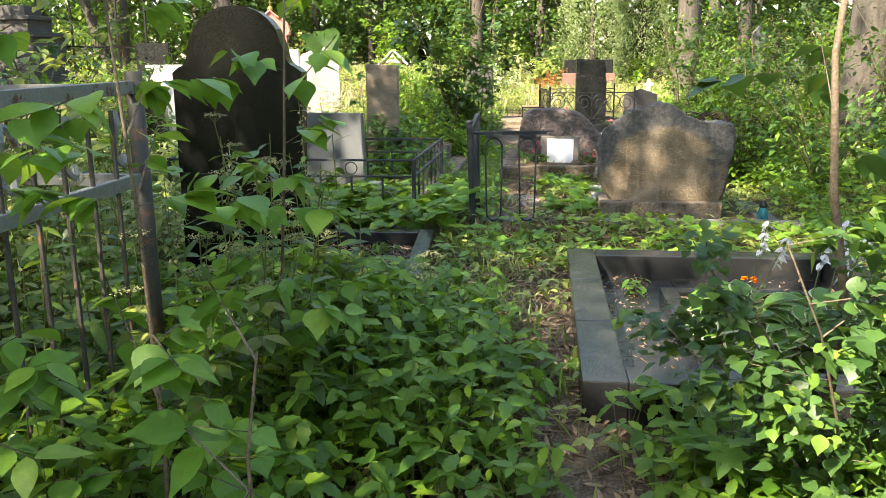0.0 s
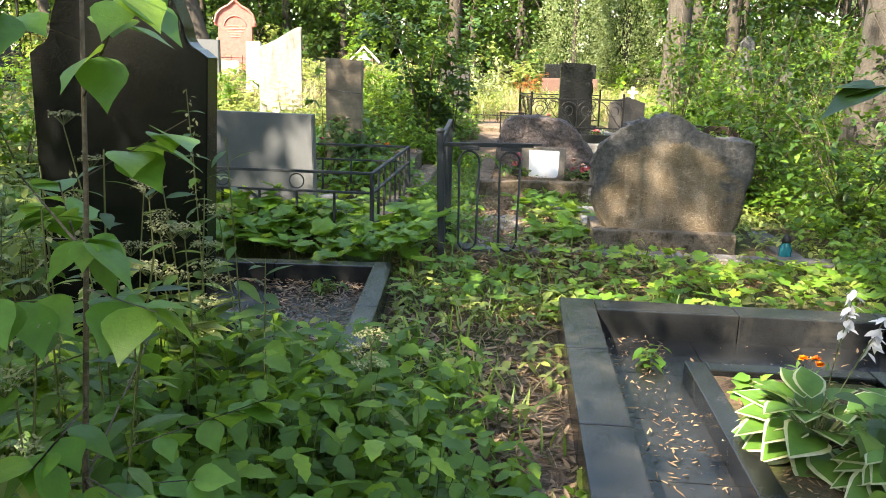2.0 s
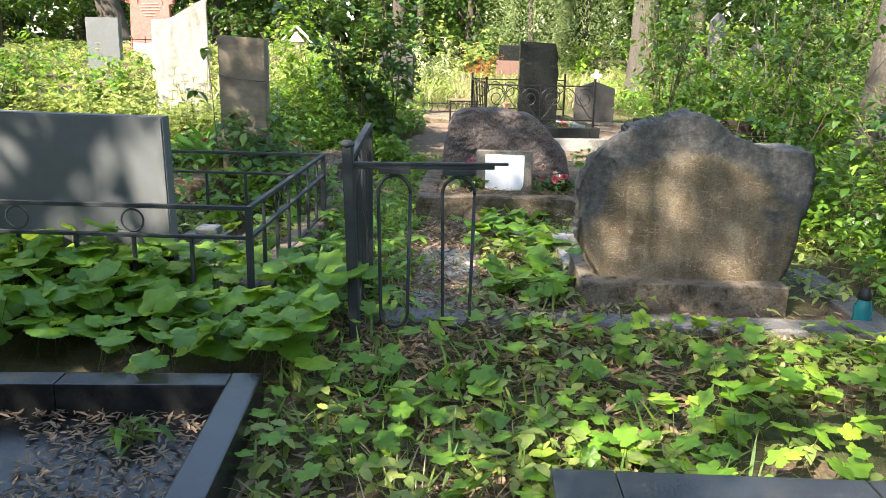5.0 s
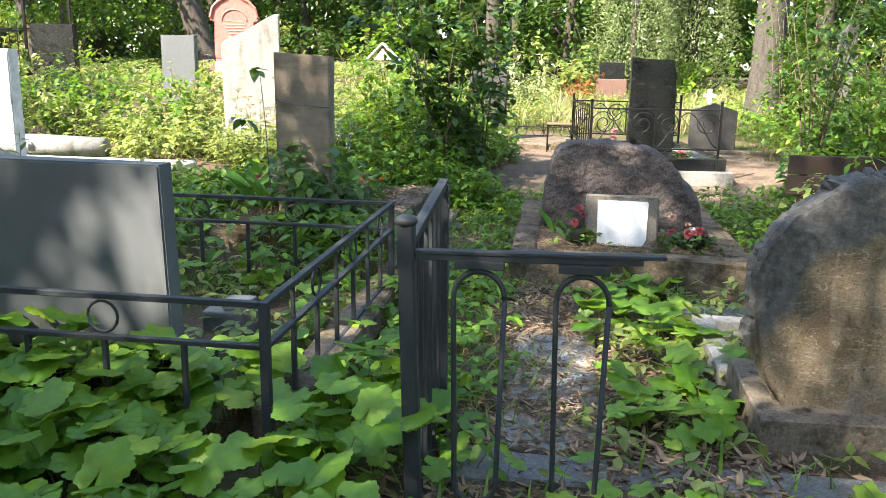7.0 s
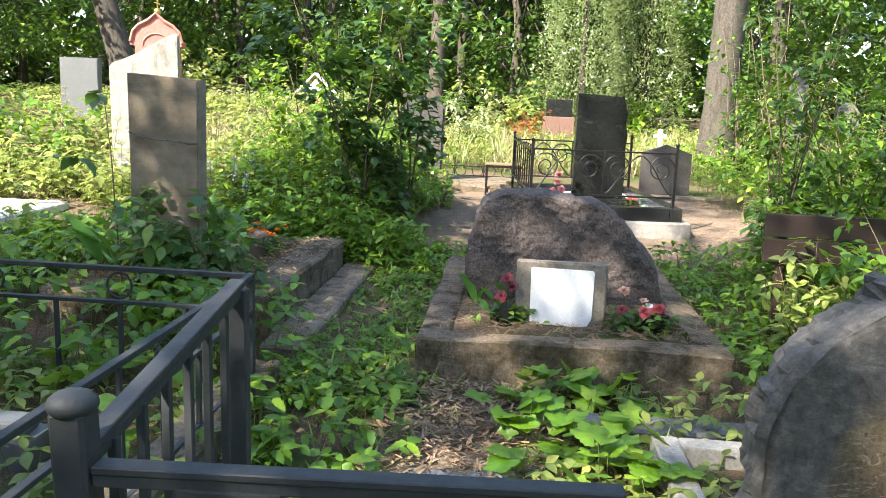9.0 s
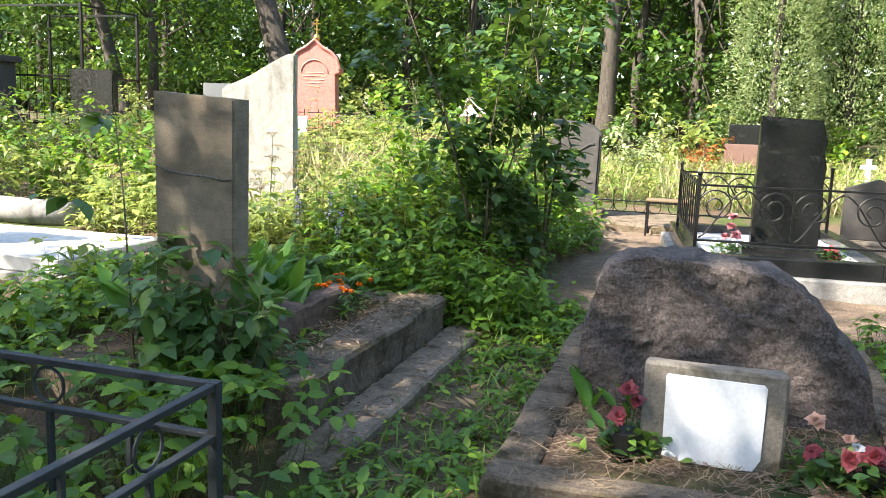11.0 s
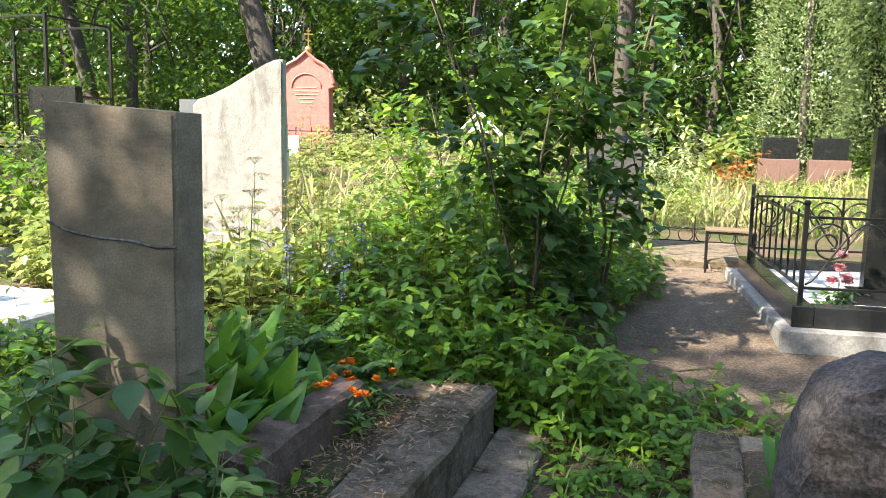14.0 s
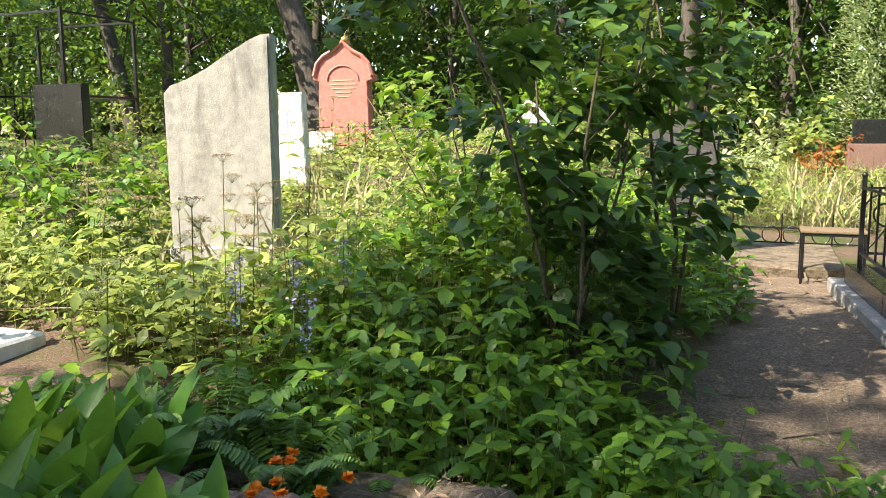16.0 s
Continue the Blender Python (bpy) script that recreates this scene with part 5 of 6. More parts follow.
patch("ground_elder", "tall dark green ground elder in front of the litter grave", "elder", -1.9, -0.2, 2.7, 4.66, 230, 0.56, 0.09, 35, TOOTHED, cover=2.0, tiers=2, shaped=lambda x, y: smooth01(-0.2, -0.6, x))
patch("path_weeds", "low trodden green weeds on the path", "elder", -1.25, -0.5, 10.0, 13.6, 430, 0.08, 0.052, 21, cover=1.7)
patch("path_weeds", "low green weeds where the path meets the yard", "elder", -1.5, 0.5, 13.1, 14.8, 330, 0.17, 0.07, 22, TOOTHED, cover=1.7, shaped=lambda x, y: smooth01(14.25, 13.6, y + 0.3 * x))
patch("ground_elder", "dark weeds beside the long grave", "elder", -5.2, -2.9, 9.9, 13.4, 190, 0.36, 0.085, 23, TOOTHED, cover=1.8, tiers=2)
patch("ground_elder", "weeds between low fence and long grave", "elder", -3.4, -1.3, 10.1, 11.3, 230, 0.42, 0.09, 24, TOOTHED, cover=1.9)
patch("grave_weeds", "small weeds on the long grave", "elder", -2.9, -1.75, 11.2, 12.6, 60, 0.3, 0.06, 25)
ramp_h = lambda x, y: 0.55 + 0.55 * smooth01(13.2, 15.0, y) * smooth01(-0.75, -1.7, x)
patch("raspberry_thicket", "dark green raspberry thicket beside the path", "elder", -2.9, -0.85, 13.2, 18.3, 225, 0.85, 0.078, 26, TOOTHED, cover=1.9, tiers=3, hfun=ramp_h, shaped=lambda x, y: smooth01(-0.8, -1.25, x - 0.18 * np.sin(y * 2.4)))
# sunny patches below get their brightness partly from the sunlit leaf colour
patch("sunny_thicket", "bright yellow-green sunlit thicket on the rise", "elder_sunlit", -6.5, -1.7, 13.9, 19.6, 120, 0.62, 0.08, 27, OVATE_M, cover=1.9, tiers=3, hfun=lambda x, y: (0.55 + 0.5 * smooth01(-3.9, -2.9, x)) * (1 - 0.45 * smooth01(15.5, 17.5, y)))
patch("sunny_thicket", "bright weeds among the stones on the rise", "elder_sunlit", -13, -2.2, 19.0, 29, 46, 0.3, 0.10, 28, OVATE_LO, cover=1.8)
patch("sunny_meadow", "tall sunlit yellow-green weeds behind the monument", "elder_sunlit", -2.4, 12, 20.7, 30, 60, 0.5, 0.08, 29, OVATE_LO, cover=1.9)
patch("side_weeds", "weeds around the yard", "elder", 1.15, 3.2, 10.4, 14.0, 260, 0.26, 0.065, 30, cover=1.8)
patch("side_weeds", "weeds at the edge of the yard", "elder", 2.5, 8, 14.0, 21.0, 90, 0.6, 0.10, 31, OVATE_M)
patch("side_thicket", "green thicket of weeds on the east side", "elder", 2.3, 8, 2.0, 14.0, 72, 0.65, 0.085, 32, OVATE_LO, cover=1.8, tiers=2, hfun=lambda x, y: 0.6 + 0.5 * smooth01(2.6, 4.5, x))
patch("west_thicket", "green thicket of weeds on the west side", "elder_sunlit", -9, -3.8, 3.0, 16.0, 48, 0.55, 0.095, 33, OVATE_LO, cover=1.8, tiers=2)
patch("west_thicket", "weeds behind the old fence", "elder_sunlit", -5, -2.2, 0.5, 7.0, 130, 0.8, 0.085, 34, OVATE_M, cover=1.8, tiers=2)


def grass(name, label, x0, x1, y0, y1, dens, h, seed, shaped=None, mat="grass"):
    L = Leaves(seed)
    x, y = scatter(L.r, x0, x1, y0, y1, dens, lambda x, y: clear(x, y, ()))
    k = L.r.uniform(0, 1, len(x)) < patchy(x, y, 1.4, seed) ** 1.5 * 1.6
    if shaped is not None:
        k &= L.r.uniform(0, 1, len(x)) < shaped(x, y)
    x, y = x[k], y[k]
    n = len(x)
    L.add(BLADE, np.stack([x, y, height(x, y) - 0.01], -1), L.r.uniform(0, 6.28, n), L.r.normal(1.15, 0.25, n), h * L.r.uniform(0.5, 1.3, n), wide=0.5 if mat == "straw" else 1.0)
    stuff(L, name, label, [M[mat]], "grass")


grass("grass", "thin pale grass along the track", -0.9, 1.0, 2.5, 8.0, 260, 0.16, 41)
grass("grass", "thin grass along the lane", -1.3, 0.8, 7.9, 14.0, 220, 0.12, 42)
grass("grass", "tall pale grass in the sun", -2.0, 8.0, 20.8, 27.0, 60, 0.5, 43)
grass("grass", "dry pale straw-coloured grass in the sun behind the yard", -2.4, 8.0, 20.6, 27.0, 130, 0.55, 45, None, "straw")
grass("grass", "dry straw stalks among the sunlit weeds", -5.5, -2.0, 14.5, 20.0, 45, 0.6, 46, None, "straw")
grass("grass", "thin straw along the granite kerb", -0.4, 0.18, 3.4, 6.5, 160, 0.16, 47, None, "straw")
grass("grass", "grass on the long grave", -2.9, -1.75, 11.1, 13.0, 160, 0.1, 44)


def litter(name, label, x0, x1, y0, y1, dens, mat, shape, size, seed, z=None, keep=None):
    L = Leaves(seed)
    x, y = scatter(L.r, x0, x1, y0, y1, dens, keep)
    n = len(x)
    zz = (height(x, y) if z is None else z) + L.r.uniform(0.004, 0.014, n)
    if shape is OVATE_LO:
        shape, size = CURL, size * 1.7
    L.add(shape, np.stack([x, y, zz], -1), L.r.uniform(0, 6.28, n), L.r.normal(0.0, 0.15, n), size * L.r.uniform(0.4, 1.5, n))
    stuff(L, name, label, [M[mat]], "litter")


litter("dry_leaves", "dry brown leaves on the track", -0.9, 0.9, 2.2, 8.2, 420, "needle", OVATE_LO, 0.04, 51, None, lambda x, y: clear(x, y))
litter("dry_needles", "brown needles and bark bits on the grave slab", -2.2, -1.0, 4.9, 6.6, 1900, "needle", OVATE_LO, 0.022, 52, -0.014, lambda x, y: (patchy(x, y, 2.6, 3.0) > 0.22) & ~((x < -1.4) & (y > 4.9) & (y < 5.2)) & (x < -0.98 - (y - 6.76) * 0.07 - 0.05))
litter("dry_leaves", "a few dry leaves on the granite slab", 0.4, 1.94, 3.63, 5.82, 60, "dry_leaf", OVATE_LO, 0.022, 53, -0.022, lambda x, y: ~((x > 0.74) & (x < 1.74) & (y > 3.7) & (y < 5.25)))
litter("dry_needles", "dry needles on the lane", -0.6, 0.6, 7.8, 10.6, 700, "needle", OVATE_LO, 0.035, 54, None, lambda x, y: clear(x, y))
litter("dry_needles", "pinkish litter covering the narrow lane", -0.45, 0.1, 8.1, 10.5, 1500, "needle", CURL, 0.04, 67, -0.02, None)
litter("dry_leaves", "brown dead leaves on the ground before the gate", -1.0, 1.9, 6.9, 7.85, 420, "dry_leaf", OVATE_LO, 0.04, 68, None, lambda x, y: clear(x, y))
litter("dry_needles", "litter on the granite slab", 0.41, 0.75, 3.65, 5.8, 420, "dry_leaf", CURL, 0.024, 69, -0.022)
litter("dry_leaves", "brown litter on the soil of the flower bed", 0.87, 1.61, 3.86, 5.1, 700, "dry_leaf", CURL, 0.03, 71, 0.045)
litter("dry_needles", "pale straw beside the granite kerb", -0.25, 0.17, 3.6, 6.4, 900, "needle", CURL, 0.05, 70, None)
litter("dry_needles", "dry needles on the plinth", -0.36, 0.91, 10.87, 11.6, 2600, "needle", NEEDLE, 0.08, 55, 0.158)
litter("dry_needles", "dry needles along the plinth kerbs", -0.54, 1.09, 10.7, 10.85, 1300, "needle", NEEDLE, 0.06, 56, 0.155)
litter("dry_needles", "dry needles along the plinth sides", -0.55, -0.36, 10.87, 13.1, 1500, "needle", NEEDLE, 0.06, 63, 0.152)
litter("dry_needles", "dry needles along the plinth sides", 0.9, 1.1, 10.87, 13.1, 1500, "needle", NEEDLE, 0.06, 64, 0.152)
litter("dry_needles", "needles and twigs over the bare dirt yard", -1.4, 3.4, 13.2, 18.5, 300, "needle", NEEDLE, 0.08, 57, None, lambda x, y: clear(x, y))
litter("dry_needles", "litter on the long grave", -2.88, -1.74, 11.44, 12.98, 2600, "dry_leaf", OVATE_LO, 0.016, 58, 0.185, lambda x, y: ~((x > -2.12) & (x < -1.91) & (y < 12.75) & (y > 11.7)) & ~((x < -2.0) & (x > -2.5) & (y < 11.8) & (y > 11.4)))
litter("dry_needles", "litter on the concrete kerbs", -1.71, -1.47, 11.27, 13.19, 1300, "needle", OVATE_LO, 0.018, 59, 0.218)
litter("dry_needles", "litter on the sunken slabs", -1.45, -1.2, 10.9, 13.4, 800, "needle", OVATE_LO, 0.018, 60, -0.004)
litter("dry_leaves", "dry leaves on the path", -1.2, -0.5, 9.9, 13.6, 120, "dry_leaf", OVATE_LO, 0.045, 61)
litter("dry_leaves", "dry leaves round the boulder base", -0.6, 2.2, 7.7, 8.3, 260, "needle", OVATE_LO, 0.04, 62, None, lambda x, y: clear(x, y))


litter("fallen_twigs", "dry fallen twigs on the ground", -1.2, 3.2, 13.4, 18.2, 14, "twig", NEEDLE, 0.3, 65, None, lambda x, y: clear(x, y))
litter("fallen_twigs", "dry fallen twigs on the track", -0.8, 0.8, 1.8, 10.5, 14, "twig", NEEDLE, 0.26, 66, None, lambda x, y: clear(x, y))


def weed(x, y, h, seed, kind="nettle"):
    """One tall weed: a stalk with leaf pairs, or an umbel plant."""
    L = Leaves(seed)
    z = hz(x, y)
    lean = L.r.normal(0, 0.06, 2)
    at = lambda u: np.array((lean[0] * u * u * h, lean[1] * u * u * h, h * u - 0.02))
    L.rods([at(u) for u in (0, 0.25, 0.5, 0.75)], [at(u) for u in (0.25, 0.5, 0.75, 1.0)], 0.004)
    if kind == "nettle":
        for i in range(14):
            u = 0.2 + 0.8 * i / 14
            a = (i % 2) * 1.57 + L.r.normal(0, 0.2)
            for s in (0, np.pi):
                L.add(OVATE, [at(u)], a + s, L.r.normal(-0.15, 0.2), (0.12 - 0.07 * u) * L.r.uniform(0.8, 1.2), wide=0.8)
        mats, lab = [M["nettle"], M["stem"], M["cream_umbel"]], "tall green nettle stalk with paired leaves"
        n = 40
        us = L.r.uniform(0.6, 1.0, n)
        L.add(OVATE_LO, [at(u) + np.r_[L.r.normal(0, 0.012, 2), 0] for u in us], L.r.uniform(0, 6.28, n), L.r.normal(-0.6, 0.4, n), 0.022, mat=2)
    elif kind == "lance":
        for i in range(26):
            u = 0.15 + 0.85 * i / 26
            L.add(LANCE, [at(u)], i * 2.4, L.r.normal(0.1, 0.25), (0.16 - 0.07 * u) * L.r.uniform(0.8, 1.2), wide=1.3)
        mats, lab = [M["nettle"], M["stem"]], "tall willowherb stalk with narrow leaves"
    else:
        mats = [M["elder_sunlit"], M["stem"], M["dry_umbel" if kind == "dry" else "cream_umbel"]]
        lab = "tall umbel weed with a %s flower head" % ("dry brown" if kind == "dry" else "cream")
        for i in range(5):
            u = 0.2 + 0.13 * i
            a = L.r.uniform(0, 6.28)
            L.add(OVATE, [at(u)] * 3, [a - 0.8, a, a + 0.8], -0.1, 0.12 * L.r.uniform(0.8, 1.2))
        for hd in range(3):
            c = at(1.0 - 0.12 * hd) + (np.r_[L.r.normal(0, 0.05, 2), 0.0] if hd else 0)
            k = 13
            q = np.linspace(0, 6.28, k, endpoint=False)
            rr = 0.055 * np.sqrt(L.r.uniform(0.1, 1, k))
            tips = c + np.stack([np.cos(q) * rr, np.sin(q) * rr, 0.05 - 4 * rr * rr], -1)
            L.rods([c] * k, tips, 0.0012)
            f = np.repeat(tips, 9, 0) + L.r.normal(0, 0.008, (k * 9, 3)) * (1, 1, 0.5)
            L.add(OVATE_LO, f, L.r.uniform(0, 6.28, len(f)), L.r.normal(0, 0.4, len(f)), 0.011, mat=2)
    ob = L.make("tall_weed", mats)
    ob.location = (x, y, z)
    tagged(ob, lab, "weed", "tall weeds")


wr = np.random.default_rng(77)
for i in range(40):
    weed(wr.uniform(-2.2, -0.85), wr.uniform(2.4, 4.4), wr.uniform(0.8, 1.3), 100 + i, ("nettle", "lance", "umbel", "lance")[i % 4])
for i, (x, y, h, k) in enumerate(((-1.25, 3.9, 1.05, "umbel"), (-1.05, 3.7, 0.95, "umbel"), (-1.35, 4.3, 0.9, "umbel"), (-1.28, 3.35, 1.2, "nettle"), (-0.95, 4.25, 0.62, "lance"), (-1.5, 4.0, 1.15, "nettle"), (-1.25, 4.3, 1.42, "nettle"), (-0.98, 3.95, 0.98, "umbel"), (-0.55, 3.95, 0.6, "umbel"))):
    weed(x, y, h, 140 + i, k)
for i in range(20):
    weed(wr.uniform(-4.9, -2.9), wr.uniform(13.6, 15.0), wr.uniform(0.55, 0.95), 160 + i, ("dry", "umbel", "dry")[i % 3])
for i in range(22):
    weed(wr.uniform(-6.8, -3.4), wr.uniform(15.5, 20), wr.uniform(0.7, 1.1), 190 + i, ("dry", "umbel", "umbel")[i % 3])
for i in range(16):
    weed(wr.uniform(-8, -3.0), wr.uniform(8, 11.4), wr.uniform(0.9, 1.4), 220 + i, ("lance", "nettle", "umbel")[i % 3])
for i in range(18):
    weed(wr.uniform(2.6, 5.5), wr.uniform(4.5, 14), wr.uniform(0.8, 1.4), 250 + i, ("nettle", "lance")[i % 2])


def shrub(name, label, x, y, h, r, mat, n, size, seed, shape=OVATE_M, low=0.15, stems=7, twig="twig", droop=-0.2, cat="shrub", lean=(0, 0)):
    """Several branching stems with leaves along the outer twigs."""
    t = thing(name, label, cat, pose(x, y, hz(x, y) - 0.03))
    L = Leaves(seed)
    W = Leaves(seed + 1)
    per = max(1, n // (stems * 9))
    for s in range(stems):
        a = 6.2832 * s / stems + L.r.normal(0, 0.3)
        out, top = r * L.r.uniform(0.35, 1.0), h * L.r.uniform(0.65, 1.0)
        pts = [np.array((math.cos(a) * out * u ** 1.4 + lean[0] * u * h, math.sin(a) * out * u ** 1.4 + lean[1] * u * h, top * u)) + (L.r.normal(0, 0.03, 3) * h * 0.3 if 0 < u < 1 else 0) for u in (0, 0.25, 0.5, 0.75, 1.0)]
        rad = 0.005 + 0.002 * h
        part_np("stem", *tube_arrays([tuple(p) for p in pts], [rad, rad * 0.85, rad * 0.65, rad * 0.45, rad * 0.25], 5), [M[twig]], t)
        for b in range(9):
            u = low + (1 - low) * (b + L.r.uniform(0, 1)) / 9
            i = min(3, int(u * 4))
            p = pts[i] + (pts[i + 1] - pts[i]) * (u * 4 - i)
            d = L.r.normal(0, 1, 3) * (1, 1, 0.45)
            d = d / np.linalg.norm(d) * r * 0.5 * L.r.uniform(0.5, 1.1)
            q = p + d
            q[2] = max(q[2], 0.12)
            W.rods([p], [q], 0.003 + 0.0012 * h, 0)
            us = L.r.uniform(0.25, 1.05, per)
            P = p + (q - p) * us[:, None] + L.r.normal(0, 0.03 * h ** 0.5, (per, 3))
            ya = np.arctan2(d[0], d[1]) + L.r.choice([-0.9, 0.9, 0.0], per) + L.r.normal(0, 0.5, per)
            L.add(shape, P, ya, droop + L.r.normal(0, 0.4, per), size * L.r.uniform(0.55, 1.2, per))
    tagged(W.make("twig_spray", [M[twig]], t), kind="stuff")
    tagged(L.make("foliage", [M[mat]], t), kind="stuff")
    return t


shrub("lilac_sapling", "tall leafy sapling with dark heart-shaped leaves in the thicket", -1.6, 14.55, 3.3, 1.15, "shrub", 1900, 0.105, 301, BROAD, 0.1, 6)
shrub("lilac_sapling", "slender sapling with dark leaves by the thicket", -1.2, 15.3, 3.8, 0.9, "lilac", 1000, 0.115, 303, BROAD, 0.12, 4)
shrub("bush", "bushy green shrub in the thicket", -2.4, 15.6, 1.7, 0.8, "elder", 900, 0.1, 305, OVATE)
shrub("peony_bush", "leafy shoots with long dark green leaves beside the beige stele", -2.12, 11.2, 0.95, 0.36, "lilac", 620, 0.115, 307, OVATE, 0.25, 9, "stem")
shrub("peony_bush", "leafy shoots in front of the beige stele", -1.8, 11.25, 0.68, 0.26, "lilac", 320, 0.1, 309, OVATE, 0.2, 7, "stem")
# darker leaf colours here stand in for shade over the east side
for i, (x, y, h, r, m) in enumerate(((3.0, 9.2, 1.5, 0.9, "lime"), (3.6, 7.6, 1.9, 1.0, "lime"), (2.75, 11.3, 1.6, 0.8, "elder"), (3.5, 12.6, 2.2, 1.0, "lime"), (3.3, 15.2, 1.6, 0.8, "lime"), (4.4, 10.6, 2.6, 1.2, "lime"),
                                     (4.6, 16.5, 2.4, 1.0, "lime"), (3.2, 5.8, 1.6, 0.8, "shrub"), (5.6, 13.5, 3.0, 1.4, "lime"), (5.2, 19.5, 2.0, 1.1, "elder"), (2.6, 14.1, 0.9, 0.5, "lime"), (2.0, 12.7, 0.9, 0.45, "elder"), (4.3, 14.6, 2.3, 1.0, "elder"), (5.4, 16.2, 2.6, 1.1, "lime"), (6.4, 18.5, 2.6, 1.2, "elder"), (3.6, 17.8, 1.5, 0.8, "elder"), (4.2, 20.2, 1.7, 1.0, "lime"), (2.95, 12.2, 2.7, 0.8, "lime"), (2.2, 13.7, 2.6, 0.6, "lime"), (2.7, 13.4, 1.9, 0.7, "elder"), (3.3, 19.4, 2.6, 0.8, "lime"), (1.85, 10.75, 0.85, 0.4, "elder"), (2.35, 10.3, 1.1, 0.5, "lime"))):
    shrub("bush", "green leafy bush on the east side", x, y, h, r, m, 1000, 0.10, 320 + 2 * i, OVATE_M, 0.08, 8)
for i, (x, y, h, r, m) in enumerate(((-3.3, 4.6, 1.9, 0.9, "elder_sunlit"), (-4.6, 6.6, 2.2, 1.1, "lime"), (-5.2, 9.5, 1.6, 1.0, "elder"), (-4.2, 10.6, 0.6, 0.7, "elder_sunlit"), (-6.6, 11.0, 1.0, 0.9, "elder"), (-7.5, 14.6, 1.1, 1.0, "elder_sunlit"),
                                     (-5.6, 17.2, 0.8, 0.9, "elder_sunlit"), (-8.2, 18.0, 1.0, 1.0, "lime"), (-3.2, 2.6, 2.2, 0.8, "elder_sunlit"), (-2.6, 1.9, 2.1, 0.6, "poplar"), (-10.5, 21, 1.0, 1.2, "elder_sunlit"), (-7.0, 15.8, 1.15, 1.0, "elder"), (-8.4, 16.9, 1.1, 1.0, "elder_sunlit"), (-9.9, 17.4, 1.2, 1.1, "elder"), (-5.6, 15.7, 0.9, 0.8, "elder"), (-3.2, 17.0, 0.75, 0.8, "elder_sunlit"), (-6.4, 22.8, 0.6, 0.9, "elder_sunlit"), (-3.6, 22.0, 0.7, 1.0, "elder_sunlit"), (-1.0, 24.2, 1.3, 1.0, "thuja"))):
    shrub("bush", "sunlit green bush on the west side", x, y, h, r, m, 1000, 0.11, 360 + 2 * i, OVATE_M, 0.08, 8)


def spike(x, y, h, seed):
    L = Leaves(seed)
    L.rods([(0, 0, -0.02)], [(0.02, 0, h)], 0.004)
    n = 46
    u = L.r.uniform(0.68, 1.0, n)
    L.add(OVATE_LO, np.stack([0.02 * u + L.r.normal(0, 0.012, n), L.r.normal(0, 0.012, n), h * u], -1), L.r.uniform(0, 6.28, n), L.r.normal(0.2, 0.5, n), 0.022, mat=2)
    k = 18
    L.add(LANCE, np.stack([np.zeros(k), np.zeros(k), L.r.uniform(0.05, 0.6, k) * h], -1), L.r.uniform(0, 6.28, k), L.r.normal(0.2, 0.3, k), 0.12)
    ob = L.make("flower_spike", [M["fern"], M["stem"], M["lilac_petal"]])
    ob.location = (x, y, hz(x, y))
    tagged(ob, "pale blue-violet flower spike among weeds", "flower", "blue flower spikes")


for i, (x, y, h) in enumerate(((-2.75, 13.55, 0.7), (-2.6, 13.75, 0.75), (-2.9, 13.8, 0.7), (-2.45, 13.6, 0.65), (-2.55, 14.1, 0.8))):
    spike(x, y, h, 381 + i)

shrub("bush", "leafy bush in front of the brown planks", 1.62, 11.2, 0.8, 0.35, "elder_sunlit", 500, 0.085, 761, OVATE_M, 0.1, 7)
shrub("bush", "leafy bush in front of the brown planks", 2.25, 11.2, 0.95, 0.4, "elder", 600, 0.09, 763, OVATE_M, 0.1, 7)
eg = np.random.default_rng(391)
for i in range(20):
    shrub("bush", "tall bush at the edge of the wood", -19 + i * 2.0 + eg.uniform(-0.6, 0.6), 28.2 + eg.uniform(-0.8, 1.4), eg.uniform(1.3, 2.4), 1.2, ("lime", "elder_sunlit", "far_leaf", "elder")[i % 4], 520, 0.2, 700 + 2 * i, OVATE_LO, 0.05, 7)
shrub("red_bush", "small bush with orange-red leaves by the twin stones", 0.2, 25.4, 0.95, 0.5, "rust_leaf", 420, 0.1, 745, OVATE_LO, 0.3, 6)


def sapling(name, label, x, y, pts, r, mat, leaves, size, seed, shape):
    """A thin single stem that carries leafy side twigs."""
    t = thing(name, label, "sapling", pose(x, y, hz(x, y) - 0.03))
    part("stem", tube(pts, [r * (1 - 0.6 * i / (len(pts) - 1)) for i in range(len(pts))], 8), M["twig"], t, "", True)
    L, W = Leaves(seed), Leaves(seed + 1)
    P = [np.array(p) for p in pts]
    for i in range(leaves // 7):
        u = L.r.uniform(0.3, 1.0) * (len(P) - 1)
        k = min(len(P) - 2, int(u))
        p = P[k] + (P[k + 1] - P[k]) * (u - k)
        a = L.r.uniform(0, 6.28)
        d = np.array((math.cos(a), math.sin(a), L.r.uniform(-0.2, 0.6))) * L.r.uniform(0.15, 0.5)
        W.rods([p], [p + d], 0.004, 0)
        us = L.r.uniform(0.3, 1.0, 7)
        L.add(shape, p + d * us[:, None], a * 0 + np.arctan2(d[0], d[1]) + L.r.choice([-1, 0, 1], 7) + L.r.normal(0, 0.3, 7), L.r.normal(-0.35, 0.3, 7), size * L.r.uniform(0.6, 1.2, 7))
    tagged(W.make("twig_spray", [M["twig"]], t), kind="stuff")
    tagged(L.make("foliage", [M[mat]], t), kind="stuff")


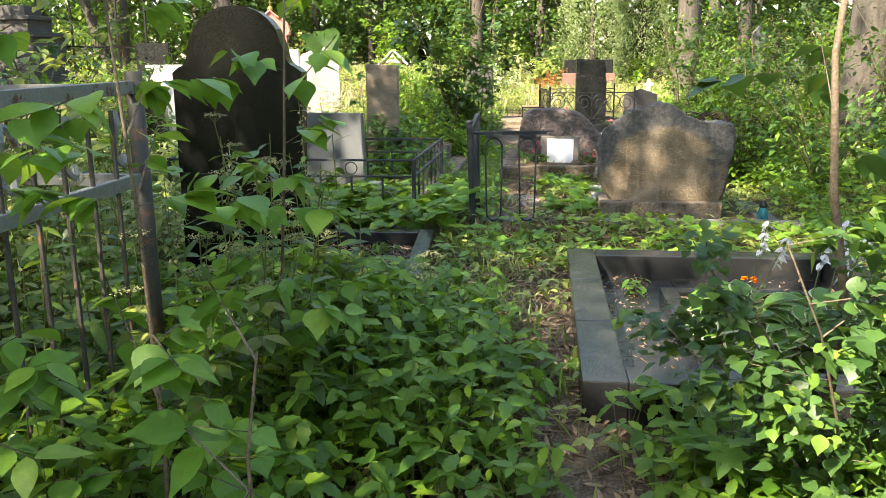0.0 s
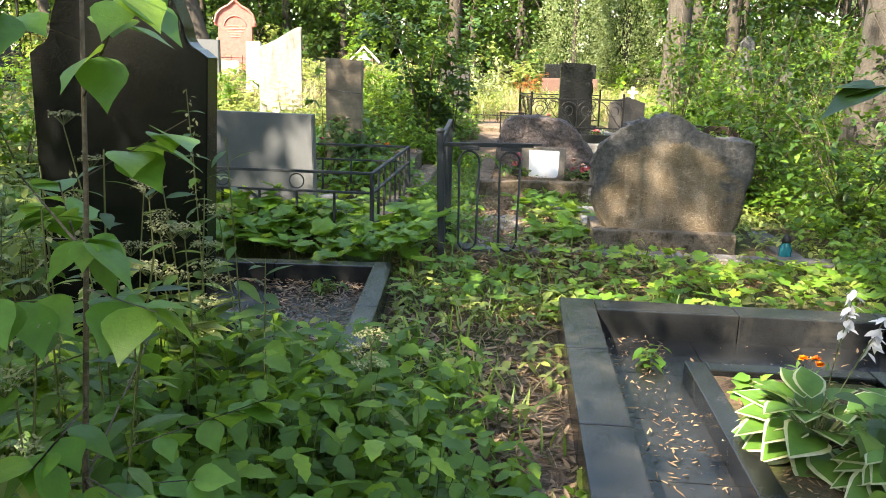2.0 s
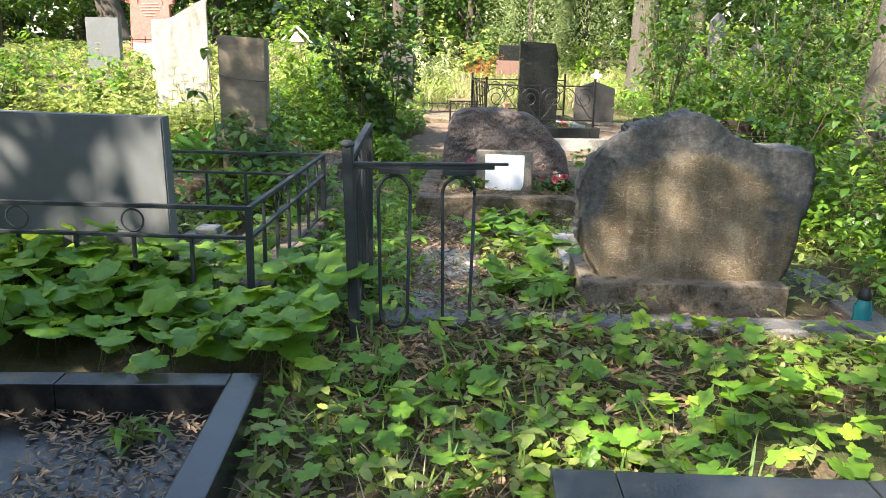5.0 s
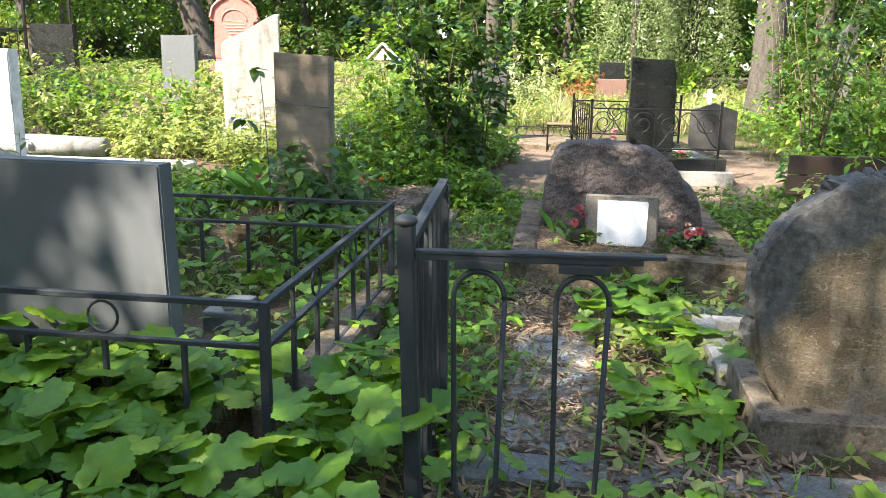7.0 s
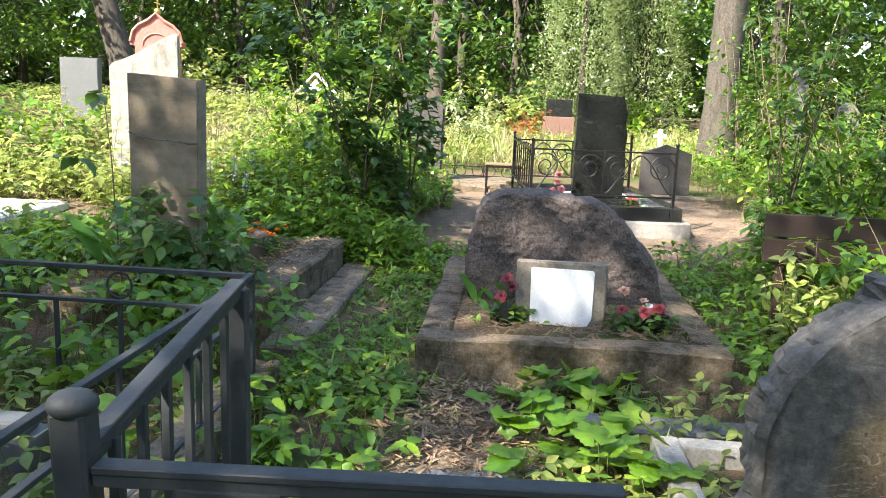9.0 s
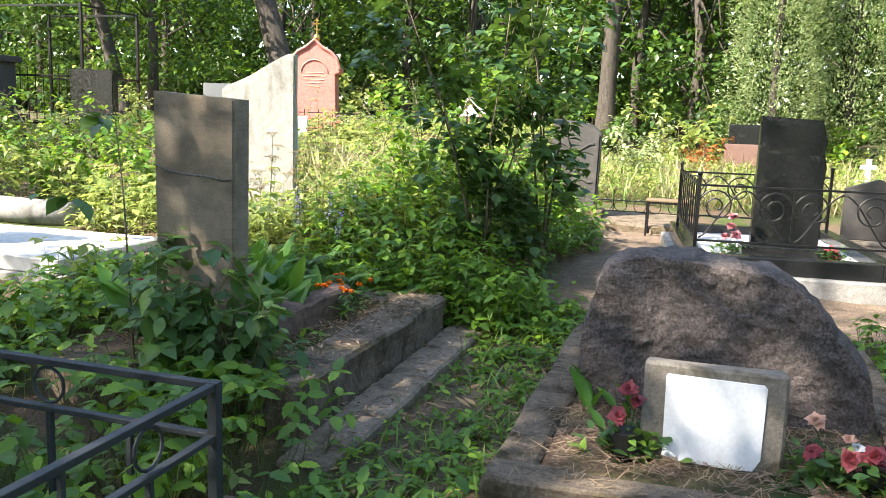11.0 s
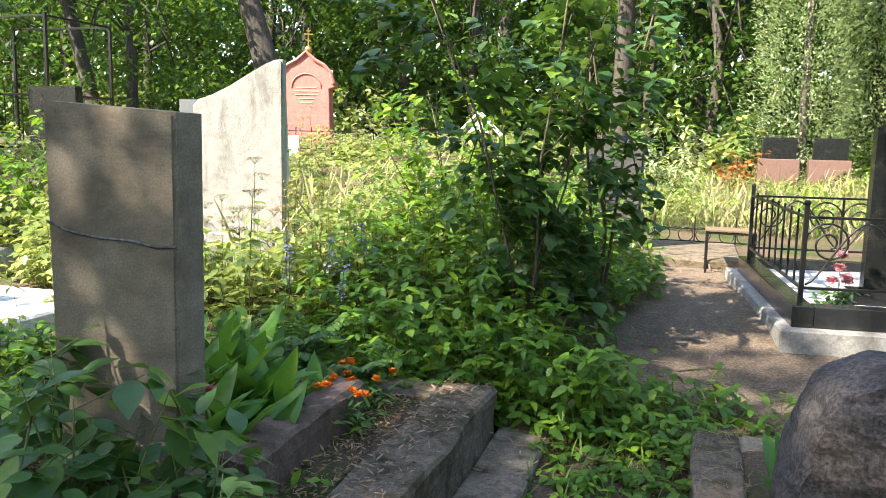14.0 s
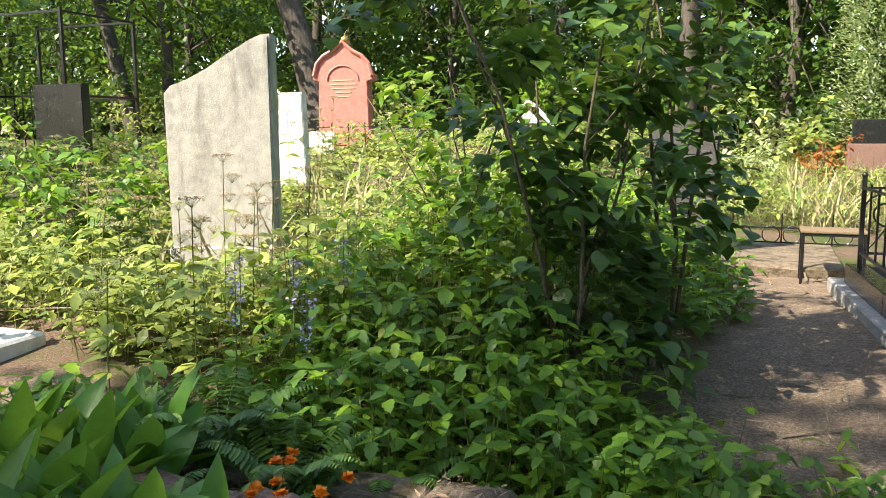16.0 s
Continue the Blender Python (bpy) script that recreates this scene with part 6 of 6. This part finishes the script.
sapling("maple_sapling", "thin pale-stemmed sapling beside the granite grave", 1.02, 2.8, [(0, 0, 0), (-0.02, 0, 0.45), (0.0, 0.01, 0.8), (-0.07, 0, 1.15), (-0.1, 0.02, 1.6), (-0.06, 0, 2.2)], 0.022, "shrub", 80, 0.12, 401, BROAD)
shrub("small_leaf_shrub", "spreading shrub with small round leaves beside the track", 1.0, 2.45, 1.2, 0.62, "shrub", 3400, 0.055, 403, BROAD, 0.2, 9)
shrub("maple_seedling", "maple seedling with broad lobed leaves", 1.25, 2.2, 0.7, 0.4, "elder", 110, 0.2, 405, MAPLE, 0.4, 4)
shrub("maple_seedling", "maple seedling with bright lobed leaves", 0.72, 2.75, 0.5, 0.3, "poplar", 40, 0.17, 407, MAPLE, 0.4, 3)
shrub("small_leaf_shrub", "spreading shrub with small leaves by the granite kerb", 1.75, 2.7, 1.25, 0.7, "elder", 2200, 0.058, 409, BROAD, 0.2, 8)
sapling("poplar_sapling", "young poplar shoot with large bright leaves", -0.62, 1.55, [(0, 0, 0), (0.02, 0, 0.4), (0.0, 0.01, 0.75), (0.04, 0, 1.0)], 0.007, "poplar", 42, 0.12, 411, BROAD)
sapling("poplar_sapling", "young poplar shoot with bright leaves by the old fence", -1.0, 1.9, [(0, 0, 0), (0.02, 0, 0.6), (0.0, 0.01, 1.2), (-0.03, 0, 1.75)], 0.009, "poplar", 130, 0.11, 413, BROAD)
sapling("poplar_sapling", "young shoot with long leaves by the old fence", -1.35, 1.7, [(0, 0, 0), (-0.02, 0, 0.6), (0.03, 0.01, 1.3), (0.08, 0, 1.9)], 0.010, "poplar", 140, 0.12, 415, OVATE)
sapling("poplar_sapling", "young poplar shoot with large leaves beside the black stele", -1.0, 2.9, [(0, 0, 0), (0.02, 0, 0.6), (0.06, 0.01, 1.2), (0.1, 0, 1.9)], 0.009, "poplar", 170, 0.11, 417, BROAD)


sapling("thin_shoot", "thin leafy shoot in front of the beige stele", -2.42, 11.25, [(0, 0, 0), (-0.02, 0, 0.5), (-0.05, 0.01, 1.0), (-0.08, 0, 1.4)], 0.007, "lilac", 28, 0.11, 419, OVATE)


def hosta(x, y, z, seed, s0=1.0):
    t = thing("hosta", "white-edged hosta with broad arching leaves on the grave", "flower", pose(x, y, z))
    g = np.random.default_rng(seed)
    for k, (n, h, s) in enumerate(((20, 0.06, 0.215), (16, 0.12, 0.2), (11, 0.18, 0.17))):
        for i in range(n):
            L = Leaves(seed)
            a = 6.2832 * i / n + k * 0.4 + g.normal(0, 0.15)
            P = np.array([(math.sin(a) * 0.09, math.cos(a) * 0.09, h)]) * s0
            L.rods(np.zeros((1, 3)), P, 0.005, 2)
            pit, rl, sz = g.normal(0.05 + 0.22 * k, 0.16), g.normal(0, 0.22), s * s0 * g.uniform(0.85, 1.1)
            L.add(HOSTA, P, a, pit, sz, rl, 1, 1.2)
            L.add(HOSTA, P + (0, 0, 0.004), a, pit + 0.006, sz * 0.96, rl, 0, 1.03)
            L.make("leaf", [M["hosta"], M["hosta_rim"], M["stem"]], t)
    S = Leaves(433)
    for dx, dy, h in ((0.12, 0.12, 0.62), (0.2, 0.02, 0.55)):
        S.rods([(0, 0, 0.1), (dx * 0.5, dy * 0.5, h * 0.6)], [(dx * 0.5, dy * 0.5, h * 0.6), (dx, dy, h)], 0.004, 1)
        n = 26
        u = S.r.uniform(0.75, 1.02, n)
        P = np.stack([dx * u, dy * u, h * u], -1)
        S.add(LANCE, P, S.r.uniform(0, 6.28, n), S.r.normal(-0.5, 0.4, n), 0.05, wide=2)
    S.make("flower_spike", [M["white_petal"], M["stem"]], t, "pale lilac-white flower spike")


hosta(1.08, 4.36, 0.03, 431, 1.05)
hosta(1.5, 4.4, 0.03, 437, 0.95)
hosta(1.3, 4.08, 0.03, 439, 0.9)


def bed_flower(x, y, z, seed):
    t = thing("marigold", "small orange marigold with feathery leaves", "flower", pose(x, y, z))
    L = Leaves(seed)
    n = 60
    P = np.stack([L.r.normal(0, 0.05, n), L.r.normal(0, 0.05, n), L.r.uniform(0.01, 0.13, n)], -1)
    L.add(LANCE, P, L.r.uniform(0, 6.28, n), L.r.normal(0.3, 0.4, n), 0.06)
    L.rods(np.zeros((5, 3)), L.r.normal(0, 0.04, (5, 3)) * (1, 1, 0) + (0, 0, 0.15), 0.003, 0)
    L.make("foliage", [M["fern"]], t)
    for i in range(3):
        F = Leaves(seed + 10 + i)
        k = 20
        F.add(BROAD, np.zeros((k, 3)), F.r.uniform(0, 6.28, k), F.r.uniform(0.1, 1.2, k), 0.026, wide=1.2)
        b = F.make("bloom", [M["orange_petal"]], t, "orange bloom")
        b.location = (L.r.normal(0, 0.045), L.r.normal(0, 0.045), 0.15 + L.r.uniform(0, 0.04))


for i, (x, y, z) in enumerate(((-2.02, 12.55, 0.17), (-1.93, 12.72, 0.17), (-2.08, 12.75, 0.17), (-1.9, 12.5, 0.17), (-2.1, 12.9, 0.17), (1.22, 4.95, 0.03))):
    bed_flower(x, y, z, 500 + 20 * i)
shrub("bed_seedling", "leafy seedling in the granite flower bed", 1.0, 4.9, 0.22, 0.12, "poplar", 60, 0.09, 451, BROAD, 0.3, 3, "stem")
shrub("bed_seedling", "small weed on the granite slab", 0.62, 5.35, 0.2, 0.07, "poplar", 40, 0.08, 453, OVATE, 0.3, 3, "stem")
shrub("grave_weed", "yellow-green weed growing from the litter grave", -1.17, 5.1, 0.45, 0.12, "elder_sunlit", 60, 0.1, 455, OVATE, 0.5, 3, "stem")
shrub("grave_weed", "small weed at the end of the litter grave", -1.28, 6.35, 0.16, 0.08, "elder", 40, 0.09, 457, LANCE, 0.2, 3, "stem")
shrub("silver_plant", "low grey silvery plant in the granite bed", 1.12, 4.6, 0.16, 0.14, "thuja", 160, 0.04, 459, LANCE, 0.1, 5, "stem")


def canna(x, y, z, n, h, seed, bloom=None):
    t = thing("canna", "broad-leaved canna clump with upright fresh green leaves", "flower", pose(x, y, z))
    L = Leaves(seed)
    a = L.r.uniform(0, 6.28, n)
    P = np.stack([L.r.normal(0, 0.09, n), L.r.normal(0, 0.09, n), L.r.uniform(0, 0.25, n) * h], -1)
    for i in range(n):
        K = Leaves(seed * 50 + i)
        K.add(LONG, P[i : i + 1], a[i], L.r.normal(1.05, 0.25), h * L.r.uniform(0.45, 0.9), wide=0.75)
        K.rods(P[i : i + 1] * (1, 1, 0), P[i : i + 1], 0.006, 0)
        K.make("leaf", [M["canna"]], t)
    if bloom:
        for i in range(2):
            F = Leaves(seed + 5 + i)
            k = 10
            F.add(BROAD, np.zeros((k, 3)), F.r.uniform(0, 6.28, k), F.r.uniform(0.2, 1.2, k), 0.06)
            b = F.make("bloom", [M[bloom]], t, "red bloom")
            b.location = (0.05 - 0.12 * i, -0.1, h * 0.75)


canna(-2.22, 11.95, 0.17, 34, 0.42, 521, "red_petal")
canna(-2.4, 12.2, 0.17, 34, 0.45, 523)
canna(-2.22, 12.35, 0.17, 30, 0.4, 525)
canna(-2.62, 12.4, 0.17, 24, 0.42, 527)
canna(-2.62, 12.8, 0.15, 40, 0.44, 535)
canna(-2.95, 12.7, 0.15, 28, 0.44, 537)
canna(-0.2, 12.3, 0.12, 14, 0.4, 529)
canna(-0.24, 11.55, 0.12, 10, 0.28, 531)
canna(-2.62, 11.75, 0.12, 18, 0.45, 533, "red_petal")


def fern(x, y, z, seed, s=0.45):
    t = thing("fern", "feathery dark green fern clump", "fern", pose(x, y, z))
    L = Leaves(seed)
    for f in range(11):
        a = 6.28 * f / 11 + L.r.normal(0, 0.2)
        u = np.linspace(0.1, 1, 22)
        P = np.stack([np.sin(a) * u * s * 0.7, np.cos(a) * u * s * 0.7, s * (1.25 * u - 0.8 * u * u)], -1)
        L.rods(P[:-1], P[1:], 0.002, 0)
        for sg in (-1.3, 1.3):
            L.add(LANCE, P, a + sg, -0.1, 0.28 * s * (1.05 - u), wide=1.3)
    L.make("foliage", [M["fern"]], t)


fern(-2.12, 12.95, 0.17, 541, 0.42)
fern(-2.3, 12.45, 0.17, 544, 0.4)
fern(-2.5, 13.1, 0.2, 542, 0.5)
fern(-1.95, 13.3, 0.0, 543)


# ---- trees ----
def crown_mesh(seed, n_clump, per, rad, z0, z1, size, mat, shape=OVATE_LO, spread=0.42):
    """A crown of leafy clumps with gaps, round the origin axis, from z0 to z1."""
    L = Leaves(seed)
    c = []
    while len(c) < n_clump:
        u = L.r.uniform(0, 1)
        prof = rad * (math.sin(math.pi * (0.12 + 0.83 * u)) ** 0.7)
        a, q = L.r.uniform(0, 6.28), math.sqrt(L.r.uniform(0.08, 1))
        c.append((math.cos(a) * prof * q, math.sin(a) * prof * q, z0 + (z1 - z0) * u))
    c = np.array(c)
    P = np.repeat(c, per, 0) + L.r.normal(0, 1, (n_clump * per, 3)) * (spread, spread, spread * 0.55)
    n = len(P)
    L.add(shape, P, L.r.uniform(0, 6.28, n), L.r.normal(-0.35, 0.4, n), size * L.r.uniform(0.6, 1.25, n))
    return mesh_np("crown", np.concatenate(L.V), np.concatenate(L.T), [M[mat]], np.concatenate(L.I)), c


def trunk_mesh(h, r, seed, limbs, mat):
    g = np.random.default_rng(seed)
    pts = [(g.normal(0, 0.03) * i, g.normal(0, 0.03) * i, h * i / 6 - 0.2) for i in range(7)]
    V, T = tube_arrays(pts, [r * 1.35, r * 1.02, r * 0.9, r * 0.8, r * 0.68, r * 0.5, r * 0.25], 12)
    Vs, Ts, n = [V], [T], len(V)
    for c in limbs:
        u = g.uniform(0.35, 0.8)
        i = int(u * 6)
        p = np.array(pts[i])
        q = np.array(c)
        m = (p + q) / 2 + g.normal(0, 0.15, 3)
        V, T = tube_arrays([tuple(p), tuple(m), tuple(q)], [r * 0.28, r * 0.17, r * 0.05], 6)
        Vs.append(V)
        Ts.append(T + n)
        n += len(V)
    V, T = np.concatenate(Vs), np.concatenate(Ts)
    V = V + 0.0
    me = mesh_np("trunk", V, T, [M[mat]])
    me.polygons.foreach_set("use_smooth", [True] * len(T))
    return me


def tree_kind(name, label, seed, h, r, crown, mat, bark):
    me, c = crown_mesh(seed, *crown[:2], *crown[2:], mat)
    t = thing(name, label, "tree", pose(0, -60, 0), "woodland trees")
    tk = new("trunk", trunk_mesh(h, r, seed, c[:: max(1, len(c) // 14)], bark))
    tk.parent = t
    cr = new("crown", me)
    cr.parent = t
    return t


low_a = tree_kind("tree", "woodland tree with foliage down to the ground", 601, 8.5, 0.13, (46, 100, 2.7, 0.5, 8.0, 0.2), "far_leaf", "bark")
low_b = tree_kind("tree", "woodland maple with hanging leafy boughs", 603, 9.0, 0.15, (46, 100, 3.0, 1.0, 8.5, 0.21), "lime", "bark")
tall = tree_kind("shade_tree", "tall tree added for shade, with a high spreading leafy crown", 605, 12.5, 0.24, (50, 74, 2.9, 7.0, 13.0, 0.2), "lime", "bark_grey")
tg = np.random.default_rng(611)
used = []


def plant(kind, x, y, s=1.0, a=None, sink=0.05):
    m = pose(x, y, hz(x, y) - sink, 0, 0, tg.uniform(0, 360) if a is None else a)
    if kind in used:
        ob = copy_thing(kind, m)
    else:
        ob = kind
        used.append(kind)
        ob.matrix_world = m
    ob.scale = (s, s, s)
    return ob


for i in range(17):
    plant((low_a, low_b)[i % 2], -26 + i * 3.3 + tg.uniform(-1, 1), 31.5 + tg.uniform(-1.5, 2), tg.uniform(0.85, 1.15))
for i in range(17):
    plant((low_b, low_a)[i % 2], -32 + i * 4.0 + tg.uniform(-1, 1), 38 + tg.uniform(-2, 2), tg.uniform(1.0, 1.3))
for x, y in ((-14, 27), (-15.5, 21.5), (-13.5, 16.5), (-11.5, 12), (-10, 7.5), (-8.5, 2.5), (9.5, 26.5), (11, 21), (9.5, 16), (8.5, 11.5), (8, 6.5), (7, 2.0)):
    plant((low_a, low_b)[int(y) % 2], x, y, tg.uniform(0.8, 1.0))
# unseen trees behind the start, added for dark reflections and less sky light
for x, y in ((-7, -9), (-2.5, -11), (2, -9.5), (6, -7.5), (-10.5, -5), (9, -3)):
    plant((low_a, low_b)[int(x) % 2], x, y, tg.uniform(0.9, 1.1))
# high crowns added for shade: over the wood and over the walk
for x, y in ((-16, 41), (-8, 42), (0, 43), (8, 42), (16, 41)):
    plant(tall, x, y, 1.15)
# unseen trees, each placed to throw dappled shade on a grave or patch
for x, y, s in ((-8.3, -4.2, 0.9), (-6.8, -5.0, 0.8), (-7.3, -2.6, 0.8), (-7.9, 6.0, 0.8), (-5.4, 3.1, 0.70), (-6.9, 2.3, 0.7), (-3.0, 3.5, 0.45), (-6.6, 6.2, 0.6), (-7.0, 3.9, 1.36), (-3.6, -2.0, 1.45), (2.5, -5.0, 0.9), (6.2, 9.0, 0.9)):
    plant(tall, x, y, s)


def bare_trunk(x, y, h, r, mat, label, lean=(0, 0)):
    t = thing("old_tree", label, "tree", pose(x, y, hz(x, y) - 0.1))
    pts = [(lean[0] * u * h + 0.05 * math.sin(u * 5), lean[1] * u * h, h * u) for u in (0, 0.04, 0.12, 0.3, 0.55, 0.8, 1.0)]
    V, T = tube_arrays(pts, [r * 1.6, r * 1.25, r * 1.05, r, r * 0.9, r * 0.75, r * 0.5], 18)
    V = V + np.array([tuple(noise.noise_vector(Vector(v) * 3.0) * r * 0.22) for v in V])
    ob = part_np("trunk", V, T, [M[mat]], t)
    ob.data.polygons.foreach_set("use_smooth", [True] * len(T))
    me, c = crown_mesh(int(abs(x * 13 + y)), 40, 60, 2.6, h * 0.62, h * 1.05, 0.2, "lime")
    cr = new("crown", me)
    cr.parent = t
    cr.location = (lean[0] * h, lean[1] * h, 0)


bare_trunk(3.55, 22.0, 11, 0.27, "bark_grey", "grey-barked old tree behind the yard")
bare_trunk(5.0, 14.0, 12, 0.33, "bark_grey", "thick old tree with peeling bark", (0.03, 0))
bare_trunk(-10.3, 28.0, 10, 0.3, "bark", "dark leaning old tree behind the red monument", (-0.3, 0))
bare_trunk(-14.1, 26.0, 9, 0.16, "bark", "leaning dark tree on the rise", (-0.28, 0.0))
bare_trunk(-2.5, 31.0, 12, 0.22, "bark", "dark-barked tree at the wood's edge")
bare_trunk(6.5, 29.0, 12, 0.2, "bark", "dark-barked tree at the wood's edge")


def thuja(x, y, h, r, seed):
    t = thing("thuja", "pale green columnar conifer at the wood's edge", "tree", pose(x, y, hz(x, y) - 0.05))
    part("trunk", tube([(0, 0, -0.1), (0, 0, h * 0.5), (0, 0, h * 0.95)], [0.12, 0.07, 0.02], 8), M["bark"], t)
    L = Leaves(seed)
    n = 24000
    u = L.r.uniform(0, 1, n) ** 0.8
    a = L.r.uniform(0, 6.28, n)
    q = r * (1 - u ** 2.2) ** 0.6 * np.sqrt(L.r.uniform(0.35, 1, n)) * (1 + 0.18 * np.sin(a * 5 + u * 23))
    L.add(OVATE_LO, np.stack([np.cos(a) * q, np.sin(a) * q, 0.1 + u * h], -1), np.pi / 2 - a + L.r.normal(0, 0.4, n), L.r.normal(0.5, 0.5, n), 0.1 * L.r.uniform(0.6, 1.3, n), wide=0.6)
    L.make("crown", [M["thuja"]], t)


thuja(1.6, 29.0, 8.5, 1.15, 651)
thuja(3.4, 30.0, 8.0, 1.2, 652)


def far_wood():
    """The wood beyond: deep banks of leaves all round, past the nearer trees."""
    L = Leaves(671)
    n = 30000
    # leaves round the back are unseen, added for reflections in the polished stone
    a = np.where(np.arange(n) < 21000, L.r.uniform(-1.2, 1.2, n), L.r.uniform(-np.pi, np.pi, n))
    d = L.r.uniform(50, 62, n) - 26 * (np.cos(a) < 0)
    z = L.r.uniform(0, 1, n) ** 1.1 * (15 + 3 * np.sin(a * 9) + 2 * np.sin(a * 23))
    x, y = np.sin(a) * d, np.cos(a) * d
    L.add(OVATE_LO, np.stack([x, y, height(x, y) + z], -1), L.r.uniform(0, 6.28, n), L.r.normal(-0.4, 0.5, n), L.r.uniform(0.9, 1.7, n))
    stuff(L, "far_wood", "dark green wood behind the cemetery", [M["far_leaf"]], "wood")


far_wood()
